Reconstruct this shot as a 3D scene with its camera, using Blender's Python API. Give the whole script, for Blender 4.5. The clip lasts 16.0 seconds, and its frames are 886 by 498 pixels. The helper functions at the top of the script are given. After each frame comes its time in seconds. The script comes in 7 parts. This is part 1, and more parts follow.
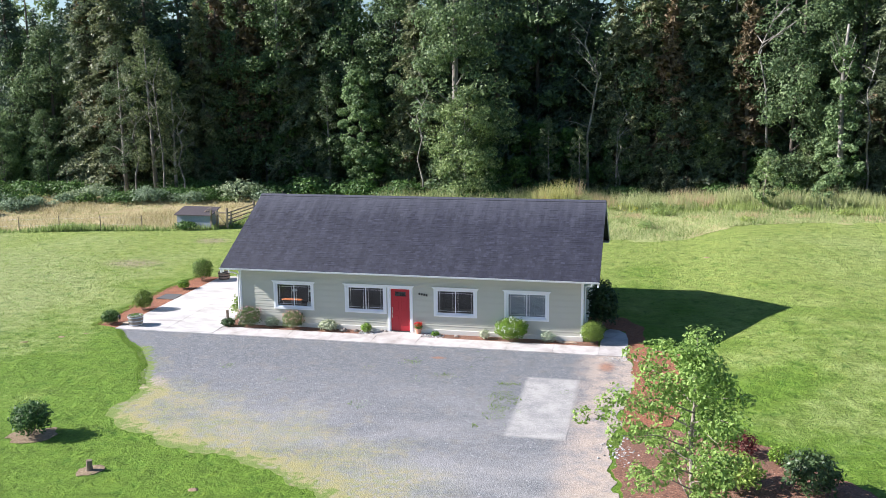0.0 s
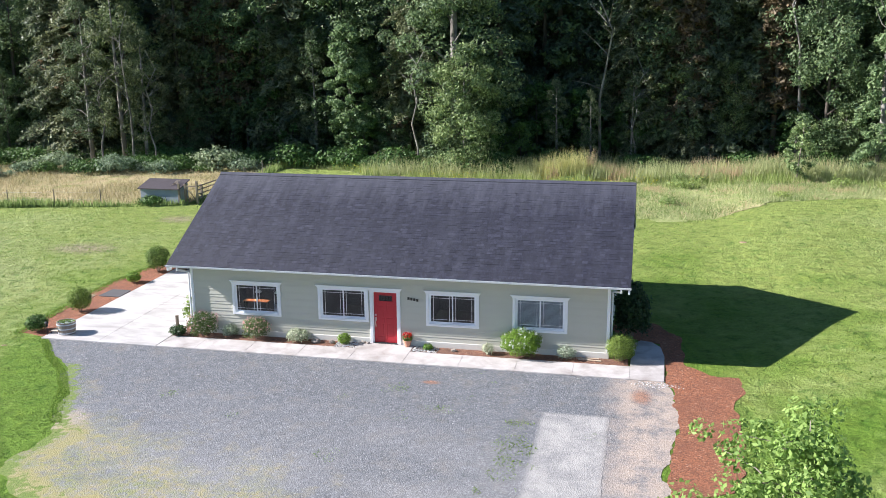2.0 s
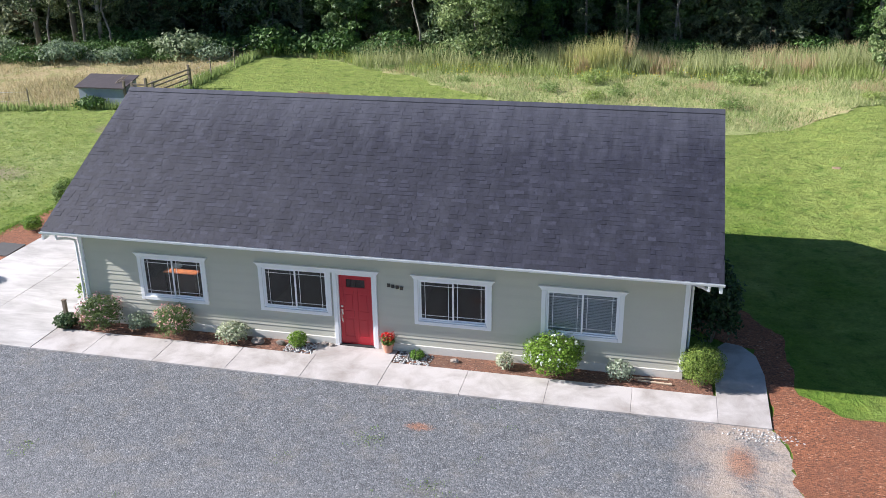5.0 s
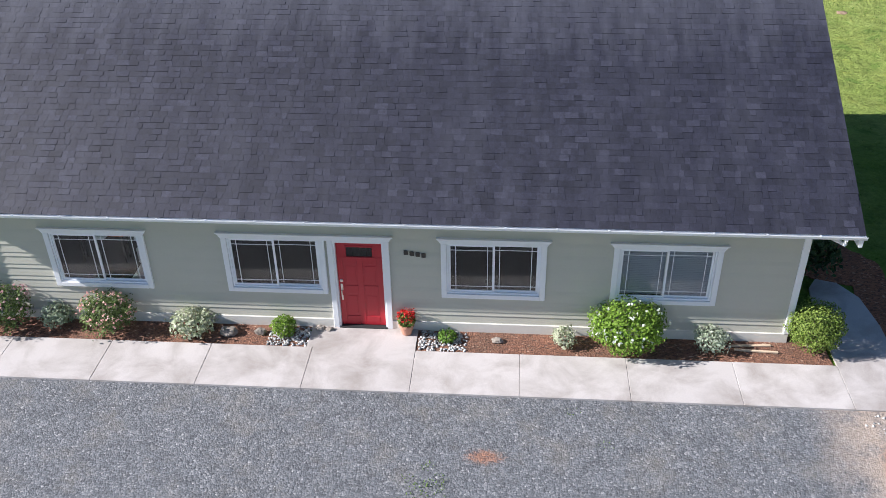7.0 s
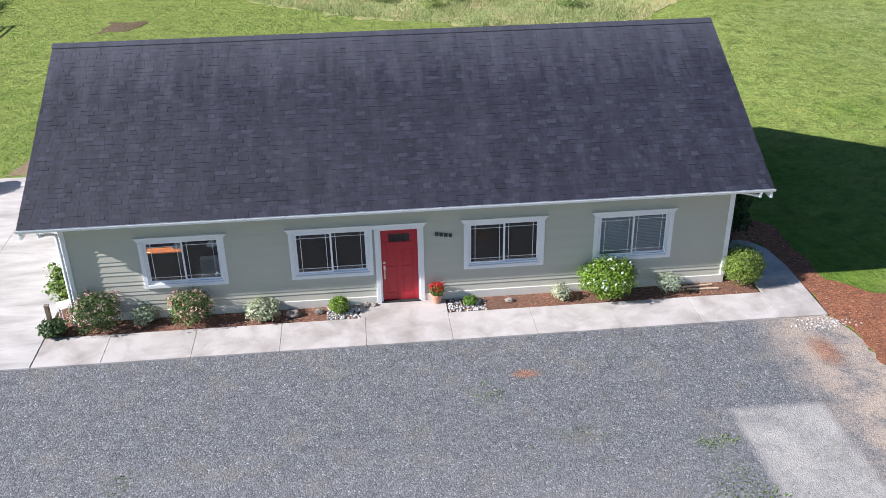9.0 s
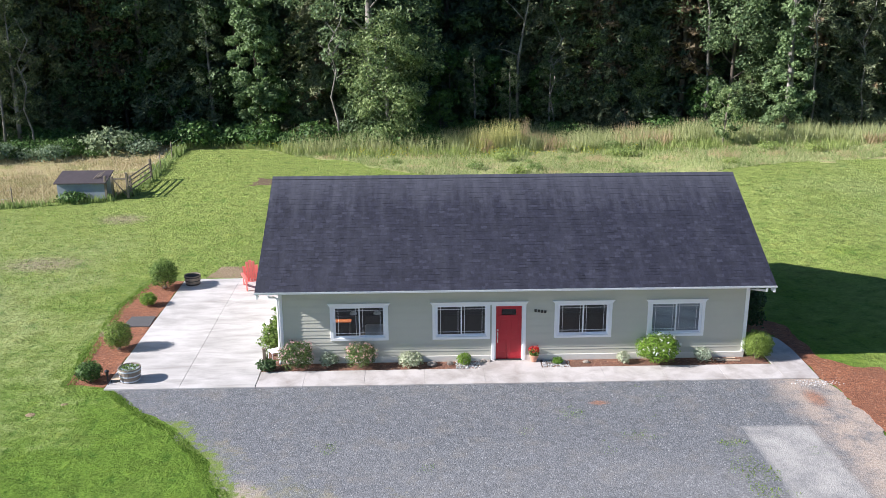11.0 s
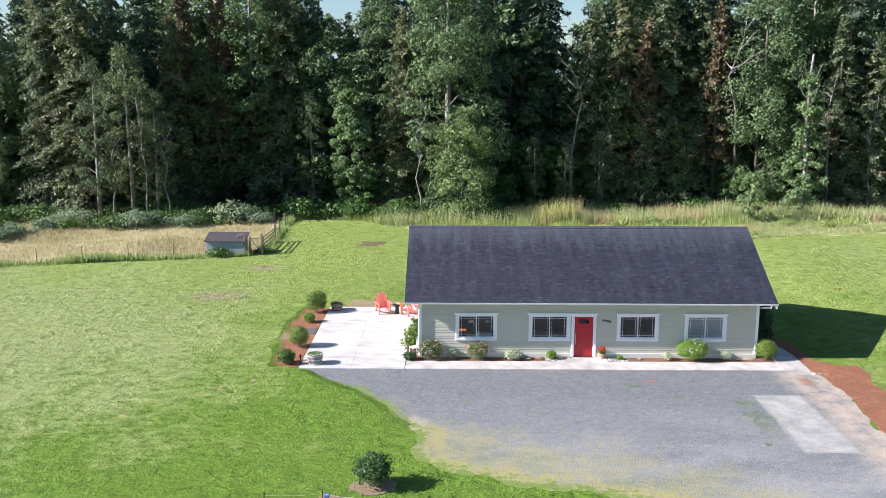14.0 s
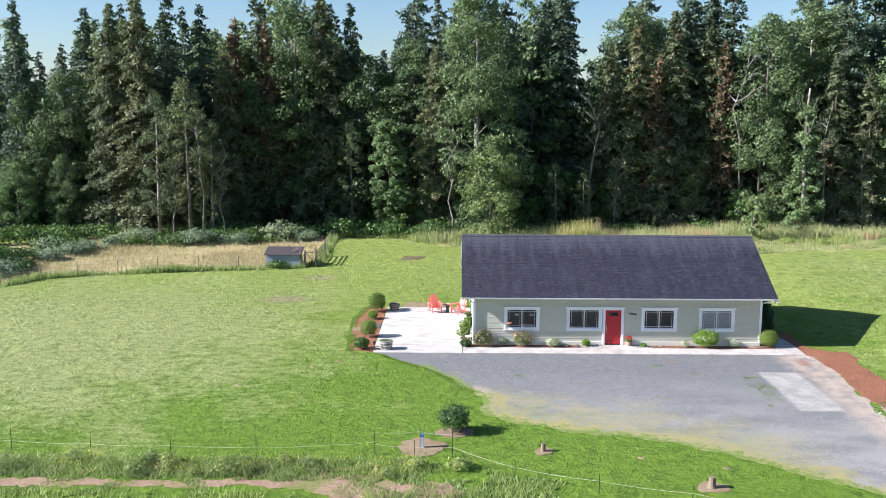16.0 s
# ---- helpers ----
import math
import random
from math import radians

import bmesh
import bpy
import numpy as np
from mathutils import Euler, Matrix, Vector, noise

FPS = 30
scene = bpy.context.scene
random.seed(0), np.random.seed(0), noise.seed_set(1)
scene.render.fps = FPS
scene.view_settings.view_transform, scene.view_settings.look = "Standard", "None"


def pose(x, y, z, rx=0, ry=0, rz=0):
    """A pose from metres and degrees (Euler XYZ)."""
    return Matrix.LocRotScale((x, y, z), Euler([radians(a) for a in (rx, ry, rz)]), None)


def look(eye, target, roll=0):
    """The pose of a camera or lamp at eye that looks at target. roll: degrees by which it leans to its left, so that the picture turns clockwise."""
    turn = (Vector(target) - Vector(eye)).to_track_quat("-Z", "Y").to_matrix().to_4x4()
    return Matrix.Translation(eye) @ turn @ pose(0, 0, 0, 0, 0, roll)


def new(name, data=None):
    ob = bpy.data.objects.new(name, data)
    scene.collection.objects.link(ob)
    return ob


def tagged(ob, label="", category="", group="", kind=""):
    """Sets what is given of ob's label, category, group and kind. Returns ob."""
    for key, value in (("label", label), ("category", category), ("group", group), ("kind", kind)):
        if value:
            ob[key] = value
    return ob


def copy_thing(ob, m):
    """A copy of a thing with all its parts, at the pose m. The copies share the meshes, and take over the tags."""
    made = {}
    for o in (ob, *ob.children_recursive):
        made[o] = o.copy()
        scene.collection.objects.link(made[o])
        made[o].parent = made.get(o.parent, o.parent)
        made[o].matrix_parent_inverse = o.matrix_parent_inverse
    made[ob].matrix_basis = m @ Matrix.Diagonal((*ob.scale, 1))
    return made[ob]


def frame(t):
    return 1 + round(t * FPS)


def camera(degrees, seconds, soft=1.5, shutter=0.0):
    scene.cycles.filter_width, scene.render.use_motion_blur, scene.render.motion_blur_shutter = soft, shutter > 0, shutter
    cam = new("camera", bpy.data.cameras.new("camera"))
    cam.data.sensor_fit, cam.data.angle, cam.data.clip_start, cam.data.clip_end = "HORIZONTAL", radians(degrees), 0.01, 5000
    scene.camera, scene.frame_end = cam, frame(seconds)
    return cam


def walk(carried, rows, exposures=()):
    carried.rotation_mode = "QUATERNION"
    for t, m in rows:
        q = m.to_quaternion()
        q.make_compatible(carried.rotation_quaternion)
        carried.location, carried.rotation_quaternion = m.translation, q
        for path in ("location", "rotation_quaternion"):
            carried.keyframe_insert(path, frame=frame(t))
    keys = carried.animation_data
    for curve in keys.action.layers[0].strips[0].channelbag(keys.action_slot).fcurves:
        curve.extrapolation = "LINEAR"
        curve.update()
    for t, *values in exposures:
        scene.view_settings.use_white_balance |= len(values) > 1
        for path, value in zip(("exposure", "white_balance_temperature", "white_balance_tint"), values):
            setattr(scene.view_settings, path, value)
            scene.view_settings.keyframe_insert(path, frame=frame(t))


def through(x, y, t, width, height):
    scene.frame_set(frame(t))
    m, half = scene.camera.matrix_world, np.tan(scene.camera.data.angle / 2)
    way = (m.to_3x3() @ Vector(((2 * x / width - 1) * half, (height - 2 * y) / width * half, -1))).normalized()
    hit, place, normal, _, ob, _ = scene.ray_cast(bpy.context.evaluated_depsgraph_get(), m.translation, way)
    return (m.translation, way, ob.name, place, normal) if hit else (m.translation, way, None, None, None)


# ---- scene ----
cam = camera(51.5, 16.0, soft=0.6)
PATH = [
    (0, (10.658, -40.372, 12.172), (8.517, -30.794, 10.256), -0.58),
    (0.5, (10.199, -38.452, 12.181), (8.072, -28.882, 10.206), -0.69),
    (1, (9.774, -36.489, 12.150), (7.654, -26.937, 10.085), -0.68),
    (1.5, (9.408, -34.490, 12.089), (7.295, -24.965, 9.896), -0.61),
    (2, (9.106, -32.506, 12.005), (6.989, -23.021, 9.649), -0.56),
    (2.5, (8.807, -30.569, 11.894), (6.658, -21.139, 9.351), -0.70),
    (3, (8.487, -28.673, 11.762), (6.296, -19.310, 9.017), -0.73),
    (3.5, (8.143, -26.754, 11.642), (5.915, -17.465, 8.683), -0.57),
    (4, (7.855, -24.913, 11.588), (5.571, -15.709, 8.417), -0.71),
    (6.5, (4.019, -15.674, 11.590), (2.640, -7.093, 6.644), -0.42),
    (7, (2.462, -14.806, 11.762), (1.757, -6.469, 6.286), -1.06),
    (7.5, (1.092, -15.003, 11.880), (1.173, -6.780, 6.190), -1.21),
    (8, (0.072, -16.106, 11.941), (0.757, -7.814, 6.392), -1.18),
    (8.2, (-0.225, -16.776, 11.962), (0.621, -8.412, 6.547), -0.83),
    (10.3, (-2.723, -27.013, 13.061), (-2.217, -17.606, 9.706), -0.52),
    (10.5, (-2.958, -27.978, 13.132), (-2.529, -18.513, 9.933), -0.43),
    (11, (-3.636, -30.372, 13.374), (-3.367, -20.799, 10.496), -0.26),
    (11.5, (-4.277, -32.681, 13.539), (-4.128, -23.030, 10.926), -0.17),
    (12, (-4.901, -34.942, 13.682), (-4.831, -25.236, 11.274), -0.09),
    (12.5, (-5.437, -37.163, 13.788), (-5.421, -27.418, 11.546), -0.05),
    (13, (-5.908, -39.375, 13.870), (-5.941, -29.599, 11.765), 0.04),
    (13.5, (-6.411, -41.550, 13.921), (-6.479, -31.751, 11.926), 0.07),
    (14, (-6.971, -43.693, 13.916), (-7.067, -33.875, 12.019), 0.12),
    (14.5, (-7.600, -45.837, 13.859), (-7.724, -36.001, 12.056), 0.21),
    (15, (-8.261, -47.940, 13.806), (-8.404, -38.088, 12.098), 0.29),
    (15.5, (-8.966, -49.980, 13.808), (-9.112, -40.114, 12.185), 0.29),
    (16, (-9.623, -52.045, 13.838), (-9.759, -42.168, 12.284), 0.17),
]
walk(cam, [(t, look(eye, target, roll)) for t, eye, target, roll in PATH],
     exposures=[(0, 1.38, 6050, 11), (3, 1.28, 6050, 11), (6.5, 1.04, 6050, 11), (8, 1.04, 6050, 11), (11, 1.12, 6050, 11), (13, 1.3, 6050, 11), (16, 1.38, 6050, 11)])

# ---- light ----
SUN_WAY = Vector((1.71, 0.275, -1.0)).normalized()
world = bpy.data.worlds.new("sky")
scene.world = world
world.use_nodes = True
wn = world.node_tree.nodes
sky = wn.new("ShaderNodeTexSky")
sky.sky_type = "NISHITA"
sky.sun_disc = False
sky.sun_elevation = radians(30.6)
sky.sun_rotation = radians(-98.5)
sky.air_density, sky.dust_density, sky.ozone_density = 1.0, 0.35, 4.0
wn["Background"].inputs["Strength"].default_value = 0.054
world.node_tree.links.new(sky.outputs["Color"], wn["Background"].inputs["Color"])
sun = new("sun", bpy.data.lights.new("sun", "SUN"))
sun.data.energy = 5.0
sun.data.angle = radians(0.53)
sun.data.color = (1.0, 0.925, 0.865)
sun.matrix_world = look((-40, -10, 30), Vector((-40, -10, 30)) + SUN_WAY)

# ---- mesh helpers ----
class MB:
    """A growing list of corners and faces for one mesh."""

    def __init__(self):
        self.v, self.f = [], []

    def add(self, v, f):
        n = len(self.v)
        self.v += [tuple(p) for p in v]
        self.f += [tuple(i + n for i in q) for q in f]
        return self

    def box(self, x0, x1, y0, y1, z0, z1, c=0.0):
        """A box; c: the chamfer of its edges."""
        c = min(c, (x1 - x0) * 0.45, (y1 - y0) * 0.45, (z1 - z0) * 0.45)
        if c <= 0:
            v = [(x, y, z) for x in (x0, x1) for y in (y0, y1) for z in (z0, z1)]
            return self.add(v, [(0, 1, 3, 2), (4, 6, 7, 5), (0, 4, 5, 1), (2, 3, 7, 6), (0, 2, 6, 4), (1, 5, 7, 3)])
        bm = bmesh.new()
        bmesh.ops.create_cube(bm, size=1)
        for p in bm.verts:
            p.co = Vector((x0 if p.co.x < 0 else x1, y0 if p.co.y < 0 else y1, z0 if p.co.z < 0 else z1))
        bmesh.ops.bevel(bm, geom=bm.edges[:], offset=c, segments=1, affect="EDGES")
        return self.bm(bm)

    def bm(self, bm):
        bm.verts.ensure_lookup_table()
        bm.verts.index_update()
        self.add([p.co[:] for p in bm.verts], [[p.index for p in q.verts] for q in bm.faces])
        bm.free()
        return self

    def tube(self, pts, radii, n=8, caps=True):
        """A round bar along points, with a radius at each."""
        rings, base = [], len(self.v)
        pts = [Vector(p) for p in pts]
        for i, p in enumerate(pts):
            way = (pts[min(i + 1, len(pts) - 1)] - pts[max(i - 1, 0)]).normalized()
            side = way.cross(Vector((0.31, 0.17, 1)) if abs(way.z) < 0.9 else Vector((1, 0.2, 0.1))).normalized()
            up = side.cross(way)
            r = radii[i] if hasattr(radii, "__len__") else radii
            rings.append([p + r * (math.cos(a) * side + math.sin(a) * up) for a in (2 * math.pi * k / n for k in range(n))])
        self.v += [tuple(p) for ring in rings for p in ring]
        for i in range(len(rings) - 1):
            for k in range(n):
                a, b = base + i * n + k, base + i * n + (k + 1) % n
                self.f.append((a, b, b + n, a + n))
        if caps:
            self.f.append(tuple(base + k for k in reversed(range(n))))
            self.f.append(tuple(base + (len(rings) - 1) * n + k for k in range(n)))
        return self

    def lathe(self, prof, n=20, at=(0, 0, 0), closed=False):
        """A turned form from (radius, height) pairs."""
        base = len(self.v)
        for r, z in prof:
            for k in range(n):
                a = 2 * math.pi * k / n
                self.v.append((at[0] + r * math.cos(a), at[1] + r * math.sin(a), at[2] + z))
        for i in range(len(prof) - 1):
            for k in range(n):
                a, b = base + i * n + k, base + i * n + (k + 1) % n
                self.f.append((a, b, b + n, a + n))
        self.f.append(tuple(base + k for k in reversed(range(n))))
        self.f.append(tuple(base + (len(prof) - 1) * n + k for k in range(n)))
        return self

    def prism(self, outline, z0, z1):
        """A level outline (counter-clockwise) pulled up from z0 to z1."""
        n, base = len(outline), len(self.v)
        self.v += [(x, y, z0) for x, y in outline] + [(x, y, z1) for x, y in outline]
        self.f.append(tuple(base + k for k in reversed(range(n))))
        self.f.append(tuple(base + n + k for k in range(n)))
        for k in range(n):
            j = (k + 1) % n
            self.f.append((base + k, base + j, base + n + j, base + n + k))
        return self

    def mesh(self, name, smooth=False):
        me = bpy.data.meshes.new(name)
        me.from_pydata(self.v, [], self.f)
        if smooth:
            me.polygons.foreach_set("use_smooth", [True] * len(me.polygons))
        return me


def part(name, mb, material, parent=None, label="", smooth=False, kind=""):
    """One mesh object, under a thing or a part."""
    me = mb.mesh(name, smooth) if isinstance(mb, MB) else mb
    if material and not me.materials:
        me.materials.append(material)
    ob = new(name, me)
    ob.parent = parent
    return tagged(ob, label, kind=kind)


def thing(name, at, label, category, group="", turn=0.0, kind="", size=1.0):
    """An Empty at a thing's base."""
    ob = new(name)
    ob.empty_display_size = 0.1
    ob.location, ob.rotation_euler, ob.scale = at, (0, 0, radians(turn)), (size,) * 3
    return tagged(ob, label, category, group, kind)


def faces_mesh(name, corners, material, smooth=False):
    """A mesh of loose faces from an array (count, corners of a face, 3)."""
    corners = np.asarray(corners, dtype=np.float32)
    n, k = corners.shape[:2]
    me = bpy.data.meshes.new(name)
    me.vertices.add(n * k)
    me.vertices.foreach_set("co", corners.ravel())
    me.loops.add(n * k)
    me.loops.foreach_set("vertex_index", np.arange(n * k, dtype=np.int32))
    me.polygons.add(n)
    me.polygons.foreach_set("loop_start", np.arange(0, n * k, k, dtype=np.int32))
    me.update(calc_edges=True)
    me.materials.append(material)
    return me


# ---- materials ----
def nodes_of(name):
    m = bpy.data.materials.new(name)
    m.use_nodes = True
    t = m.node_tree
    return m, t, t.nodes["Principled BSDF"]


def link(t, a, b):
    t.links.new(a, b)


def noise_node(t, vec, scale, detail=4.0, rough=0.55, distort=0.0):
    n = t.nodes.new("ShaderNodeTexNoise")
    n.inputs["Scale"].default_value, n.inputs["Detail"].default_value = scale, detail
    n.inputs["Roughness"].default_value, n.inputs["Distortion"].default_value = rough, distort
    if vec:
        link(t, vec, n.inputs["Vector"])
    return n.outputs["Fac"]


def voronoi_node(t, vec, scale, out="Distance", feature="F1"):
    n = t.nodes.new("ShaderNodeTexVoronoi")
    n.feature = feature
    n.inputs["Scale"].default_value = scale
    link(t, vec, n.inputs["Vector"])
    return n.outputs[out]


def ramp(t, fac, stops):
    n = t.nodes.new("ShaderNodeValToRGB")
    e = n.color_ramp.elements
    while len(e) < len(stops):
        e.new(0.5)
    for el, (p, c) in zip(e, stops):
        el.position = p
        el.color = (*c, 1) if hasattr(c, "__len__") else (c, c, c, 1)
    link(t, fac, n.inputs["Fac"])
    return n.outputs["Color"]


def mix(t, fac, a, b, blend="MIX"):
    n = t.nodes.new("ShaderNodeMix")
    n.data_type, n.blend_type = "RGBA", blend
    for key, val in (("Factor", fac), ("A", a), ("B", b)):
        s = [i for i in n.inputs if i.name == key and (i.type == "RGBA" if key != "Factor" else i.type == "VALUE")][0]
        if hasattr(val, "is_output"):
            link(t, val, s)
        elif key == "Factor":
            s.default_value = val
        else:
            s.default_value = (*val, 1) if hasattr(val, "__len__") else (val, val, val, 1)
    return [o for o in n.outputs if o.type == "RGBA"][0]


def calc(t, op, a, b=0.0, clamp=False):
    n = t.nodes.new("ShaderNodeMath")
    n.operation, n.use_clamp = op, clamp
    for i, val in enumerate((a, b)):
        if hasattr(val, "is_output"):
            link(t, val, n.inputs[i])
        else:
            n.inputs[i].default_value = val
    return n.outputs[0]


def where(t, space="world"):
    if space == "world":
        return t.nodes.new("ShaderNodeNewGeometry").outputs["Position"]
    return t.nodes.new("ShaderNodeTexCoord").outputs["Object"]


def stretched(t, vec, scale):
    n = t.nodes.new("ShaderNodeMapping")
    n.inputs["Scale"].default_value = scale
    link(t, vec, n.inputs["Vector"])
    return n.outputs[0]


def bump(t, bsdf, height, strength, distance):
    n = t.nodes.new("ShaderNodeBump")
    n.inputs["Strength"].default_value, n.inputs["Distance"].default_value = strength, distance
    link(t, height, n.inputs["Height"])
    link(t, n.outputs["Normal"], bsdf.inputs["Normal"])


def plain(name, colour, rough=0.6, grain=20.0, spread=0.12, metal=0.0, bumpy=0.15, coarse=1.5, space="object", per_object=0.0, spec=0.5):
    """A surface with variation at two scales."""
    m, t, b = nodes_of(name)
    vec = where(t, space)
    fine, wide = noise_node(t, vec, grain), noise_node(t, vec, coarse)
    v = calc(t, "ADD", calc(t, "MULTIPLY", fine, spread), calc(t, "MULTIPLY", wide, spread * 1.3))
    v = calc(t, "ADD", v, 1.0 - spread * 1.15)
    if per_object:
        r = t.nodes.new("ShaderNodeObjectInfo").outputs["Random"]
        v = calc(t, "MULTIPLY", v, calc(t, "ADD", calc(t, "MULTIPLY", r, per_object), 1.0 - per_object / 2))
    link(t, mix(t, 1.0, colour, v, "MULTIPLY"), b.inputs["Base Color"])
    b.inputs["Roughness"].default_value, b.inputs["Metallic"].default_value = rough, metal
    b.inputs["Specular IOR Level"].default_value = spec
    if bumpy:
        bump(t, b, fine, bumpy, 0.01)
    return m


def leaf_material(name, dark, light, rough=0.55, through=0.35, wide=0.5, dry=None, dry_share=0.0, leaflet=0.0):
    """Leaves: colour by leaf, by leaflet and by wide patches, some light passing through."""
    m, t, b = nodes_of(name)
    geo = t.nodes.new("ShaderNodeNewGeometry")
    rnd = geo.outputs["Random Per Island"]
    patch = noise_node(t, geo.outputs["Position"], wide, 2.0)
    v = calc(t, "ADD", calc(t, "MULTIPLY", rnd, 0.55), calc(t, "MULTIPLY", patch, 0.6))
    c = ramp(t, v, [(0.2, dark), (0.85, light)])
    obr = t.nodes.new("ShaderNodeObjectInfo").outputs["Random"]
    c = mix(t, 1.0, c, ramp(t, obr, [(0.0, (0.72, 0.78, 0.7)), (0.5, (1.0, 1.0, 1.0)), (1.0, (1.2, 1.1, 0.95))]), "MULTIPLY")
    if dry:
        where_dry = calc(t, "GREATER_THAN", noise_node(t, geo.outputs["Position"], 0.35, 3.0), 1.0 - dry_share)
        c = mix(t, where_dry, c, dry)
    if leaflet:
        f = noise_node(t, geo.outputs["Position"], leaflet, 3.0, 0.7)
        c = mix(t, 1.0, c, ramp(t, f, [(0.34, 0.5), (0.52, 1.0), (0.68, 1.55)]), "MULTIPLY")
        bump(t, b, f, 0.5, 0.06)
    link(t, c, b.inputs["Base Color"])
    b.inputs["Roughness"].default_value = rough
    b.inputs["Specular IOR Level"].default_value = 0.3
    tr = t.nodes.new("ShaderNodeBsdfTranslucent")
    link(t, c, tr.inputs["Color"])
    ms = t.nodes.new("ShaderNodeMixShader")
    ms.inputs[0].default_value = through
    link(t, b.outputs[0], ms.inputs[1])
    link(t, tr.outputs[0], ms.inputs[2])
    link(t, ms.outputs[0], t.nodes["Material Output"].inputs["Surface"])
    return m


def far_from(t, xyz, cx, cy, sx=1.0, sy=1.0):
    """Distance on plan from a point, in units of sx and sy."""
    a = calc(t, "DIVIDE", calc(t, "SUBTRACT", xyz.outputs[0], cx), sx)
    b = calc(t, "DIVIDE", calc(t, "SUBTRACT", xyz.outputs[1], cy), sy)
    return calc(t, "SQRT", calc(t, "ADD", calc(t, "MULTIPLY", a, a), calc(t, "MULTIPLY", b, b)))


def shifted(t, value, scale, add):
    return calc(t, "ADD", calc(t, "MULTIPLY", value, scale), add)


def lawn_material():
    m, t, b = nodes_of("mown_grass")
    p = where(t)
    fine, grit = noise_node(t, p, 7.0, 7.0, 0.78), noise_node(t, p, 26.0, 4.0, 0.7)
    mid = noise_node(t, stretched(t, p, (0.95, 1.2, 1)), 1.4, 7.0, 0.72, 0.15)
    wide, huge = noise_node(t, p, 0.22, 3.0, 0.55), noise_node(t, p, 0.06, 3.0)
    xyz = t.nodes.new("ShaderNodeSeparateXYZ")
    link(t, p, xyz.inputs[0])
    g = calc(t, "ADD", calc(t, "MULTIPLY", fine, 0.65), calc(t, "MULTIPLY", grit, 0.35))
    lush = ramp(t, g, [(0.3, (0.075, 0.132, 0.016)), (0.5, (0.128, 0.218, 0.026)), (0.7, (0.205, 0.305, 0.054))])
    sunny = ramp(t, g, [(0.3, (0.165, 0.215, 0.045)), (0.5, (0.25, 0.308, 0.08)), (0.7, (0.345, 0.395, 0.13))])
    pale = ramp(t, g, [(0.3, (0.18, 0.215, 0.075)), (0.5, (0.28, 0.325, 0.125)), (0.7, (0.42, 0.45, 0.23))])
    # greener round the drive, lighter farther out, a worn pale slope beyond the patio
    out = calc(t, "ADD", calc(t, "MULTIPLY", xyz.outputs[1], 0.017), calc(t, "MULTIPLY", calc(t, "ABSOLUTE", calc(t, "ADD", xyz.outputs[0], 1.0)), 0.016))
    share = calc(t, "ADD", calc(t, "MULTIPLY", wide, 1.1), calc(t, "ADD", out, calc(t, "MULTIPLY", huge, 0.4)))
    c = mix(t, ramp(t, calc(t, "MULTIPLY", share, 0.5), [(0.42, 0.0), (0.62, 0.9)]), lush, sunny)
    slope = far_from(t, xyz, -33.0, 2.0, 15.0, 17.0)
    worn = calc(t, "ADD", shifted(t, wide, 0.9, -0.45), shifted(t, slope, -0.6, 0.95))
    worn = calc(t, "ADD", worn, shifted(t, mid, 1.1, -0.55))
    c = mix(t, ramp(t, worn, [(0.2, 0.0), (0.6, 0.9)]), c, pale)
    side = calc(t, "MINIMUM", far_from(t, xyz, 25.0, -6.0, 11.0, 17.0), far_from(t, xyz, 27.0, 20.0, 10.0, 13.0))
    thin = calc(t, "ADD", calc(t, "ADD", shifted(t, mid, 1.6, -0.8), shifted(t, wide, 1.2, -0.6)), shifted(t, side, -0.5, 0.8))
    c = mix(t, ramp(t, thin, [(0.35, 0.0), (0.9, 0.6)]), c, pale)
    # two scuffed brown spots
    spot = calc(t, "MINIMUM", far_from(t, xyz, -20.5, 21.0, 1.6, 1.3), far_from(t, xyz, -21.7, 12.4, 2.4, 1.5))
    spot = calc(t, "ADD", spot, shifted(t, fine, -3.0, 1.5))
    c = mix(t, ramp(t, spot, [(0.4, 0.8), (1.0, 0.0)]), c, (0.3, 0.25, 0.17))
    c = mix(t, 1.0, c, ramp(t, mid, [(0.3, 0.62), (0.5, 1.0), (0.7, 1.2)]), "MULTIPLY")
    # coarse tufts, with their shaded hollows and lit crests put into the colour
    tuft = noise_node(t, stretched(t, p, (1.0, 0.8, 1)), 1.7, 6.0, 0.68, 0.5)
    c = mix(t, ramp(t, tuft, [(0.36, 0.75), (0.45, 0.0)]), c, mix(t, 1.0, c, (0.5, 0.66, 0.5), "MULTIPLY"))
    c = mix(t, ramp(t, tuft, [(0.56, 0.0), (0.68, 0.7)]), c, mix(t, 1.0, c, (1.3, 1.16, 1.1), "MULTIPLY"))
    link(t, c, b.inputs["Base Color"])
    b.inputs["Roughness"].default_value = 0.85
    b.inputs["Specular IOR Level"].default_value = 0.15
    bump(t, b, calc(t, "ADD", calc(t, "MULTIPLY", fine, 0.6), calc(t, "ADD", calc(t, "MULTIPLY", mid, 2.4), calc(t, "MULTIPLY", tuft, 1.9))), 1.0, 0.12)
    return m


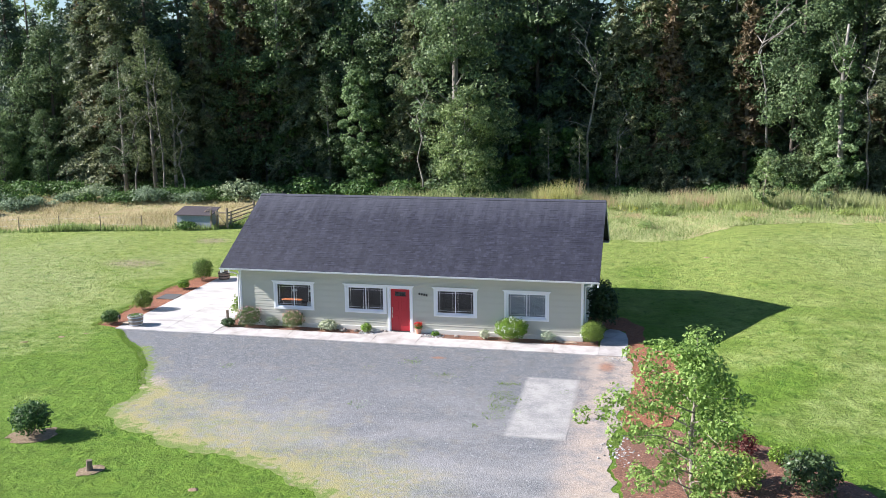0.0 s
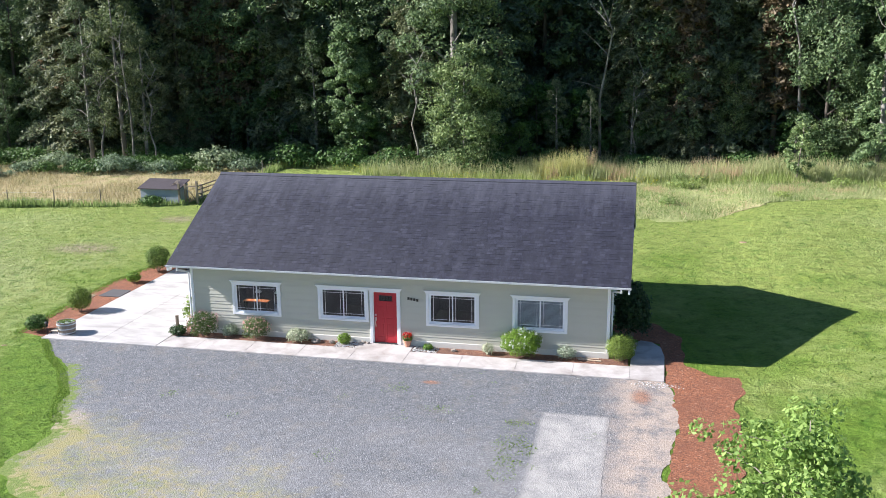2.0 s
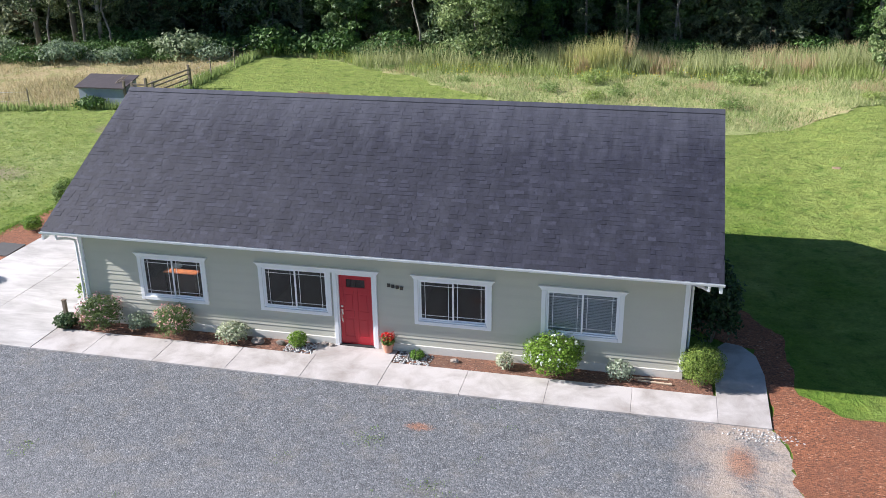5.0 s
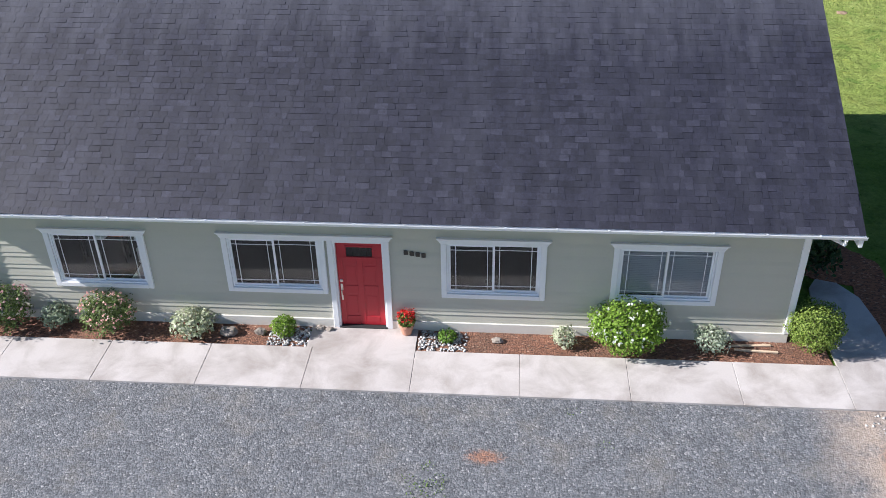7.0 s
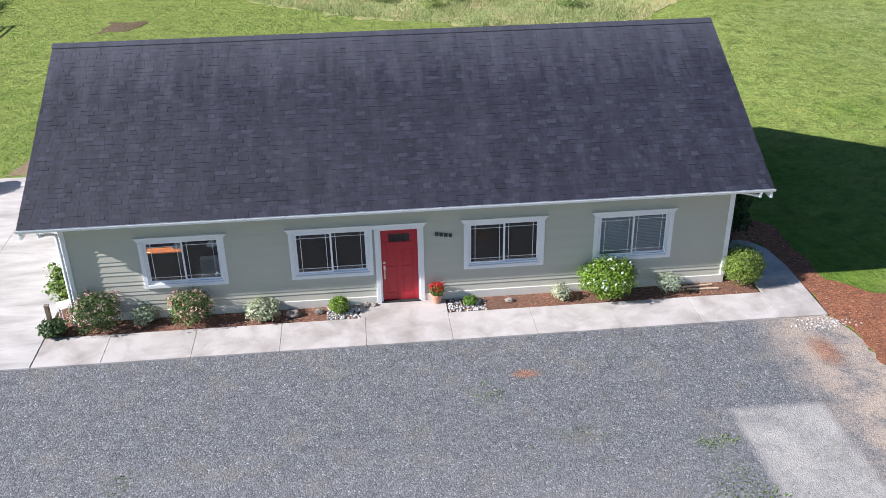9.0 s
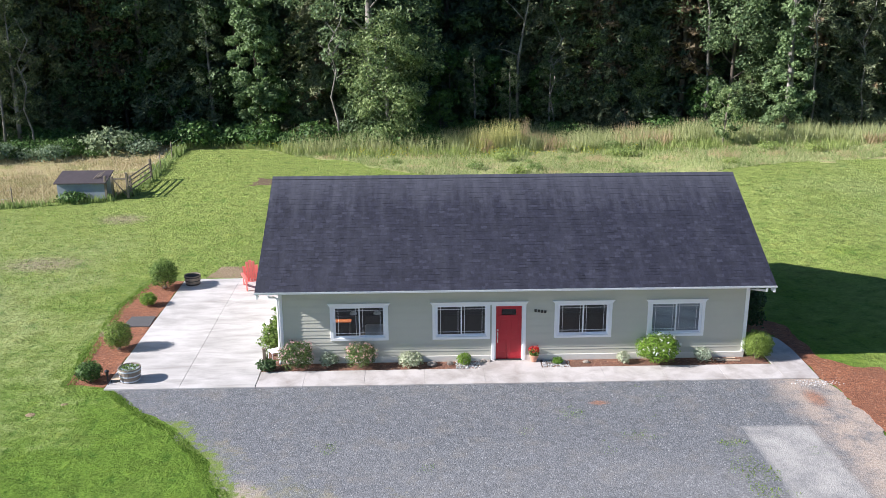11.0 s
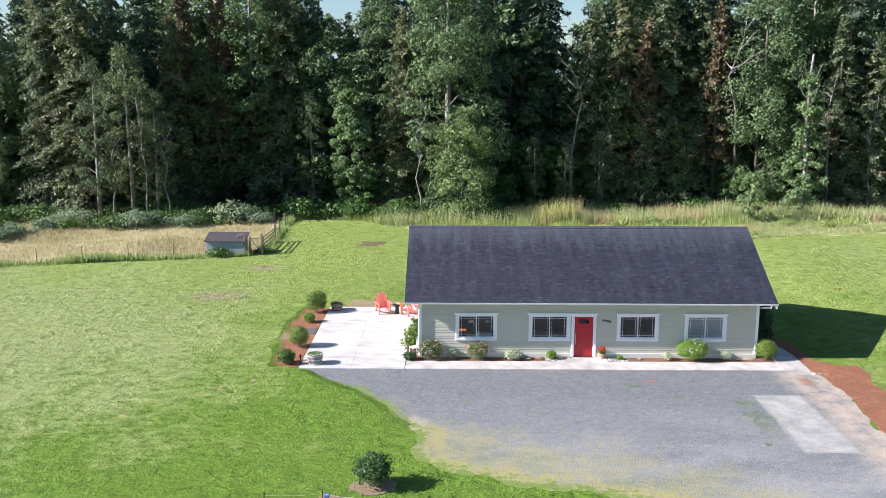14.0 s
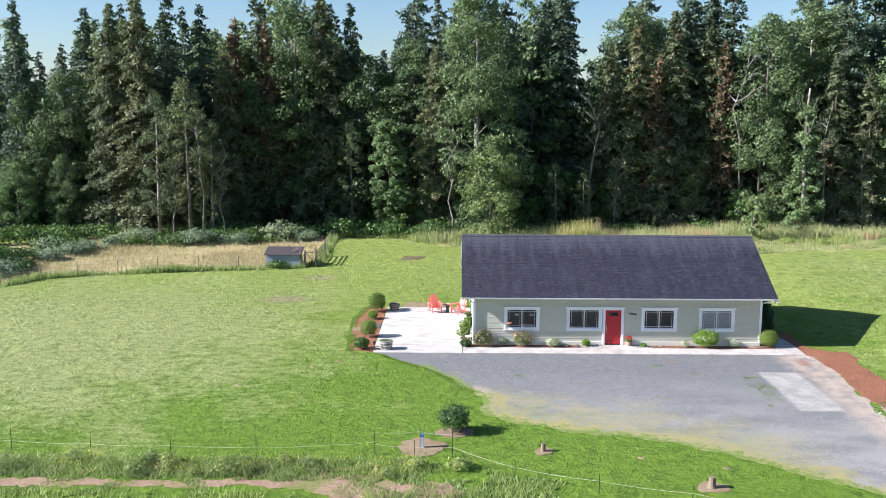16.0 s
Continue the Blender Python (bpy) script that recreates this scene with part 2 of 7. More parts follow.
def gravel_material():
    m, t, b = nodes_of("crushed_gravel")
    p = where(t)
    n = t.nodes.new("ShaderNodeTexVoronoi")
    n.inputs["Scale"].default_value = 30.0
    link(t, p, n.inputs["Vector"])
    stone = t.nodes.new("ShaderNodeSeparateColor")
    link(t, n.outputs["Color"], stone.inputs[0])
    xyz = t.nodes.new("ShaderNodeSeparateXYZ")
    link(t, p, xyz.inputs[0])
    fine, grit = noise_node(t, p, 60.0, 3.0), noise_node(t, p, 15.0, 8.0, 0.82)
    mid, weed = noise_node(t, p, 1.1, 6.0, 0.7), noise_node(t, p, 0.55, 7.0, 0.72)
    wide = noise_node(t, stretched(t, p, (0.5, 1.3, 1)), 0.4, 5.0, 0.62)
    c = ramp(t, stone.outputs[0], [(0.0, (0.098, 0.104, 0.112)), (0.55, (0.158, 0.165, 0.178)), (0.95, (0.225, 0.23, 0.238)), (1.0, (0.36, 0.36, 0.36))])
    c = mix(t, 1.0, c, ramp(t, grit, [(0.3, 0.66), (0.5, 1.0), (0.68, 1.34)]), "MULTIPLY")
    c = mix(t, 1.0, c, ramp(t, noise_node(t, p, 3.0, 8.0, 0.8), [(0.35, 0.78), (0.65, 1.24)]), "MULTIPLY")
    c = mix(t, 0.3, c, ramp(t, n.outputs["Distance"], [(0.0, 1.0), (0.5, 0.5)]), "MULTIPLY")
    # brownish fines working up in patches
    c = mix(t, ramp(t, mid, [(0.5, 0.0), (0.72, 0.45)]), c, ramp(t, grit, [(0.35, (0.14, 0.12, 0.09)), (0.65, (0.3, 0.27, 0.23))]))
    # paler, dustier wheel tracks and worn ground
    far_out = ramp(t, calc(t, "MULTIPLY", xyz.outputs[1], -0.05), [(0.25, 0.0), (0.55, 0.5), (0.85, 0.85)])
    dusty = mix(t, 0.65, c, ramp(t, grit, [(0.32, (0.25, 0.24, 0.225)), (0.68, (0.5, 0.475, 0.455))]))
    c = mix(t, calc(t, "MULTIPLY", far_out, ramp(t, wide, [(0.34, 0.15), (0.6, 1.0)])), c, dusty)
    # tan dirt between the pad and the mulch
    side = ramp(t, shifted(t, xyz.outputs[0], 0.25, -1.75), [(0.2, 0.0), (0.5, 1.0)])
    tan = ramp(t, grit, [(0.32, (0.25, 0.185, 0.14)), (0.52, (0.42, 0.34, 0.275)), (0.7, (0.57, 0.49, 0.43))])
    soft = calc(t, "ADD", shifted(t, mid, 0.7, 0.0), shifted(t, grit, 0.3, 0.0))
    c = mix(t, calc(t, "MULTIPLY", side, ramp(t, soft, [(0.36, 0.0), (0.54, 0.92)])), c, tan)
    # worn tan ground where lawn meets gravel
    bare = calc(t, "ADD", far_from(t, xyz, -8.6, -9.4, 1.0, 1.8), shifted(t, soft, -1.6, 0.8))
    c = mix(t, ramp(t, bare, [(0.35, 0.92), (1.0, 0.0)]), c, tan)
    # moss and straw creeping in from the lower edge
    inward = shifted(t, calc(t, "ADD", calc(t, "MULTIPLY", xyz.outputs[0], 0.45), xyz.outputs[1]), 0.1, 1.65)
    moss = calc(t, "ADD", shifted(t, inward, -1.5, 0.85), shifted(t, weed, 2.2, -1.0))
    moss = calc(t, "MULTIPLY", ramp(t, moss, [(0.1, 0.0), (0.6, 1.0)]), ramp(t, noise_node(t, p, 4.5, 9.0, 0.85), [(0.42, 0.05), (0.56, 0.85)]))
    moss = calc(t, "MULTIPLY", moss, ramp(t, shifted(t, xyz.outputs[0], -0.1, 0.6), [(0.0, 0.0), (0.25, 1.0)]))
    c = mix(t, moss, c, mix(t, ramp(t, mid, [(0.4, 0.0), (0.6, 1.0)]), ramp(t, fine, [(0.3, (0.13, 0.16, 0.04)), (0.7, (0.3, 0.31, 0.11))]), ramp(t, fine, [(0.3, (0.21, 0.18, 0.07)), (0.7, (0.4, 0.35, 0.18))])))
    # grass and yellow moss growing in over the open edge
    rim = t.nodes.new("ShaderNodeAttribute")
    rim.attribute_name = "rim"
    grown = noise_node(t, p, 2.4, 8.0, 0.75)
    patchy = noise_node(t, p, 0.9, 5.0, 0.65)
    near = calc(t, "ADD", shifted(t, rim.outputs["Fac"], -0.36, 0.62), calc(t, "ADD", shifted(t, patchy, 2.2, -1.1), shifted(t, grown, 1.4, -0.7)))
    near = calc(t, "MULTIPLY", near, ramp(t, shifted(t, xyz.outputs[1], -0.25, -2.0), [(0.0, 0.0), (0.4, 1.0)]))
    c = mix(t, ramp(t, near, [(0.1, 0.0), (0.5, 0.85)]), c, ramp(t, fine, [(0.3, (0.17, 0.15, 0.045)), (0.5, (0.3, 0.265, 0.1)), (0.7, (0.42, 0.375, 0.19))]))
    close = calc(t, "ADD", shifted(t, rim.outputs["Fac"], -0.8, 0.5), shifted(t, grown, 3.4, -1.7))
    c = mix(t, ramp(t, close, [(0.1, 0.0), (0.35, 1.0)]), c, ramp(t, grit, [(0.3, (0.075, 0.12, 0.018)), (0.5, (0.14, 0.195, 0.034)), (0.7, (0.24, 0.29, 0.08))]))
    # a spill of red bark
    spill = calc(t, "MINIMUM", far_from(t, xyz, 9.28, -3.4, 0.42, 0.75), far_from(t, xyz, 2.15, -3.45, 0.4, 0.2))
    spill = calc(t, "ADD", spill, shifted(t, grit, -2.4, 1.2))
    c = mix(t, ramp(t, spill, [(0.4, 0.7), (1.0, 0.0)]), c, ramp(t, stone.outputs[1], [(0.0, (0.13, 0.055, 0.03)), (1.0, (0.42, 0.18, 0.09))]))
    # the sunken concrete pad, half strewn with stones
    box = calc(t, "MAXIMUM", shifted(t, calc(t, "ABSOLUTE", shifted(t, xyz.outputs[0], 1.0, -7.27)), 1.0, -1.05), shifted(t, calc(t, "ABSOLUTE", shifted(t, xyz.outputs[1], 1.0, 8.32)), 1.0, -3.1))
    box = calc(t, "ADD", box, shifted(t, grit, 0.5, -0.1))
    on_pad = calc(t, "MULTIPLY", ramp(t, box, [(0.02, 1.0), (0.2, 0.0)]), ramp(t, soft, [(0.36, 0.45), (0.56, 1.0)]))
    c = mix(t, on_pad, c, mix(t, ramp(t, mid, [(0.4, 0.0), (0.65, 1.0)]), ramp(t, grit, [(0.32, (0.25, 0.24, 0.225)), (0.68, (0.4, 0.385, 0.365))]), ramp(t, grit, [(0.32, (0.31, 0.295, 0.275)), (0.68, (0.46, 0.44, 0.415))])))
    link(t, c, b.inputs["Base Color"])
    b.inputs["Roughness"].default_value = 0.85
    bump(t, b, calc(t, "ADD", calc(t, "SUBTRACT", 1.0, n.outputs["Distance"]), grit), 0.45, 0.025)
    return m


def concrete_material(name, light=(0.54, 0.515, 0.49), dark=(0.34, 0.32, 0.3), streak=(1.0, 1.0, 1.0)):
    m, t, b = nodes_of(name)
    p = where(t)
    fine, mid = noise_node(t, p, 40.0, 3.0), noise_node(t, stretched(t, p, streak), 1.3, 6.0, 0.62, 0.4)
    wide = noise_node(t, p, 0.5, 3.0)
    c = mix(t, ramp(t, calc(t, "ADD", calc(t, "MULTIPLY", mid, 0.7), calc(t, "MULTIPLY", wide, 0.3)), [(0.36, 0.0), (0.58, 1.0)]), dark, light)
    c = mix(t, 0.25, c, fine, "MULTIPLY")
    c = mix(t, 1.0, c, (1.14, 1.14, 1.14), "MULTIPLY")
    rnd = t.nodes.new("ShaderNodeObjectInfo").outputs["Random"]
    c = mix(t, 1.0, c, ramp(t, rnd, [(0.0, 0.92), (1.0, 1.0)]), "MULTIPLY")
    link(t, c, b.inputs["Base Color"])
    b.inputs["Roughness"].default_value = 0.75
    bump(t, b, fine, 0.12, 0.01)
    return m


def mulch_material(name="bark_mulch", a=(0.11, 0.045, 0.024), b2=(0.33, 0.125, 0.06), c2=(0.56, 0.33, 0.21), old=(0.17, 0.07, 0.04)):
    m, t, b = nodes_of(name)
    p = where(t)
    n = t.nodes.new("ShaderNodeTexVoronoi")
    n.inputs["Scale"].default_value = 22.0
    link(t, stretched(t, p, (1.0, 1.7, 1.0)), n.inputs["Vector"])
    chip = t.nodes.new("ShaderNodeSeparateColor")
    link(t, n.outputs["Color"], chip.inputs[0])
    wide, grit = noise_node(t, p, 0.7, 5.0, 0.65), noise_node(t, p, 18.0, 6.0, 0.8)
    c = ramp(t, chip.outputs[0], [(0.0, a), (0.55, b2), (0.93, b2), (1.0, c2)])
    c = mix(t, 1.0, c, ramp(t, grit, [(0.3, 0.55), (0.7, 1.45)]), "MULTIPLY")
    c = mix(t, ramp(t, wide, [(0.42, 0.0), (0.7, 0.6)]), c, old)
    link(t, c, b.inputs["Base Color"])
    b.inputs["Roughness"].default_value = 0.9
    bump(t, b, calc(t, "ADD", n.outputs["Distance"], chip.outputs[1]), 0.8, 0.03)
    return m


def dry_material(name, a, b2, scale=6.0, rough=0.9, patch=None):
    """Dry grass or bare soil as two tones in patches, a third tone where it breaks up."""
    m, t, b = nodes_of(name)
    p = where(t)
    fine, wide = noise_node(t, p, scale, 7.0, 0.75), noise_node(t, p, 0.3, 5.0, 0.6)
    c = mix(t, ramp(t, calc(t, "ADD", calc(t, "MULTIPLY", fine, 0.65), calc(t, "MULTIPLY", wide, 0.35)), [(0.33, 0.0), (0.66, 1.0)]), a, b2)
    if patch:
        c = mix(t, ramp(t, noise_node(t, p, 0.45, 6.0, 0.7, 0.5), [(0.47, 0.0), (0.6, 0.85)]), c, mix(t, 1.0, patch, ramp(t, fine, [(0.3, 0.6), (0.7, 1.4)]), "MULTIPLY"))
    link(t, c, b.inputs["Base Color"])
    b.inputs["Roughness"].default_value = rough
    b.inputs["Specular IOR Level"].default_value = 0.2
    bump(t, b, fine, 0.8, 0.08)
    return m


def shingle_material():
    m, t, b = nodes_of("asphalt_shingle")
    p = where(t)
    obr = t.nodes.new("ShaderNodeObjectInfo").outputs["Random"]
    geo = t.nodes.new("ShaderNodeNewGeometry")
    tab = calc(t, "FRACT", calc(t, "ADD", obr, geo.outputs["Random Per Island"]))
    fine, grit = noise_node(t, p, 90.0, 2.0), noise_node(t, p, 12.0, 6.0, 0.8)
    wide = noise_node(t, stretched(t, p, (1.8, 0.25, 0.25)), 1.5, 7.0, 0.68)
    c = ramp(t, tab, [(0.0, (0.0122, 0.0128, 0.0222)), (0.5, (0.0166, 0.0173, 0.0302)), (0.88, (0.0218, 0.0225, 0.0378)), (1.0, (0.032, 0.033, 0.0515))])
    c = mix(t, 1.0, c, ramp(t, fine, [(0.3, 0.65), (0.7, 1.35)]), "MULTIPLY")
    c = mix(t, 1.0, c, ramp(t, grit, [(0.32, 0.55), (0.68, 1.5)]), "MULTIPLY")
    c = mix(t, ramp(t, wide, [(0.44, 0.0), (0.7, 0.3)]), c, (0.062, 0.064, 0.084))
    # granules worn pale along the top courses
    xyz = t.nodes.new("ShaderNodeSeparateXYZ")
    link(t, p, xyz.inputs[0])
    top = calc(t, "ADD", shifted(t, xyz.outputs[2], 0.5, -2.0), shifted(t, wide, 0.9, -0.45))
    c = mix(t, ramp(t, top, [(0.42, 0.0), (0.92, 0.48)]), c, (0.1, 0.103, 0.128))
    link(t, c, b.inputs["Base Color"])
    b.inputs["Roughness"].default_value = 0.66
    bump(t, b, fine, 0.5, 0.006)
    return m


def glass_material():
    m, t, b = nodes_of("window_glass")
    b.inputs["Base Color"].default_value = (0.93, 0.96, 0.95, 1)
    b.inputs["Transmission Weight"].default_value = 1.0
    b.inputs["Roughness"].default_value = 0.0
    b.inputs["IOR"].default_value = 1.48
    return m


def bark_material(name, a, b2, pale=None):
    m, t, b = nodes_of(name)
    p = where(t, "object")
    n = noise_node(t, stretched(t, p, (6, 6, 0.9)), 2.5, 5.0, 0.65, 0.5)
    c = mix(t, n, a, b2)
    if pale:
        c = mix(t, ramp(t, noise_node(t, p, 0.9, 3.0), [(0.45, 0.0), (0.6, 0.8)]), c, pale)
    link(t, c, b.inputs["Base Color"])
    b.inputs["Roughness"].default_value = 0.9
    bump(t, b, n, 0.7, 0.05)
    return m


M_LAWN, M_GRAVEL, M_MULCH = lawn_material(), gravel_material(), mulch_material()
M_WALK = concrete_material("walk_concrete", (0.53, 0.495, 0.475), (0.33, 0.295, 0.27))
M_PATIO = concrete_material("patio_concrete", (0.56, 0.535, 0.515), (0.35, 0.33, 0.31), (0.5, 1.6, 1))
M_JOINT = concrete_material("joint_sand", (0.4, 0.39, 0.38), (0.3, 0.29, 0.28))
M_DRYFIELD = dry_material("dry_field_grass", (0.22, 0.17, 0.08), (0.56, 0.46, 0.27), 5.0, patch=(0.24, 0.25, 0.09))
M_MEADOW = dry_material("meadow_ground", (0.16, 0.21, 0.06), (0.4, 0.42, 0.18), 3.0, patch=(0.4, 0.34, 0.18))
M_SOIL = dry_material("bare_soil", (0.17, 0.105, 0.07), (0.43, 0.31, 0.22), 7.0, patch=(0.18, 0.2, 0.06))
M_DARKSOIL = dry_material("damp_soil", (0.085, 0.062, 0.04), (0.22, 0.16, 0.105), 9.0)
M_OLDSHADEMULCH = mulch_material("old_shaded_bark_mulch", (0.08, 0.04, 0.028), (0.25, 0.115, 0.07), (0.5, 0.34, 0.24), (0.13, 0.075, 0.05))
M_STRAW = dry_material("straw_ring", (0.13, 0.085, 0.05), (0.42, 0.33, 0.22), 16.0)
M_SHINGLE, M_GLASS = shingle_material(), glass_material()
M_SIDING = plain("sage_siding", (0.5, 0.49, 0.415), 0.55, 30, 0.08, bumpy=0.05, space="world")
M_TRIM = plain("white_trim_paint", (0.8, 0.81, 0.82), 0.45, 18, 0.06, bumpy=0.03, space="world")
M_SKIRT = plain("painted_foundation", (0.68, 0.66, 0.6), 0.7, 12, 0.12, bumpy=0.15, space="world")
M_VINYL = plain("white_vinyl", (0.84, 0.86, 0.89), 0.35, 12, 0.04, bumpy=0.0)
M_RED = plain("red_door_paint", (0.43, 0.018, 0.03), 0.38, 14, 0.12, bumpy=0.03)
M_CHAIR = plain("coral_red_plastic", (0.78, 0.19, 0.17), 0.45, 12, 0.08, bumpy=0.02)
M_STEEL = plain("brushed_nickel", (0.62, 0.6, 0.57), 0.28, 40, 0.1, metal=1.0)
M_DARKMETAL = plain("dark_metal", (0.03, 0.03, 0.033), 0.5, 20, 0.2, metal=0.6)
M_BLACK = plain("black_rubber", (0.02, 0.02, 0.021), 0.8, 30, 0.25)
M_WOOD = plain("weathered_wood", (0.22, 0.18, 0.14), 0.85, 14, 0.35, bumpy=0.4, coarse=3)
M_STUMP = plain("grey_stump_wood", (0.2, 0.155, 0.115), 0.9, 12, 0.4, bumpy=0.5, coarse=4)
M_BARREL = plain("barrel_staves", (0.24, 0.2, 0.165), 0.8, 16, 0.35, bumpy=0.4, coarse=4)
M_PALEWOOD = plain("pale_lumber", (0.58, 0.46, 0.33), 0.75, 16, 0.2, bumpy=0.2)
M_TERRA = plain("terracotta", (0.5, 0.25, 0.17), 0.8, 20, 0.2)
M_ROCK = plain("grey_rock", (0.27, 0.235, 0.2), 0.9, 9, 0.5, bumpy=0.8, coarse=2, per_object=0.4)
M_PEBBLE = plain("river_pebble", (0.42, 0.41, 0.4), 0.75, 12, 0.3, bumpy=0.2, per_object=1.2)
# the tin below again, with the shed front's bluish shade in its colour
M_SHADETIN = plain("shaded_sheet_metal", (0.27, 0.31, 0.37), 0.6, 5, 0.3, metal=0.1, bumpy=0.1)
M_TIN = plain("galvanised_tin", (0.5, 0.54, 0.6), 0.5, 5, 0.3, metal=0.1, bumpy=0.1)
# indoor shade is put into these two dark colours, the panes' bluish reflection into the first
M_DIMROOM = plain("dim_room_paint", (0.052, 0.056, 0.064), 0.9, 8, 0.1)
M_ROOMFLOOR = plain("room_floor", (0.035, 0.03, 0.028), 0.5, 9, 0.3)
M_BLIND = plain("blind_slats", (0.4, 0.44, 0.5), 0.6, 9, 0.05)
M_ORANGE = plain("orange_wood", (0.42, 0.125, 0.035), 0.7, 20, 0.2)
M_WHITE = plain("white_cloth", (0.78, 0.78, 0.78), 0.8, 20, 0.1)
M_DARKROCK = plain("dark_stone_mat", (0.085, 0.083, 0.085), 0.95, 10, 0.2)
M_BLUE = plain("blue_utility_cap", (0.08, 0.13, 0.3), 0.5, 10, 0.15)
M_TAPE = plain("fence_tape", (0.55, 0.53, 0.42), 0.6, 6, 0.2)
M_NUMBER = plain("dark_bronze", (0.06, 0.055, 0.05), 0.45, 20, 0.2, metal=0.5)
M_BARK = bark_material("forest_bark", (0.05, 0.04, 0.032), (0.15, 0.125, 0.1))
M_PALEBARK = bark_material("pale_alder_bark", (0.07, 0.063, 0.055), (0.2, 0.185, 0.165), (0.33, 0.31, 0.28))
M_YOUNGBARK = bark_material("young_maple_bark", (0.17, 0.14, 0.11), (0.36, 0.31, 0.26))
L_FIR = leaf_material("fir_needles", (0.03, 0.06, 0.042), (0.125, 0.18, 0.115), through=0.2, leaflet=7.0)
L_CEDAR = leaf_material("cedar_sprays", (0.055, 0.078, 0.043), (0.23, 0.265, 0.15), through=0.3, dry=(0.2, 0.15, 0.085), dry_share=0.36, leaflet=7.0)
L_BROAD = leaf_material("broad_leaves", (0.042, 0.086, 0.043), (0.23, 0.31, 0.14), through=0.32, leaflet=6.0)
L_BRIGHT = leaf_material("bright_maple_leaves", (0.08, 0.145, 0.06), (0.29, 0.385, 0.18), through=0.36, leaflet=6.0)
L_ALDER = leaf_material("alder_leaves", (0.055, 0.085, 0.045), (0.2, 0.25, 0.13), through=0.3, leaflet=7.0)
L_UNDER = leaf_material("bramble_leaves", (0.03, 0.075, 0.02), (0.13, 0.23, 0.06), through=0.2, leaflet=6.0)
L_GREYGREEN = leaf_material("grey_green_leaves", (0.1, 0.155, 0.085), (0.33, 0.42, 0.27), leaflet=6.0)
L_RUST = leaf_material("dead_fir_needles", (0.1, 0.07, 0.042), (0.25, 0.18, 0.11), through=0.2, leaflet=7.0)
L_YOUNG = leaf_material("young_tree_leaves", (0.085, 0.17, 0.025), (0.36, 0.5, 0.14), through=0.4)
L_BOX = leaf_material("boxwood_leaves", (0.06, 0.12, 0.02), (0.27, 0.38, 0.09), leaflet=18.0)
L_LIME = leaf_material("lime_leaves", (0.07, 0.15, 0.02), (0.24, 0.4, 0.06), leaflet=18.0)
L_SILVER = leaf_material("variegated_leaves", (0.16, 0.23, 0.12), (0.55, 0.6, 0.48))
L_DARKBUSH = leaf_material("dark_rhododendron_leaves", (0.022, 0.052, 0.022), (0.085, 0.14, 0.06), rough=0.4)
L_DEEP = leaf_material("deep_green_leaves", (0.03, 0.075, 0.025), (0.13, 0.22, 0.075), rough=0.4)
L_DULL = leaf_material("spirea_leaves", (0.06, 0.1, 0.03), (0.22, 0.29, 0.1), leaflet=14.0)
L_PURPLE = leaf_material("barberry_leaves", (0.09, 0.02, 0.025), (0.26, 0.07, 0.07))
L_MEADOW = leaf_material("tall_meadow_grass", (0.23, 0.29, 0.11), (0.53, 0.54, 0.28), through=0.45, wide=0.25, dry=(0.5, 0.4, 0.24), dry_share=0.4)
L_MEADOWGREEN = leaf_material("green_meadow_grass", (0.13, 0.2, 0.05), (0.37, 0.45, 0.17), through=0.4, wide=0.3)
L_WEED = leaf_material("weed_leaves", (0.13, 0.2, 0.055), (0.34, 0.44, 0.16), through=0.4)
L_STRAW = leaf_material("straw_grass", (0.3, 0.24, 0.11), (0.66, 0.56, 0.36), through=0.4, wide=0.3)
L_TURF = leaf_material("turf_blades", (0.09, 0.17, 0.022), (0.22, 0.33, 0.07), through=0.45, wide=0.4)
F_PINK = leaf_material("pink_petals", (0.52, 0.25, 0.29), (0.78, 0.53, 0.54))
F_WHITE = leaf_material("white_petals", (0.75, 0.75, 0.7), (0.9, 0.9, 0.88))
F_RED = leaf_material("red_petals", (0.6, 0.02, 0.02), (0.85, 0.06, 0.05))
F_YELLOW = leaf_material("yellow_petals", (0.55, 0.45, 0.03), (0.75, 0.65, 0.08))

# ---- the ground and what lies flat on it ----
def ease(a, b, x):
    u = min(1.0, max(0.0, (x - a) / (b - a)))
    return u * u * (3 - 2 * u)


def height(x, y):
    """The lawn's level: flat round the house, a low rise beyond the house's end, gentle waves farther out."""
    h = 0.46 * ease(12.8, 17.5, x) * ease(-9, 0, y)
    off = max(ease(16, 26, abs(x + 2)), ease(13, 22, y), ease(22, 32, -y))
    far = ease(150, 400, math.hypot(x, y))
    return h + off * (1 - far) * 0.16 * noise.noise(Vector((x * 0.11, y * 0.11, 0.3)))


def inside(poly, x, y):
    hit = False
    for (x0, y0), (x1, y1) in zip(poly, poly[1:] + poly[:1]):
        if (y0 > y) != (y1 > y) and x < (x1 - x0) * (y - y0) / (y1 - y0) + x0:
            hit = not hit
    return hit


def dense(poly, step, ragged=0.0, seed=0.0):
    """An outline with more corners, pushed to and fro."""
    out = []
    for (x0, y0), (x1, y1) in zip(poly, poly[1:] + poly[:1]):
        n = max(1, int(math.hypot(x1 - x0, y1 - y0) / step))
        for k in range(n):
            x, y = x0 + (x1 - x0) * k / n, y0 + (y1 - y0) * k / n
            d = noise.noise_vector(Vector((x * 0.9 + seed, y * 0.9, seed))) + 0.6 * noise.noise_vector(Vector((x * 3.1, y * 3.1 + seed, 2)))
            out.append((x + ragged * d.x, y + ragged * d.y))
    return out


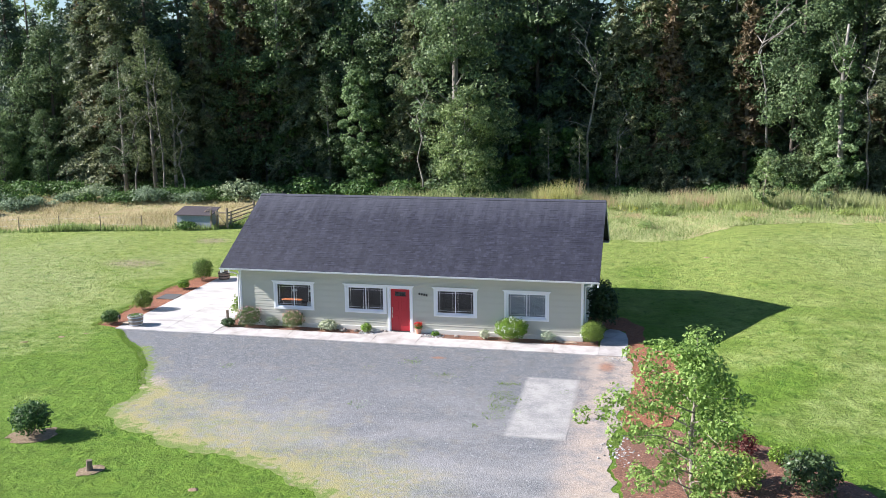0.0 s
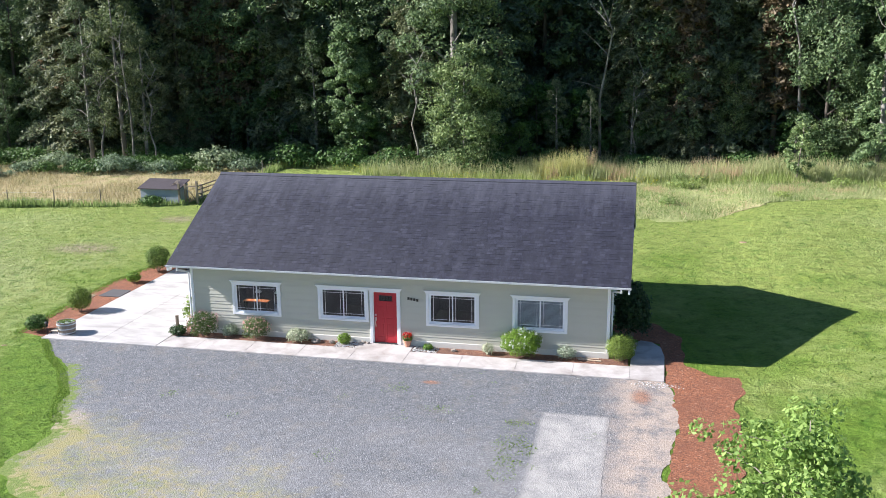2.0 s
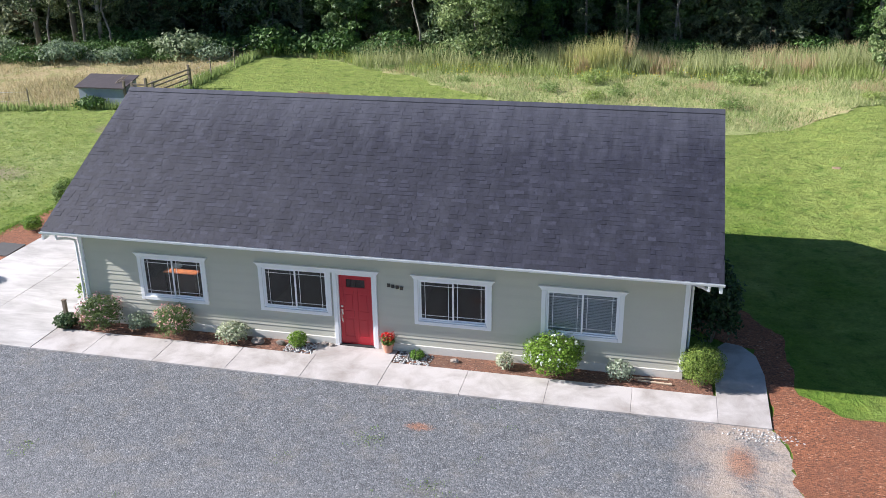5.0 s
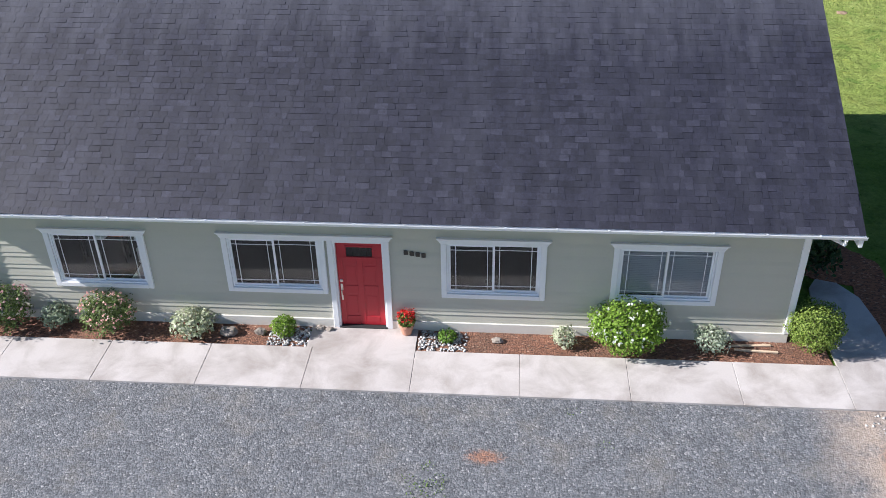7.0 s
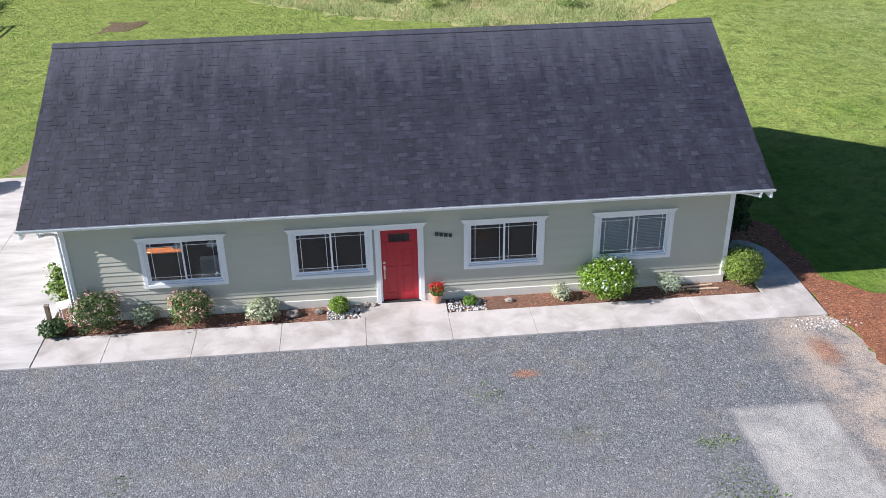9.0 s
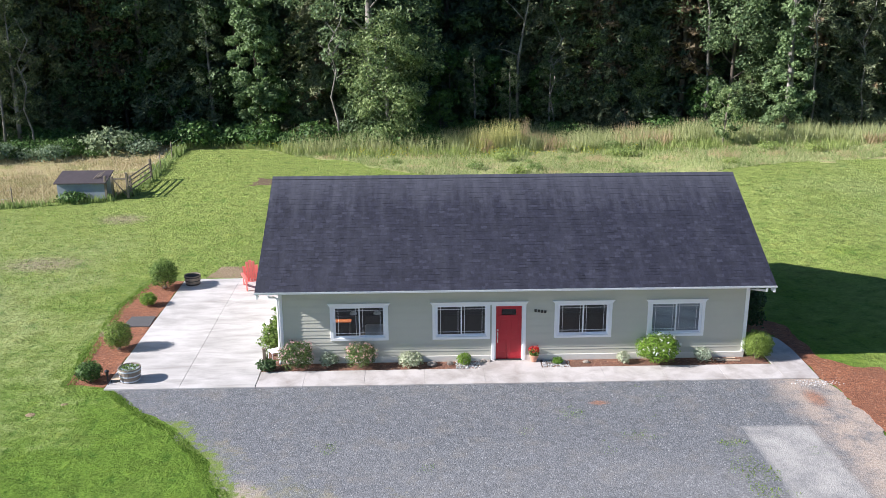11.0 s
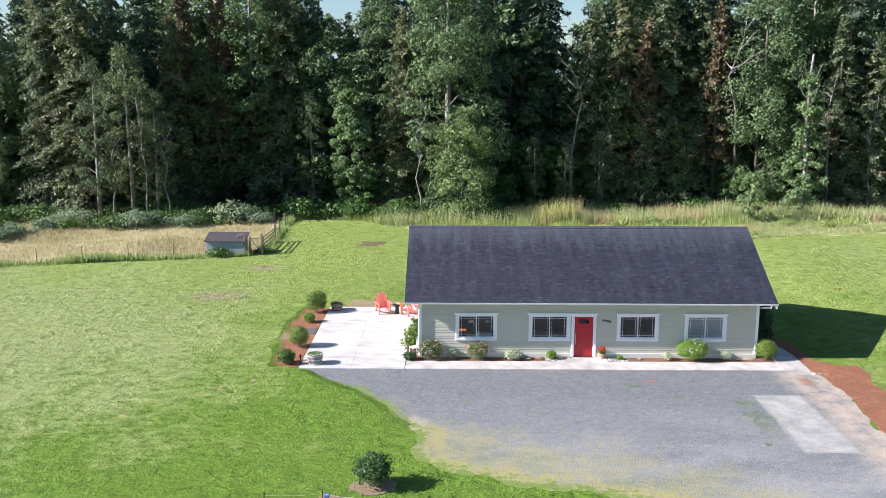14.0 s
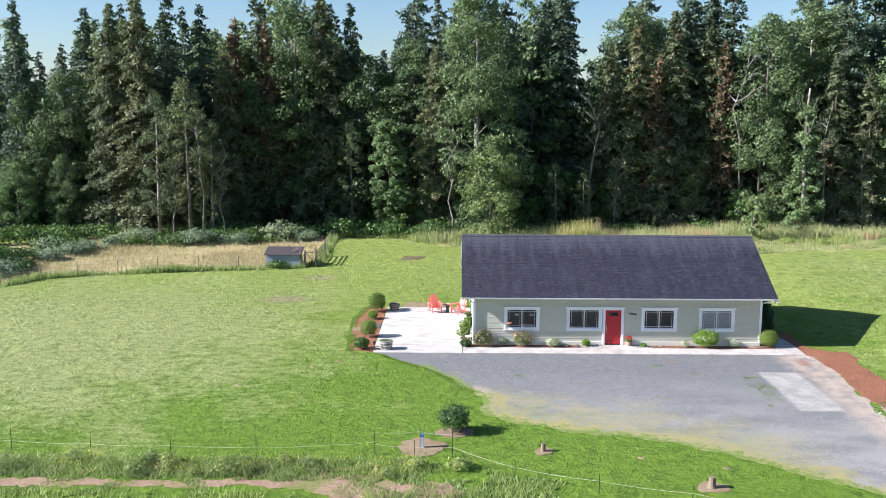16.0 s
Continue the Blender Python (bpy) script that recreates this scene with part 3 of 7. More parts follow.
def line_gap(line, x, y):
    """How far a point lies from a line of points."""
    best = 1e9
    for (x0, y0), (x1, y1) in zip(line, line[1:]):
        u = min(1, max(0, ((x - x0) * (x1 - x0) + (y - y0) * (y1 - y0)) / ((x1 - x0) ** 2 + (y1 - y0) ** 2)))
        best = min(best, math.hypot(x - x0 - u * (x1 - x0), y - y0 - u * (y1 - y0)))
    return best


def sheet(name, poly, lift, material, label, category, ragged=0.0, step=0.5, parent=None, kind="structure", mesh_size=2.2, rim_line=None):
    """A patch of another cover, draped just above the ground, with a skirt below its edge; rim: how far each corner lies from a line."""
    bm = bmesh.new()
    ring = [bm.verts.new((x, y, 0)) for x, y in dense(poly, step, ragged, len(name))]
    edges = [bm.edges.new((ring[i], ring[(i + 1) % len(ring)])) for i in range(len(ring))]
    bmesh.ops.triangle_fill(bm, use_beauty=True, use_dissolve=False, edges=edges)
    for _ in range(5):
        long = [e for e in bm.edges if len(e.link_faces) == 2 and e.calc_length() > mesh_size]
        if not long:
            break
        bmesh.ops.subdivide_edges(bm, edges=long, cuts=1)
        bmesh.ops.triangulate(bm, faces=bm.faces[:])
    for p in bm.verts:
        p.co.z = height(p.co.x, p.co.y) + lift
    low = {}
    rim = [(e.verts[0], e.verts[1]) for e in bm.edges if len(e.link_faces) == 1]
    for a, b in rim:
        for p in (a, b):
            if p not in low:
                low[p] = bm.verts.new((p.co.x, p.co.y, p.co.z - 0.25))
    for a, b in rim:
        bm.faces.new((a, low[a], low[b], b))
    bmesh.ops.recalc_face_normals(bm, faces=bm.faces[:])
    ob = part(name, MB().bm(bm), material, parent)
    if rim_line:
        rim = ob.data.attributes.new("rim", "FLOAT", "POINT")
        rim.data.foreach_set("value", [line_gap(rim_line, v.co.x, v.co.y) for v in ob.data.vertices])
    return tagged(ob, label, category, kind=kind)


steps = [-4000, -2000, -1000, -500, -300, -200, -150, -120, -100, -90, -80, -72]
xs = steps + [float(v) for v in np.arange(-66, 60, 1.5)] + [-v for v in reversed(steps)]
g = MB()
for y in xs:
    for x in xs:
        g.v.append((x, y, height(x, y)))
n = len(xs)
for j in range(n - 1):
    for i in range(n - 1):
        a = j * n + i
        g.f.append((a, a + 1, a + n + 1, a + n))
tagged(part("ground", g, M_LAWN, smooth=True), "bright green mown lawn with dry patches round the house", "lawn", kind="structure")

GRAVEL = [(-14.2, -1.6), (-12.4, -3.7), (-11.2, -4.8), (-10.1, -6.3), (-9.3, -7.9), (-8.2, -9.6), (-8.6, -11.6), (-7.4, -13.0), (-4.5, -14.3),
          (-1.6, -15.0), (1.2, -16.6), (4.0, -19.0), (6.2, -21.0), (8.5, -27), (9.5, -40), (10, -70), (16, -70), (15.5, -40), (13.5, -24), (10.6, -17.5),
          (9.7, -13.0), (9.9, -8.6), (10.45, -5.5), (10.3, -2.2), (9.9, -1.6)]
OPEN_EDGE = GRAVEL[2:18]
sheet("driveway", GRAVEL, 0.012, M_GRAVEL, "blue-grey crushed gravel driveway with mossy worn edges", "driveway", 0.3, 0.16, mesh_size=0.7, rim_line=OPEN_EDGE)
PAD = [(6.2, -11.45), (8.3, -11.4), (8.34, -5.2), (6.22, -5.2)]
sheet("parking_pad", PAD, 0.018, M_GRAVEL, "pale worn concrete parking pad strewn with gravel", "concrete pad", 0.05, 0.25, rim_line=OPEN_EDGE)
SIDE_MULCH = [(8.1, 3.0), (8.15, 4.6), (9.7, 4.5), (10.7, 3.0), (10.85, -0.1), (11.6, -0.95), (12.6, -1.15), (12.7, -2.4), (12.3, -3.2), (12.25, -6.8), (11.8, -9.5), (10.3, -10.2), (10.05, -8.6), (10.45, -5.6),
              (10.35, -2.6), (10.1, -1.95), (10.05, 0.5), (9.9, 2.2), (9.1, 2.35)]
sheet("mulch_bed", SIDE_MULCH, 0.02, M_MULCH, "rust-red bark mulch bed beside the house and drive", "mulch bed", 0.17, 0.13)
TREE_BED = [(10.3, -10.3), (11.9, -9.8), (13.2, -10.4), (14.8, -10.6), (16.3, -12.2), (17.4, -13.8), (17.8, -16.5), (15.5, -19.5), (12.5, -20.5), (10.9, -18.0), (9.9, -13.4)]
sheet("mulch_bed", TREE_BED, 0.026, M_OLDSHADEMULCH, "red-brown bark mulch bed round the young maple", "mulch bed", 0.17, 0.15)
PATIO_BED = [(-14.3, -1.7), (-14.27, 9.5), (-15.7, 9.6), (-16.1, 6.0), (-15.9, 2.5), (-15.6, -1.4)]
sheet("mulch_bed", PATIO_BED, 0.02, M_MULCH, "red-brown bark mulch bed along the patio", "mulch bed", 0.08, 0.25)
# the two front strips take the darker mulch, which puts their shade into the colour
sheet("mulch_bed", [(-9.15, -0.68), (-1.55, -0.68), (-1.55, 0.05), (-8.5, 0.05), (-8.5, 2.3), (-9.15, 2.3)], 0.03, M_OLDSHADEMULCH, "reddish bark mulch strip below the front windows", "mulch bed", 0.0, 0.25)
sheet("mulch_bed", [(0.67, -0.68), (8.8, -0.68), (8.75, 0.4), (8.1, 0.4), (8.1, 0.05), (0.67, 0.05)], 0.03, M_OLDSHADEMULCH, "reddish bark mulch strip beside the red door", "mulch bed", 0.0, 0.25)
FIELD = [(-75, 8), (-50, 14.5), (-44.4, 17.0), (-42.5, 20.3), (-40.4, 21.5), (-34.3, 23.0), (-27.9, 24.4), (-22.9, 26.4), (-21.9, 31.0), (-22.3, 42.0), (-24, 46), (-33, 47), (-42, 42), (-60, 36), (-75, 30)]
sheet("dry_field", FIELD, 0.03, M_DRYFIELD, "straw-coloured dry grass paddock behind the fence", "field", 0.3, 0.8)
sheet("dirt_strip", [(-60, -22.6), (-45, -21.2), (-26, -20.5), (-20, -20.3), (-15, -20.4), (-12.5, -21.6), (-9.6, -21.2), (-9.0, -20.4), (-10.5, -19.9), (-13.5, -19.1), (-15.5, -19.6), (-26, -19.8), (-45, -20.4), (-60, -21.6)],
      0.015, M_SOIL, "bare pinkish-brown dirt strip in rough grass", "dirt", 0.42, 0.14)
sheet("dirt_patch", [(-14.6, 28.6), (-12.8, 29.0), (-12.6, 30.6), (-14.4, 31.0)], 0.012, M_DARKSOIL, "bare brown hole in the back lawn", "dirt", 0.55, 0.2)
sheet("dirt_patch", [(-13.4, 9.95), (-10.2, 9.95), (-9.9, 11.3), (-13.0, 11.6)], 0.012, M_STRAW, "worn straw-coloured ground behind the patio", "dirt", 0.2, 0.25)


# the walk in front of the house and the patio, poured in slabs
def slab(poly, top, material, parent, name="slab"):
    c = 0.0022
    cx, cy = sum(p[0] for p in poly) / len(poly), sum(p[1] for p in poly) / len(poly)
    mb = MB()
    n = len(poly)
    small = [(x + (cx - x) * c * 2, y + (cy - y) * c * 2) for x, y in poly]
    mb.v += [(x, y, -0.1) for x, y in poly] + [(x, y, top - 0.006) for x, y in poly] + [(x, y, top) for x, y in small]
    for k in range(n):
        j = (k + 1) % n
        mb.f += [(k, j, n + j, n + k), (n + k, n + j, 2 * n + j, 2 * n + k)]
    mb.f.append(tuple(2 * n + k for k in range(n)))
    return part(name, mb, material, parent)


def joint_bed(x0, x1, y0, y1, parent):
    """The lower half of the pour, which closes the joints."""
    part("joint_bed", MB().box(x0, x1, y0, y1, -0.05, 0.04), M_JOINT, parent)


walkway = thing("walkway", (0, 0, 0), "pale concrete front walk poured in jointed slabs", "walkway", kind="structure")
G = 0.004
FRONT, BACK = -1.91, -0.69
joints = [-9.2 + 0.02, -7.6, -5.53, -3.46, -1.4, 0.68, 2.75, 4.82, 6.87, 8.86]
for a, b in zip(joints, joints[1:]):
    if a < -1.0 < b:
        slab([(a + G, FRONT), (b - G, FRONT), (b - G, BACK), (b - G, 0.04), (a - 0.12, 0.04), (a - 0.12, BACK), (a + G, BACK)], 0.05, M_WALK, walkway)
    else:
        slab([(a + G, FRONT), (b - G, FRONT), (b - G, BACK), (a + G, BACK)], 0.05, M_WALK, walkway)
slab([(8.86 + G, FRONT), (10.04, FRONT), (10.08, 0.6), (9.95, 1.6), (9.62, 2.12), (9.2, 2.25), (8.98, 1.9), (8.86 + G, 1.0), (8.86 + G, BACK)], 0.05, M_WALK, walkway)
joint_bed(-9.17, 10.0, FRONT + 0.03, BACK - 0.03, walkway)
patio = thing("patio", (0, 0, 0), "broad pale concrete patio with trowel marks and joints", "patio", kind="structure")
px, py = [-14.25, -11.75, -9.2], [-1.91, 1.0, 3.9, 6.8, 9.7]
for a, b in zip(px, px[1:]):
    for c, d in zip(py, py[1:]):
        slab([(a + G, c + G), (b - G, c + G), (b - G, d - G), (a + G, d - G)], 0.05, M_PATIO, patio)
joint_bed(-14.2, -9.25, -1.87, 9.65, patio)
slab([(-9.2 + G, 2.3), (-8.58, 2.3), (-8.58, 9.7), (-9.2 + G, 9.7)], 0.05, M_PATIO, patio)

# ---- the house ----
house = thing("house", (0, 0, 0), "single-storey sage-green house with a dark shingle roof and red door", "house")
WX0, WX1, WY0, WY1, WTOP = -8.53, 8.06, 0.0, 9.5, 2.865
EAVE_Y, EAVE_Z, RIDGE_Y, RIDGE_Z, RX0, RX1 = -0.565, 2.955, 4.77, 5.80, -9.25, 8.78
SLOPE = (RIDGE_Z - EAVE_Z) / (RIDGE_Y - EAVE_Y)
WINS = [-5.75, -2.145, 2.19, 5.51]
HALF, Z0, Z1 = 0.915, 0.985, 2.165
OPEN = [(c - HALF, c + HALF, Z0, Z1) for c in WINS] + [(-0.955, 0.045, 0.0, 2.13)]


def rects(a0, a1, z0, z1, holes):
    """The wall's face round its openings, in rectangles."""
    zs = sorted({z0, z1, *[min(max(z, z0), z1) for h in holes for z in h[2:]]})
    out = []
    for lo, hi in zip(zs, zs[1:]):
        cuts, a = sorted(h[:2] for h in holes if h[2] < hi - 1e-6 and h[3] > lo + 1e-6), a0
        for c0, c1 in cuts:
            if c0 > a:
                out.append((a, c0, lo, hi))
            a = max(a, c1)
        if a < a1:
            out.append((a, a1, lo, hi))
    return out


wall_mb = MB()
for a, b, lo, hi in rects(WX0, WX1, 0.0, WTOP, OPEN):
    wall_mb.box(a, b, 0.035, 0.16, lo, hi)
wall_front = part("wall", wall_mb, M_DIMROOM, house)
wall_back = part("wall", MB().box(WX0, WX1, WY1 - 0.16, WY1 - 0.035, 0, WTOP), M_DIMROOM, house)


def gable(x0, x1):
    mb = MB()
    pts = [(WY0 + 0.16, 0), (WY1 - 0.16, 0), (WY1 - 0.16, WTOP), (RIDGE_Y, RIDGE_Z - 0.22), (WY0 + 0.16, WTOP)]
    n = len(pts)
    mb.v = [(x0, y, z) for y, z in pts] + [(x1, y, z) for y, z in pts]
    mb.f = [tuple(reversed(range(n))), tuple(range(n, 2 * n))] + [(k, (k + 1) % n, n + (k + 1) % n, n + k) for k in range(n)]
    return mb


# an added opening, never in view, sized to throw sun on the side table
UNSEEN_WIN = (1.45, 2.55, 1.5, 2.3)
west = MB()
for a, b, lo, hi in rects(WY0 + 0.16, WY1 - 0.16, 0.0, WTOP, [UNSEEN_WIN]):
    west.box(WX0 + 0.035, WX0 + 0.16, a, b, lo, hi)
west.add([(x, y, z) for x in (WX0 + 0.035, WX0 + 0.16) for y, z in ((WY0 + 0.16, WTOP), (WY1 - 0.16, WTOP), (RIDGE_Y, RIDGE_Z - 0.22))], [(0, 2, 1), (3, 4, 5), (0, 1, 4, 3), (1, 2, 5, 4), (2, 0, 3, 5)])
wall_left = part("wall", west, M_DIMROOM, house)
wall_right = part("wall", gable(WX1 - 0.16, WX1 - 0.035), M_DIMROOM, house)

# siding: panels of two laps, a wide one and a narrow one
LAPS = [(0.0, 0.185), (0.185, 0.283)]


def siding(wall, to_world, a_range, z_from, z_to, holes):
    z = z_from
    while z < z_to - 0.02:
        pieces = {}
        for l0, l1 in LAPS:
            lo, hi = z + l0, min(z + l1, z_to)
            if hi <= lo:
                continue
            a0, a1 = a_range((lo + hi) / 2)
            if a1 - a0 < 0.05:
                continue
            for p0, p1, q0, q1 in rects(a0, a1, lo, hi, holes):
                d0 = 0.02 - 0.016 * (q0 - lo) / (l1 - l0)
                d1 = 0.02 - 0.016 * (q1 - lo) / (l1 - l0)
                v = [to_world(p0, d0, q0), to_world(p1, d0, q0), to_world(p1, d1, q1), to_world(p0, d1, q1), to_world(p0, -0.03, q0), to_world(p1, -0.03, q0), to_world(p1, -0.03, q1), to_world(p0, -0.03, q1)]
                key = (round(p0, 3), round(p1, 3)) if holes else 0
                pieces.setdefault(key, MB()).add(v, [(0, 1, 2, 3), (4, 5, 1, 0), (3, 2, 6, 7), (0, 3, 7, 4), (1, 5, 6, 2)])
        for mb in pieces.values():
            part("siding_board", mb, M_SIDING, wall)
        z += 0.283


under = lambda y: EAVE_Z - 0.17 + SLOPE * (min(y, 2 * RIDGE_Y - y) - EAVE_Y)  # noqa: E731
siding(wall_front, lambda a, d, z: (a, 0.035 - d, z), lambda z: (WX0, WX1), 0.25, WTOP, OPEN)
side_range = lambda z: (0.02, WY1) if z < under(0) else ((z - EAVE_Z + 0.17) / SLOPE + EAVE_Y, 2 * RIDGE_Y - ((z - EAVE_Z + 0.17) / SLOPE + EAVE_Y))  # noqa: E731
siding(wall_left, lambda a, d, z: (WX0 + 0.035 - d, a, z), side_range, 0.25, 5.55, [UNSEEN_WIN])
siding(wall_right, lambda a, d, z: (WX1 - 0.035 + d, a, z), side_range, 0.25, 5.55, [])
siding(wall_back, lambda a, d, z: (a, WY1 - 0.035 + d, z), lambda z: (WX0, WX1), 0.25, WTOP, [])
skirt = MB()
for a, b in ((WX0 - 0.005, -1.02), (0.11, WX1 + 0.005)):
    skirt.box(a, b, -0.012, 0.05, 0, 0.25, 0.008)
skirt.box(WX0 - 0.005, WX0 + 0.06, 0.05, WY1, 0, 0.25).box(WX1 - 0.06, WX1 + 0.005, 0.05, WY1, 0, 0.25).box(WX0, WX1, WY1 - 0.06, WY1 + 0.012, 0, 0.25)
part("foundation_board", skirt, M_SKIRT, house, "off-white painted skirting along the base")
for x0, x1, y0, y1 in ((WX0 - 0.02, WX0 + 0.1, -0.02, 0.03), (WX1 - 0.1, WX1 + 0.02, -0.02, 0.03), (WX0 - 0.02, WX0 + 0.1, WY1 - 0.03, WY1 + 0.02), (WX1 - 0.1, WX1 + 0.02, WY1 - 0.03, WY1 + 0.02)):
    part("corner_board", MB().box(x0, x1, y0, y1, 0.25, WTOP + 0.02, 0.006), M_TRIM, house, "white corner trim")
part("soffit", MB().box(RX0 + 0.03, RX1 - 0.03, EAVE_Y + 0.03, 0.02, WTOP - 0.02, WTOP), M_SIDING, house)
part("soffit", MB().box(RX0 + 0.03, RX1 - 0.03, WY1 - 0.02, 2 * RIDGE_Y - EAVE_Y - 0.03, WTOP - 0.02, WTOP), M_SIDING, house)

# windows: casing, vinyl slider with a prairie grid
def window(cx, blind=False):
    w = thing("window", (cx, 0, 0), "", "")
    w.parent = house
    x0, x1 = -HALF, HALF
    for a, b in ((x0 - 0.11, x0), (x1, x1 + 0.11)):
        part("casing_side", MB().box(a, b, -0.025, 0.05, Z0 - 0.1, Z1, 0.006), M_TRIM, w)
    part("sill", MB().box(x0, x1, -0.03, 0.05, Z0 - 0.1, Z0, 0.006), M_TRIM, w)
    if cx != WINS[1]:
        part("casing_head", crown(x0 - 0.11, x1 + 0.11), M_TRIM, w)
    f = MB()
    f.box(x0, x0 + 0.035, 0.0, 0.09, Z0, Z1, 0.006).box(x1 - 0.035, x1, 0.0, 0.09, Z0, Z1, 0.006)
    f.box(x0 + 0.035, x1 - 0.035, 0.0, 0.09, Z0, Z0 + 0.04, 0.006).box(x0 + 0.035, x1 - 0.035, 0.0, 0.09, Z1 - 0.03, Z1, 0.006)
    part("window_frame", f, M_VINYL, w)
    for a, b, y in ((x0 + 0.035, 0.025, 0.02), (-0.025, x1 - 0.035, 0.05)):
        s = 0.042
        sash = MB()
        sash.box(a, a + s, y, y + 0.028, Z0 + 0.04, Z1 - 0.03, 0.004).box(b - s, b, y, y + 0.028, Z0 + 0.04, Z1 - 0.03, 0.004)
        sash.box(a + s, b - s, y, y + 0.028, Z0 + 0.04, Z0 + 0.04 + s, 0.004).box(a + s, b - s, y, y + 0.028, Z1 - 0.03 - s, Z1 - 0.03, 0.004)
        part("sash", sash, M_VINYL, w)
        pane = part("pane", MB().box(a + s, b - s, y + 0.012, y + 0.016, Z0 + 0.04 + s, Z1 - 0.03 - s), M_GLASS, w)
        pane.visible_shadow = False
        for x in (a + s + 0.1, b - s - 0.1):
            part("grid_bar", MB().box(x - 0.006, x + 0.006, y + 0.004, y + 0.01, Z0 + 0.04 + s, Z1 - 0.03 - s), M_VINYL, w)
        for z in (Z0 + 0.04 + s + 0.09, Z1 - 0.03 - s - 0.09):
            part("grid_bar", MB().box(a + s, b - s, y + 0.0045, y + 0.0095, z - 0.006, z + 0.006), M_VINYL, w)
    if blind:
        sl = MB()
        k = Z0 + 0.06
        while k < Z1 - 0.06:
            sl.add([(x0 + 0.045, 0.105, k), (x1 - 0.045, 0.105, k), (x1 - 0.045, 0.118, k + 0.03), (x0 + 0.045, 0.118, k + 0.03),
                    (x0 + 0.045, 0.104, k + 0.0015), (x1 - 0.045, 0.104, k + 0.0015), (x1 - 0.045, 0.117, k + 0.0315), (x0 + 0.045, 0.117, k + 0.0315)],
                   [(3, 2, 1, 0), (4, 5, 6, 7), (0, 1, 5, 4), (2, 3, 7, 6), (1, 2, 6, 5), (3, 0, 4, 7)])
            k += 0.042
        part("blind", sl, M_BLIND, w, "closed white slatted blind")
    return w


def crown(a, b):
    """A head board that flares outwards to its top."""
    v = []
    for x, s in ((a, -1), (b, 1)):
        v += [(x, 0.05, Z1 + 0.002), (x, -0.03, Z1 + 0.002), (x + s * 0.05, -0.036, Z1 + 0.085), (x + s * 0.085, -0.05, Z1 + 0.105), (x + s * 0.085, -0.05, Z1 + 0.125), (x + s * 0.085, 0.05, Z1 + 0.125)]
    return MB().add(v, [(0, 1, 2, 3, 4, 5), (11, 10, 9, 8, 7, 6), (0, 6, 7, 1), (1, 7, 8, 2), (2, 8, 9, 3), (3, 9, 10, 4), (4, 10, 11, 5), (5, 11, 6, 0)])


for i, cx in enumerate(WINS):
    window(cx, i == 3)
# the unseen end window over the patio, added to let sun onto the side table
ew = thing("window", (0, 0, 0), "", "")
ew.parent = house
frame_mb = MB()
y0, y1, z0, z1 = UNSEEN_WIN
for a, b, lo, hi in ((y0 - 0.1, y0 + 0.04, z0 - 0.1, z1 + 0.1), (y1 - 0.04, y1 + 0.1, z0 - 0.1, z1 + 0.1), (y0 + 0.04, y1 - 0.04, z0 - 0.1, z0 + 0.04), (y0 + 0.04, y1 - 0.04, z1 - 0.04, z1 + 0.1)):
    frame_mb.box(WX0 - 0.03, WX0 + 0.05, a, b, lo, hi, 0.005)
part("window_frame", frame_mb, M_VINYL, ew)
for a, b in ((y0 + 0.04, y1 - 0.04),):
    pane = part("pane", MB().box(WX0 + 0.0, WX0 + 0.004, a, b, z0 + 0.04, z1 - 0.04), M_GLASS, ew)
    pane.visible_shadow = False
# one head over the second window and the door
part("casing_head", crown(WINS[1] - HALF - 0.11, 0.155), M_TRIM, house)

# the door
door = thing("door", (-0.91, 0.05, 0.08), "closed red panelled front door with a small top light", "")
door.parent = house
D_W, D_H = 0.91, 2.03
leaf = MB().box(0, D_W, 0.02, 0.06, 0, 1.66).box(0, 0.17, 0.02, 0.06, 1.66, 1.93).box(D_W - 0.17, D_W, 0.02, 0.06, 1.66, 1.93).box(0, D_W, 0.02, 0.06, 1.93, D_H)
part("door_leaf", leaf, M_RED, door, "red painted leaf")
for x in (0.0, 0.395, 0.80):
    part("stile", MB().box(x, x + 0.115, 0.008, 0.0195, 0, 1.66, 0.004), M_RED, door)
for z, hgt in ((0, 0.22), (0.78, 0.2), (1.5, 0.16)):
    for x0, x1 in ((0.117, 0.393), (0.512, 0.798)):
        part("rail", MB().box(x0, x1, 0.0085, 0.0195, z, z + hgt, 0.004), M_RED, door)
for x0, x1 in ((0.16, 0.355), (0.555, 0.755)):
    for z0, z1 in ((0.27, 0.73), (1.03, 1.45)):
        part("raised_panel", MB().box(x0, x1, 0.012, 0.0195, z0, z1, 0.006), M_RED, door)
light = MB().box(0.17, D_W - 0.17, 0.004, 0.03, 1.64, 1.67, 0.004).box(0.17, D_W - 0.17, 0.004, 0.03, 1.9, 1.93, 0.004).box(0.17, 0.195, 0.004, 0.03, 1.67, 1.9, 0.004).box(D_W - 0.195, D_W - 0.17, 0.004, 0.03, 1.67, 1.9, 0.004)
part("light_frame", light, M_RED, door)
lp = part("door_glass", MB().box(0.195, D_W - 0.195, 0.03, 0.035, 1.67, 1.9), M_GLASS, door, "small glazed top light")
lp.visible_shadow = False
for k in range(1, 4):
    x = 0.195 + k * (D_W - 0.39) / 4
    part("glazing_bar", MB().box(x - 0.006, x + 0.006, 0.022, 0.029, 1.67, 1.9), M_DARKMETAL, door)
bolt = part("deadbolt", MB().lathe([(0.034, 0), (0.034, 0.012), (0.022, 0.02)], 14, (0, 0, 0)), M_STEEL, door, "round nickel deadbolt")
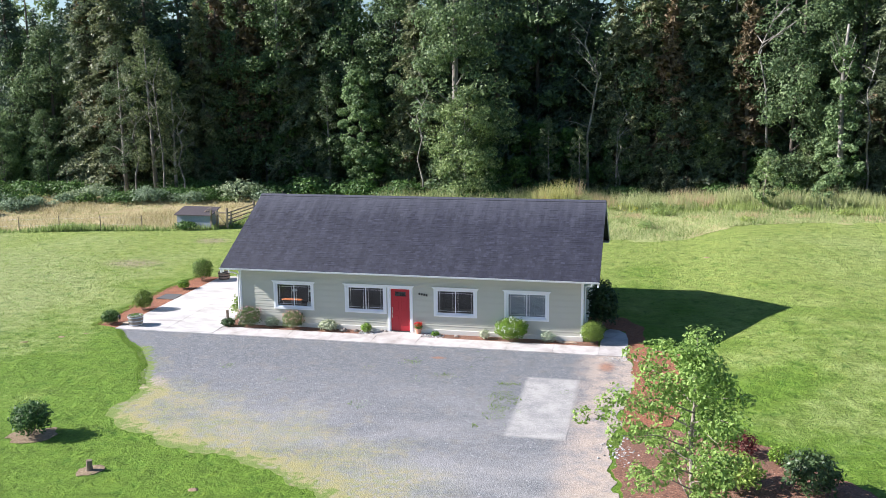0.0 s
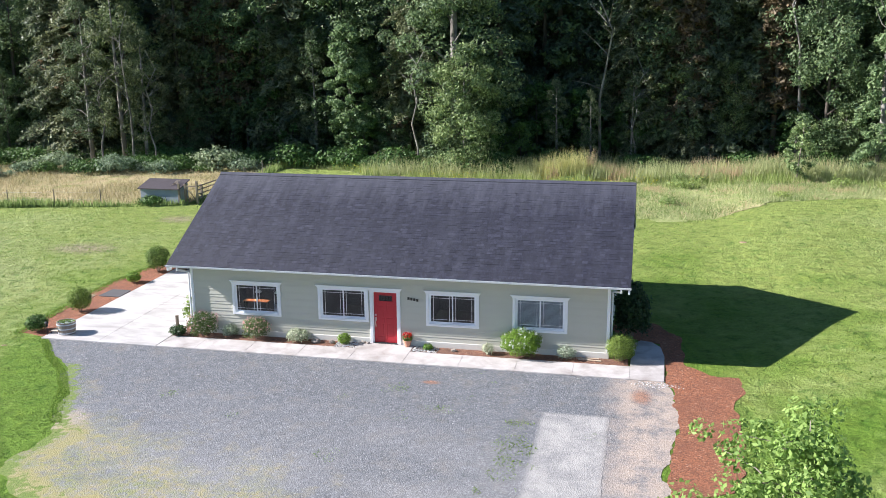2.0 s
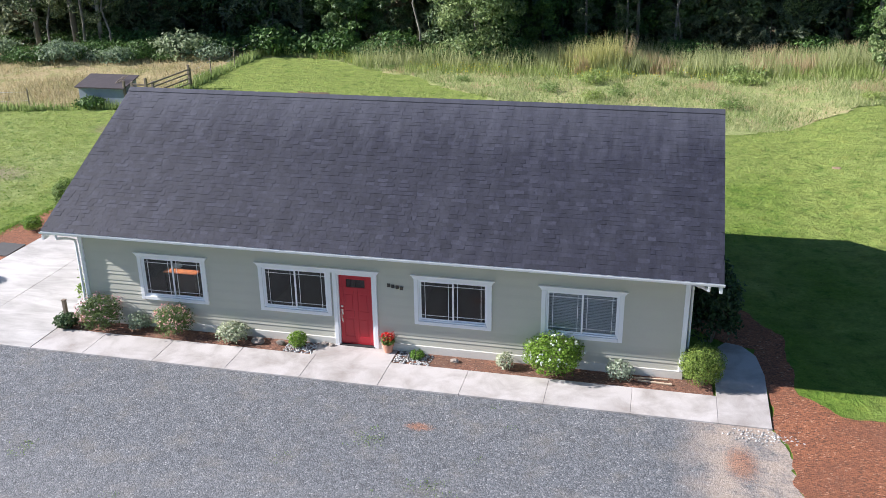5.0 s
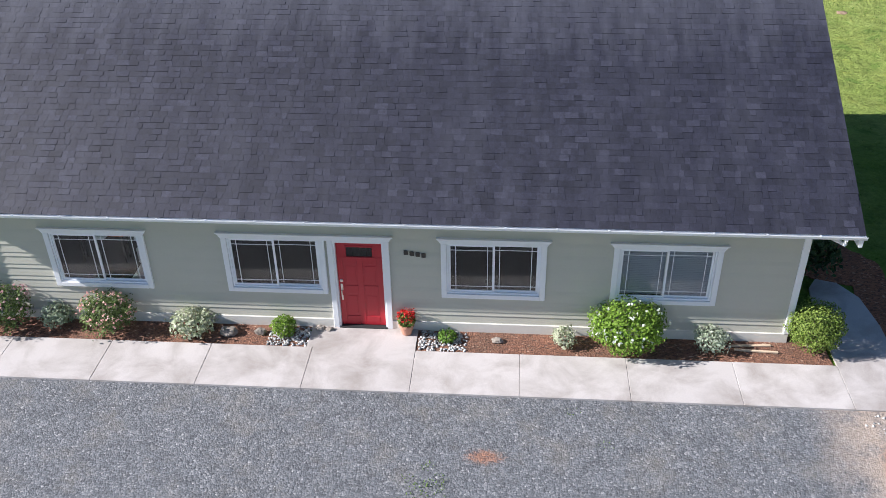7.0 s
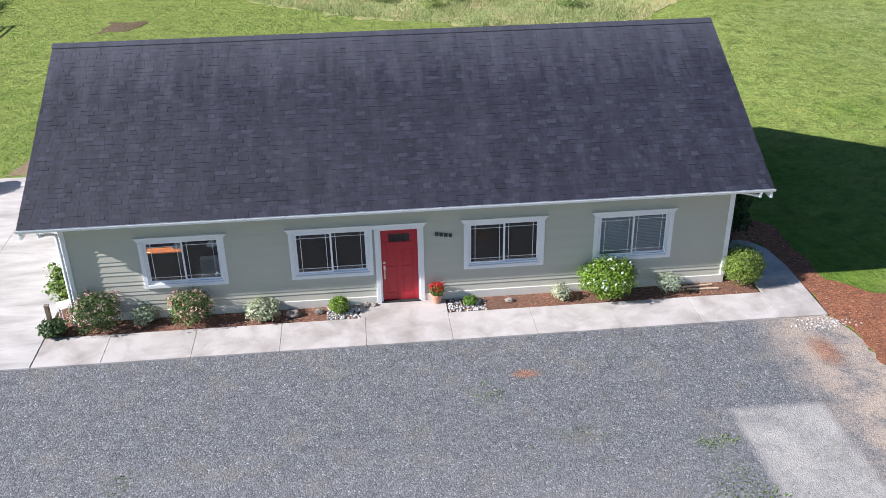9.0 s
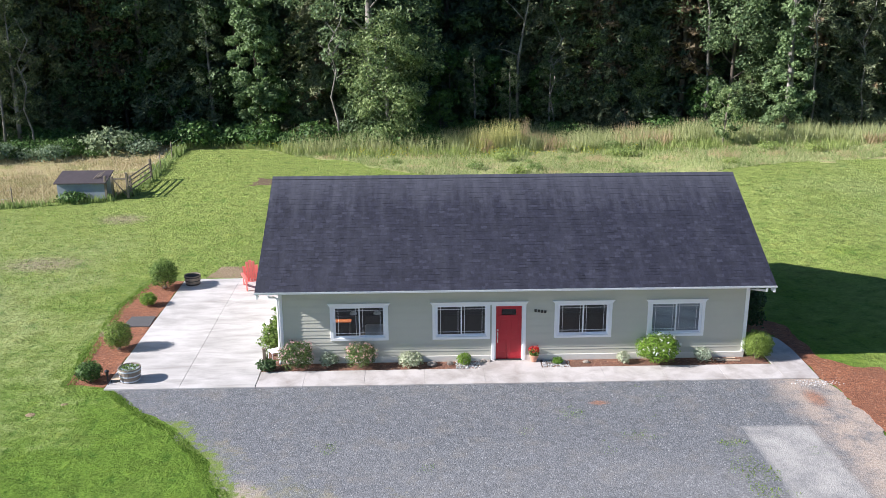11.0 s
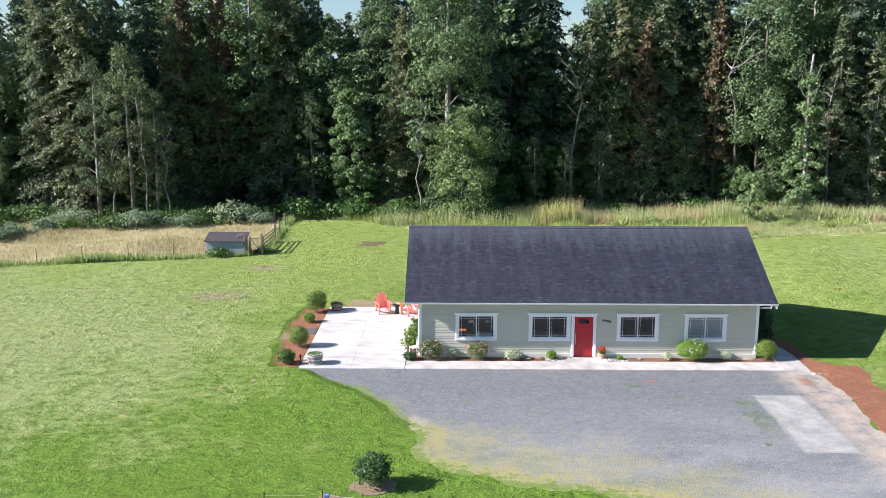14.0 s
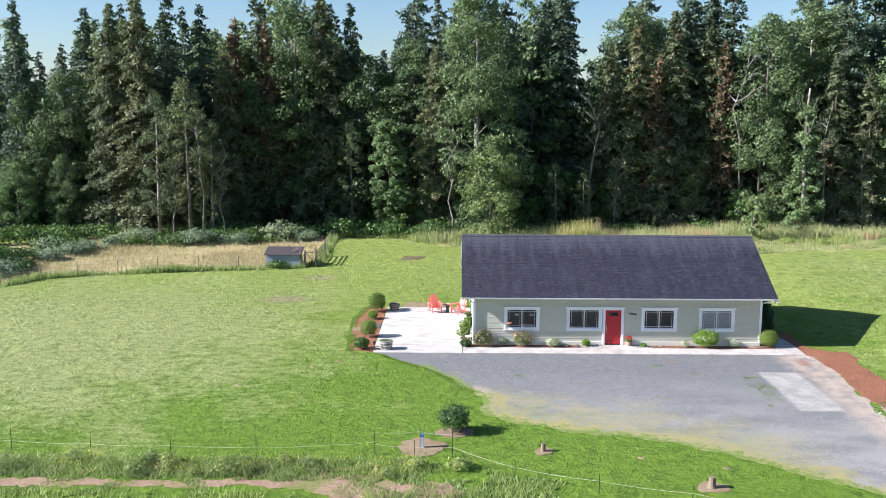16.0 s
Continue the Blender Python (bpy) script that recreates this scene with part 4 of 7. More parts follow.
bolt.rotation_euler, bolt.location = (radians(90), 0, 0), (0.06, 0.008, 1.1)
part("door_handle", MB().box(0.035, 0.085, -0.004, 0.008, 0.86, 1.02, 0.004).box(0.045, 0.075, -0.002, 0.008, 0.62, 0.74, 0.004).tube([(0.06, -0.005, 0.9), (0.06, -0.05, 0.88), (0.06, -0.055, 0.78), (0.06, -0.04, 0.69), (0.06, -0.003, 0.66)], 0.012, 8), M_STEEL, door, "nickel lever grip")
for a, b in ((-1.065, -0.955), (0.045, 0.155)):
    part("door_casing", MB().box(a, b, -0.025, 0.05, 0.02, Z1, 0.006), M_TRIM, house)
part("door_casing", MB().box(-0.955, 0.045, -0.02, 0.05, 2.135, Z1, 0.004), M_TRIM, house)
part("door_jamb", MB().box(-0.955, -0.915, 0.0, 0.15, 0.06, 2.13).box(0.005, 0.045, 0.0, 0.15, 0.06, 2.13).box(-0.915, 0.005, 0.0, 0.15, 2.112, 2.13), M_TRIM, house)
part("threshold", MB().box(-0.95, 0.04, -0.04, 0.16, 0.03, 0.075, 0.006), M_BLACK, house, "dark metal threshold")
# house number: four plain bars
for k in range(4):
    x, z = 0.44 + k * 0.115, 1.93 - k * 0.018
    part("number_bar", MB().box(x, x + 0.085, -0.012, 0.006, z - 0.055, z + 0.05, 0.015), M_NUMBER, house, "dark raised number bar")

# roof: two sloping decks, ridge cap, rakes, gutter, shingles laid in courses
L = math.hypot(RIDGE_Y - EAVE_Y, RIDGE_Z - EAVE_Z)
CA, SA = (RIDGE_Y - EAVE_Y) / L, (RIDGE_Z - EAVE_Z) / L


def on_roof(x, s, n, back=False):
    y, z = EAVE_Y + s * CA - n * SA, EAVE_Z + s * SA + n * CA
    return (x, 2 * RIDGE_Y - y if back else y, z)


deck = MB()
for back in (False, True):
    v = [on_roof(x, s, n, back) for x in (RX0, RX1) for s in (0, L) for n in (-0.1, -0.004)]
    deck.add(v, [(0, 1, 3, 2), (4, 6, 7, 5), (0, 4, 5, 1), (2, 3, 7, 6), (0, 2, 6, 4), (1, 5, 7, 3)])
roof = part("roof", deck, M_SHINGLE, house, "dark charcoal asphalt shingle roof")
for x0, x1 in ((RX0 + 0.006, RX0 + 0.03), (RX1 - 0.03, RX1 - 0.006)):
    for back in (False, True):
        v = [on_roof(x, s, n, back) for x in (x0, x1) for s in (0.03, L - 0.02) for n in (-0.2, -0.102)]
        part("rake_board", MB().add(v, [(0, 1, 3, 2), (4, 6, 7, 5), (0, 4, 5, 1), (2, 3, 7, 6), (0, 2, 6, 4), (1, 5, 7, 3)]), M_TRIM, house, "white rake board")
for back in (False, True):
    s = 1 if not back else -1
    y = EAVE_Y if not back else 2 * RIDGE_Y - EAVE_Y
    outer = [(0, -0.02), (-0.004, -0.02), (-0.008, -0.066), (-0.045, -0.066), (-0.056, -0.042), (-0.062, -0.012), (-0.062, -0.006), (-0.07, -0.006), (-0.07, -0.02), (-0.064, -0.045), (-0.052, -0.075), (0, -0.075)]
    v = [(x, y + s * a, EAVE_Z - 0.012 + b) for x in (RX0 - 0.02, RX1 + 0.02) for a, b in outer]
    m = len(outer)
    gut = MB().add(v, [(k, (k + 1) % m, m + (k + 1) % m, m + k) for k in range(m)] + [tuple(range(m)), tuple(reversed(range(m, 2 * m)))])
    gutter = part("gutter", gut, M_TRIM, house, "white metal gutter")
    if not back:
        for x in np.arange(RX0 + 0.5, RX1, 0.93):
            part("gutter_hanger", MB().box(x - 0.012, x + 0.012, y - 0.066, y - 0.03, EAVE_Z - 0.02, EAVE_Z - 0.014).box(x - 0.014, x + 0.014, y - 0.074, y - 0.056, EAVE_Z - 0.018, EAVE_Z - 0.004), M_VINYL, gutter)
        for x0, x1 in ((-8.78, -8.58),):
            d = MB()
            d.tube([(x0, y - 0.03, EAVE_Z - 0.1), (x0, y - 0.02, EAVE_Z - 0.2), ((x0 + x1) / 2, y + 0.3, EAVE_Z - 0.3), (x1, -0.07, EAVE_Z - 0.42), (x1, -0.07, 0.25), (x1, -0.2, 0.1)], 0.04, 8)
            part("downspout", d, M_TRIM, gutter, "white downspout")
    if not back:
        d = MB().tube([(8.45, y - 0.03, EAVE_Z - 0.1), (8.45, y - 0.02, EAVE_Z - 0.2), (8.3, y + 0.4, EAVE_Z - 0.3), (8.13, 0.2, EAVE_Z - 0.42), (8.13, 0.22, 0.25), (8.25, 0.22, 0.1)], 0.04, 8)
        part("downspout", d, M_TRIM, gutter, "white downspout")
    part("fascia", MB().box(RX0, RX1, min(y, y + s * 0.02), max(y, y + s * 0.02), EAVE_Z - 0.105, EAVE_Z - 0.02), M_TRIM, house)
# eave-end returns under the gutter corners
for x in (RX0 + 0.02, RX1 - 0.1):
    part("eave_return", MB().box(x, x + 0.08, EAVE_Y - 0.03, EAVE_Y + 0.25, EAVE_Z - 0.26, EAVE_Z - 0.11, 0.01), M_TRIM, house)

EXPO, WIDTHS = 0.1435, (0.11, 0.15, 0.19, 0.23, 0.27)
random.seed(11)


def tab_faces(w):
    """One tab: a thin wedge, thick at its lower edge."""
    v = [(x, s, n) for x in (0.0015, w - 0.0015) for s in (0, EXPO + 0.03) for n in (0, 1)]
    return v, [(0, 1, 3, 2), (4, 6, 7, 5), (0, 4, 5, 1), (2, 3, 7, 6), (1, 5, 7, 3)]


TABS = {}
for w in WIDTHS:
    for th in (0.006, 0.012):
        v, f = tab_faces(w)
        me = bpy.data.meshes.new("shingle")
        pts = []
        for x, s, n in v:
            nn = (th if s == 0 else 0.004) if n else -0.004
            pts.append((x, s * CA - nn * SA, s * SA + nn * CA))
        me.from_pydata(pts, [], f)
        me.materials.append(M_SHINGLE)
        TABS[(w, th)] = me
rest = {False: MB(), True: MB()}
picked = 0
for back in (False, True):
    course = 0
    while course * EXPO < L - 0.05:
        x = RX0 + random.uniform(-0.25, -0.02)
        while x < RX1:
            w, th = random.choice(WIDTHS), random.choice((0.006, 0.006, 0.012))
            a, b = max(x, RX0), min(x + w, RX1)
            if b - a > 0.03:
                s = course * EXPO - (0.02 if course == 0 else random.uniform(0, 0.006))
                if not back and course < 8 and -6.2 < a < 6.2 and b - a == w and picked < 300:
                    ob = new("shingle", TABS[(w, th)])
                    ob.parent, ob.location = roof, on_roof(a, s, 0)
                    picked += 1
                else:
                    v, f = tab_faces(b - a)
                    pts = [on_roof(a + q, s + r, (th if r == 0 else 0.004) if n else -0.004, back) for q, r, n in v]
                    rest[back].add(pts, f)
            x += w
        course += 1
for back in (False, True):
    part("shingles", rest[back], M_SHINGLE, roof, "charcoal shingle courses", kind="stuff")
x = RX0
while x < RX1 - 0.05:
    b = min(x + 0.24, RX1)
    cap = MB()
    v = [(q, RIDGE_Y + dy, RIDGE_Z + dz + (0.008 if q == x else 0.0)) for q in (x, b + 0.02) for dy, dz in ((-0.16, -0.055), (0, 0.035), (0.16, -0.055), (-0.16, -0.075), (0, 0.012), (0.16, -0.075))]
    cap.add(v, [(0, 1, 7, 6), (1, 2, 8, 7), (0, 3, 4, 1), (1, 4, 5, 2), (6, 7, 10, 9), (7, 8, 11, 10), (0, 6, 9, 3), (2, 5, 11, 8)])
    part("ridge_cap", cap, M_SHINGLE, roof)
    x += 0.24

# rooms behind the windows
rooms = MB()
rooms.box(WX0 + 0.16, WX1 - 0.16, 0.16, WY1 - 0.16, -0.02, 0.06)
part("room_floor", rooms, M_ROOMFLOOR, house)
part("room_ceiling", MB().box(WX0 + 0.16, WX1 - 0.16, 0.16, WY1 - 0.16, 2.5, 2.56), M_DIMROOM, house)
part("partition", MB().box(WX0 + 0.165, WX1 - 0.165, 4.6, 4.7, 0.06, 2.5), M_DIMROOM, house)
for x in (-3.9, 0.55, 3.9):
    part("partition", MB().box(x, x + 0.1, 0.165, 4.6, 0.06, 2.5), M_DIMROOM, house)

# ---- trees and shrubs ----
rng = np.random.default_rng(5)


def leaves(centres, normals, size, spread=0.35, long=1.5):
    """Kite-shaped leaves at the centres; the normals lean at random."""
    n = len(centres)
    nor = normals + rng.normal(0, 0.7, (n, 3))
    nor /= np.linalg.norm(nor, axis=1)[:, None] + 1e-9
    along = np.cross(nor, rng.normal(0, 1, (n, 3)))
    along /= np.linalg.norm(along, axis=1)[:, None] + 1e-9
    across = np.cross(nor, along)
    s = (size * rng.uniform(1 - spread, 1 + spread, n))[:, None]
    bend = nor * s * 0.12
    return np.stack([centres - along * s * long * 0.5, centres + across * s * 0.42 - bend, centres + along * s * long * 0.5, centres - across * s * 0.42 - bend], 1)


def sprays(centres, normals, size, spread=0.35, long=1.5):
    """Pointed three-cornered leaves for trees that stand far off."""
    n = len(centres)
    nor = normals + rng.normal(0, 0.7, (n, 3))
    nor /= np.linalg.norm(nor, axis=1)[:, None] + 1e-9
    along = np.cross(nor, rng.normal(0, 1, (n, 3)))
    along /= np.linalg.norm(along, axis=1)[:, None] + 1e-9
    across = np.cross(nor, along)
    s = (size * rng.uniform(1 - spread, 1 + spread, n))[:, None]
    foot = centres - along * s * long * 0.5
    return np.stack([foot + across * s * 0.42, centres + along * s * long * 0.5, foot - across * s * 0.42], 1)


def clumps(centres, radii, per, size, flat=0.75, form=None):
    """Leaves in round clumps, thicker on their outsides."""
    out = []
    for c, r in zip(centres, radii):
        d = rng.normal(0, 1, (per, 3))
        d /= np.linalg.norm(d, axis=1)[:, None]
        rad = r * rng.uniform(0.45, 1.0, per) ** 0.6
        p = np.asarray(c) + d * rad[:, None] * np.array([1, 1, flat])
        out.append((form or leaves)(p, d + np.array([0, 0, 0.5]), size))
    return np.concatenate(out)


def limbs(mb, base, top, count, reach, lift, r0, start=0.35):
    """Branches along a leaning trunk; gives back where they end."""
    base, top, ends = Vector(base), Vector(top), []
    for k in range(count):
        u = start + (1 - start) * (k + rng.uniform(0, 1)) / count
        p = base.lerp(top, u)
        a = k * 2.4 + rng.uniform(-0.5, 0.5)
        rr = reach * (1.1 - 0.55 * u) * rng.uniform(0.7, 1.15)
        q = p + Vector((math.cos(a) * rr, math.sin(a) * rr, lift * rr * rng.uniform(0.6, 1.3)))
        m = p.lerp(q, 0.5) + Vector((0, 0, 0.12 * rr))
        mb.tube([p, m, q], [r0 * (1.05 - u * 0.7), r0 * 0.5 * (1.1 - u * 0.7), r0 * 0.12], 5, False)
        ends.append(q)
    return ends


def broadleaf(name, tall, wide, material, bark, seed, leaf=0.3, n_clump=70, per=70, low=0.2, label="", category="tree"):
    """A broad-leaved tree with its crown in many clumps."""
    global rng
    rng = np.random.default_rng(seed)
    t = thing(name, (0, -500, 0), label, category)
    mb = MB()
    lean = Vector((rng.uniform(-0.5, 0.5), rng.uniform(-0.4, 0.4), 0))
    mb.tube([(0, 0, -0.3), Vector((0, 0, tall * 0.3)) + lean * 0.3, Vector((0, 0, tall * 0.65)) + lean * 0.8, Vector((0, 0, tall * 0.95)) + lean], [tall * 0.016, tall * 0.012, tall * 0.007, 0.02], 8)
    ends = limbs(mb, (0, 0, tall * 0.1), Vector((0, 0, tall * 0.9)) + lean, 16, wide * 0.8, 0.5, tall * 0.005, low)
    part("trunk", mb, bark, t, smooth=True)
    cs, rs = [], []
    for k in range(n_clump):
        u = rng.uniform(0, 1)
        z = low + (1 - low) * u
        prof = math.sin(math.pi * min(1.0, 0.22 + 0.78 * u) ** 1.15) ** 0.7 * wide * (0.85 + 0.3 * noise.noise(Vector((u * 3, seed, 0))))
        a = rng.uniform(0, 2 * math.pi)
        bulge = 1 + 0.35 * noise.noise(Vector((math.cos(a) * 1.3 + seed, math.sin(a) * 1.3, u * 4)))
        r = prof * bulge * math.sqrt(rng.uniform(0.25, 1.0))
        cs.append((math.cos(a) * r + lean.x * z, math.sin(a) * r + lean.y * z, tall * z))
        rs.append(wide * rng.uniform(0.14, 0.3))
    for e in ends:
        cs.append(tuple(e))
        rs.append(wide * rng.uniform(0.15, 0.25))
    part("crown", faces_mesh("crown", clumps(cs, rs, per, leaf, 0.75, sprays), material), None, t)
    return t


def conifer(name, tall, wide, material, bark, seed, n_whorl=30, droop=0.35, leaf=0.3, per=26, low=0.05, label=""):
    """A fir or cedar: whorls of drooping boughs hung with sprays."""
    global rng
    rng = np.random.default_rng(seed)
    t = thing(name, (0, -500, 0), label, "tree")
    mb = MB()
    mb.tube([(0, 0, -0.3), (0.05, 0, tall * 0.5), (0, 0.05, tall * 0.98)], [tall * 0.014, tall * 0.009, 0.015], 7)
    pts, nors = [], []
    for k in range(n_whorl):
        u = low + (1 - low) * (k + rng.uniform(0, 0.8)) / n_whorl
        reach = wide * (1 - u) ** 0.75 * rng.uniform(0.75, 1.1) + 0.25
        for j in range(int(rng.integers(5, 8))):
            a = rng.uniform(0, 2 * math.pi)
            rr = reach * rng.uniform(0.55, 1.15) * (1 + 0.25 * noise.noise(Vector((math.cos(a) * 2 + seed, math.sin(a) * 2, u * 6))))
            z0 = tall * u + rng.uniform(-0.5, 0.5) * tall / n_whorl * 1.4
            q = Vector((math.cos(a) * rr, math.sin(a) * rr, z0 - droop * rr + 0.1 * rr))
            mid = Vector((math.cos(a) * rr * 0.5, math.sin(a) * rr * 0.5, z0 - droop * rr * 0.25))
            if j < 3:
                mb.tube([(0, 0, z0), mid, q], [0.045, 0.03, 0.008], 4, False)
            m = max(6, int(per * rr / wide * 1.6))
            s = rng.uniform(0.12, 1.0, m) ** 0.8
            base = np.outer(1 - s, [0, 0, z0]) * 0 + np.stack([np.cos(a) * rr * s, np.sin(a) * rr * s, z0 - droop * rr * s ** 1.6 + 0.08 * rr * s], 1)
            side = np.array([-math.sin(a), math.cos(a), 0])
            fan = rr * 0.24 * (1.15 - s)
            base += np.outer(rng.normal(0, 1, m) * fan, side) + np.array([0, 0, -1]) * (rng.uniform(0, 1, m) * 0.28 * leaf * 2)[:, None]
            pts.append(base)
            nors.append(np.tile([math.cos(a) * 0.5, math.sin(a) * 0.5, 0.9], (m, 1)))
    part("trunk", mb, bark, t, smooth=True)
    pts, nors = np.concatenate(pts), np.concatenate(nors)
    part("crown", faces_mesh("crown", sprays(pts, nors, leaf * 0.8, 0.4, 3.0), material), None, t)
    return t


def bare_tree(tall, seed, bark, label, broken=False):
    """A dead or bare trunk with a few crooked limbs."""
    global rng
    rng = np.random.default_rng(seed)
    t = thing("bare_tree", (0, -500, 0), label, "dead tree")
    mb = MB()
    pts = [Vector((rng.normal(0, 0.12) * k, rng.normal(0, 0.1) * k, tall * k / 6 - (0.3 if k == 0 else 0))) for k in range(7)]
    r = tall * 0.0085
    mb.tube(pts, [r * (1 - 0.8 * k / 6) if not broken else r * (1 - 0.35 * k / 6) for k in range(7)], 7)
    part("trunk", mb, bark, t, smooth=True)
    for k in range(9):
        lm = MB()
        u = rng.uniform(0.35, 0.95)
        i = int(u * 6)
        p = pts[i].lerp(pts[i + 1], u * 6 - i)
        a, rr = rng.uniform(0, 2 * math.pi), tall * rng.uniform(0.07, 0.16)
        way = Vector((math.cos(a), math.sin(a), rng.uniform(0.2, 1.1)))
        q = p + way * rr
        lm.tube([p, p + way * rr * 0.5 + Vector((0, 0, 0.1)), q], [r * 0.4, r * 0.25, 0.012], 5, False)
        for j in range(3):
            w2 = Vector((rng.normal(), rng.normal(), rng.uniform(-0.2, 1))).normalized()
            lm.tube([p + way * rr * (0.4 + 0.2 * j), p + way * rr * (0.4 + 0.2 * j) + w2 * rr * 0.45], [r * 0.14, 0.006], 4, False)
        part("limb", lm, bark, t, smooth=True)
    return t


def shrub(name, rx, rz, material, seed, leaf=0.06, n=1400, label="", flowers=None, n_flower=0, flower=0.05, rough=0.3, category="shrub", stems=5, low=0.12):
    """A rounded shrub: stems, leaves over an uneven form, flowers if any."""
    global rng
    rng = np.random.default_rng(seed)
    t = thing(name, (0, -500, 0), label, category)
    mb = MB()
    for k in range(stems):
        a = k * 2 * math.pi / stems + rng.uniform(-0.3, 0.3)
        mb.tube([(0.04 * math.cos(a), 0.04 * math.sin(a), -0.03), (rx * 0.35 * math.cos(a), rx * 0.35 * math.sin(a), rz * 0.45), (rx * 0.6 * math.cos(a), rx * 0.6 * math.sin(a), rz * 0.8)], [0.018, 0.012, 0.004], 5, False)
    part("stem", mb, M_YOUNGBARK, t)

    def shell(m, inner):
        d = rng.normal(0, 1, (m, 3))
        d /= np.linalg.norm(d, axis=1)[:, None]
        bulge = np.array([1 + rough * noise.noise(Vector(q * 2.3) + Vector((seed, 0, 0))) + rough * 0.6 * noise.noise(Vector(q * 6.1) + Vector((0, seed, 0))) for q in d])
        rad = rng.uniform(inner, 1.0, m) ** 0.5 * bulge
        under = d[:, 2] < 0  # a broad foot
        flat = d[:, :2] / (np.linalg.norm(d[:, :2], axis=1)[:, None] + 1e-6)
        d[under, :2] = flat[under] * np.sqrt(1 - 0.6 * d[under, 2] ** 2)[:, None]
        z = rz * (low + (1 - low) * 0.5) + d[:, 2] * rad * rz * (1 - low) * 0.5
        return np.stack([d[:, 0] * rad * rx, d[:, 1] * rad * rx, np.maximum(z, 0.01)], 1), d
    p, d = shell(n, 0.3)
    part("foliage", faces_mesh("foliage", leaves(p, d + np.array([0, 0, 0.4]), leaf), material), None, t)
    if flowers:
        p, d = shell(n_flower, 0.9)
        keep = d[:, 2] > -0.3
        p, d = p[keep] * 1.03, d[keep]
        f = np.concatenate([leaves(p + rng.normal(0, flower * 0.35, p.shape), d, flower, 0.3, 1.1) for _ in range(3)])
        part("blossom", faces_mesh("blossom", f, flowers), None, t, kind="stuff")
    return t


def plant(proto, x, y, size=1.0, turn=None, z=None, group="", label=""):
    """A copy of a prototype, standing on the ground."""
    turn = rng.uniform(0, 360) if turn is None else turn
    ob = copy_thing(proto, pose(x, y, height(x, y) if z is None else z, 0, 0, turn))
    ob.scale = (size * proto.scale[0],) * 3
    return tagged(ob, label, group=group)


def discard(*protos):
    for p in protos:
        for o in (*p.children_recursive, p):
            bpy.data.objects.remove(o)


# the wood behind the meadow
FOREST = "trees of the wood"
FIR = "tall dark-green fir in the wood behind the meadow"
CEDAR = "olive-brown cedar with drooping sprays at the wood's edge"
BROAD = "tall leafy deciduous tree in the wood"
firs = [conifer("fir_tree", 25, 4.3, L_FIR, M_BARK, 21, 40, 0.28, 0.2, 72, 0.06, FIR), conifer("fir_tree", 22, 3.9, L_FIR, M_BARK, 22, 38, 0.4, 0.2, 68, 0.04, FIR)]
cedars = [conifer("cedar_tree", 20, 4.2, L_CEDAR, M_BARK, 23, 42, 0.5, 0.2, 98, 0.02, CEDAR), conifer("cedar_tree", 17, 3.7, L_CEDAR, M_BARK, 24, 38, 0.55, 0.19, 94, 0.02, CEDAR)]
broads = [broadleaf("broadleaf_tree", 20, 5.0, L_BROAD, M_BARK, 31, 0.18, 122, 125, 0.03, BROAD), broadleaf("broadleaf_tree", 17, 4.4, L_BROAD, M_BARK, 32, 0.175, 112, 125, 0.02, BROAD),
          broadleaf("broadleaf_tree", 22, 4.3, L_BROAD, M_PALEBARK, 33, 0.18, 112, 120, 0.1, "tall alder with a pale trunk in the wood")]
maples = [broadleaf("maple_tree", 11.5, 2.4, L_BRIGHT, M_BARK, 34, 0.19, 80, 150, 0.04, "bright green young maple at the wood's edge")]
big_maple = broadleaf("maple_tree", 25, 5.2, L_BROAD, M_PALEBARK, 38, 0.19, 190, 150, 0.02, "great leafy maple standing out from the wood's edge")
low_maple = broadleaf("maple_tree", 12, 4.4, L_BRIGHT, M_PALEBARK, 39, 0.18, 95, 150, 0.02, "low spreading maple with grey-green leaves at the wood's edge")
alder = broadleaf("alder_tree", 15, 2.6, L_ALDER, M_PALEBARK, 40, 0.13, 70, 95, 0.12, "thin grey-leaved alder with pale stems at the wood's edge")
saplings = [broadleaf("understory_tree", 8, 2.8, L_BROAD, M_BARK, 35, 0.19, 55, 60, 0.03, "leafy understory tree in the wood's shade"),
            broadleaf("understory_tree", 6, 2.6, L_UNDER, M_BARK, 36, 0.19, 45, 60, 0.02, "leafy understory tree in the wood's shade")]
back_firs = [conifer("fir_tree", 24, 4.6, L_FIR, M_BARK, 25, 40, 0.32, 0.25, 46, 0.1, FIR)]
back_broads = [broadleaf("broadleaf_tree", 21, 5.2, L_BROAD, M_BARK, 37, 0.36, 85, 70, 0.03, BROAD)]
rng = np.random.default_rng(77)
ROWS = [(51.5, 4.3, 1.12), (57.0, 4.6, 1.2), (65, 5.6, 1.26), (73, 5.0, 1.12)]


def edge_y(x):
    """How the wood's edge bends towards the fields on the far side of the paddock."""
    return -10.0 * ease(-40, -62, x) if x < -40 else 1.5 * ease(5, 35, x)


def wood_y(x):
    """The tall trees draw back a little towards the west."""
    return 0.16 * (-40 - x) if x < -40 else 1.5 * ease(5, 35, x)


def lower(x, y):
    """The dips in the wood's skyline."""
    u = (x + 9.6) / (y + 52)
    return 0.68 if -0.487 < u < -0.408 else 0.76 if -0.12 < u < -0.05 else 0.72 if 0.122 < u < 0.158 or 0.298 < u < 0.325 else 1.05 if u > 0.0 else 1.0


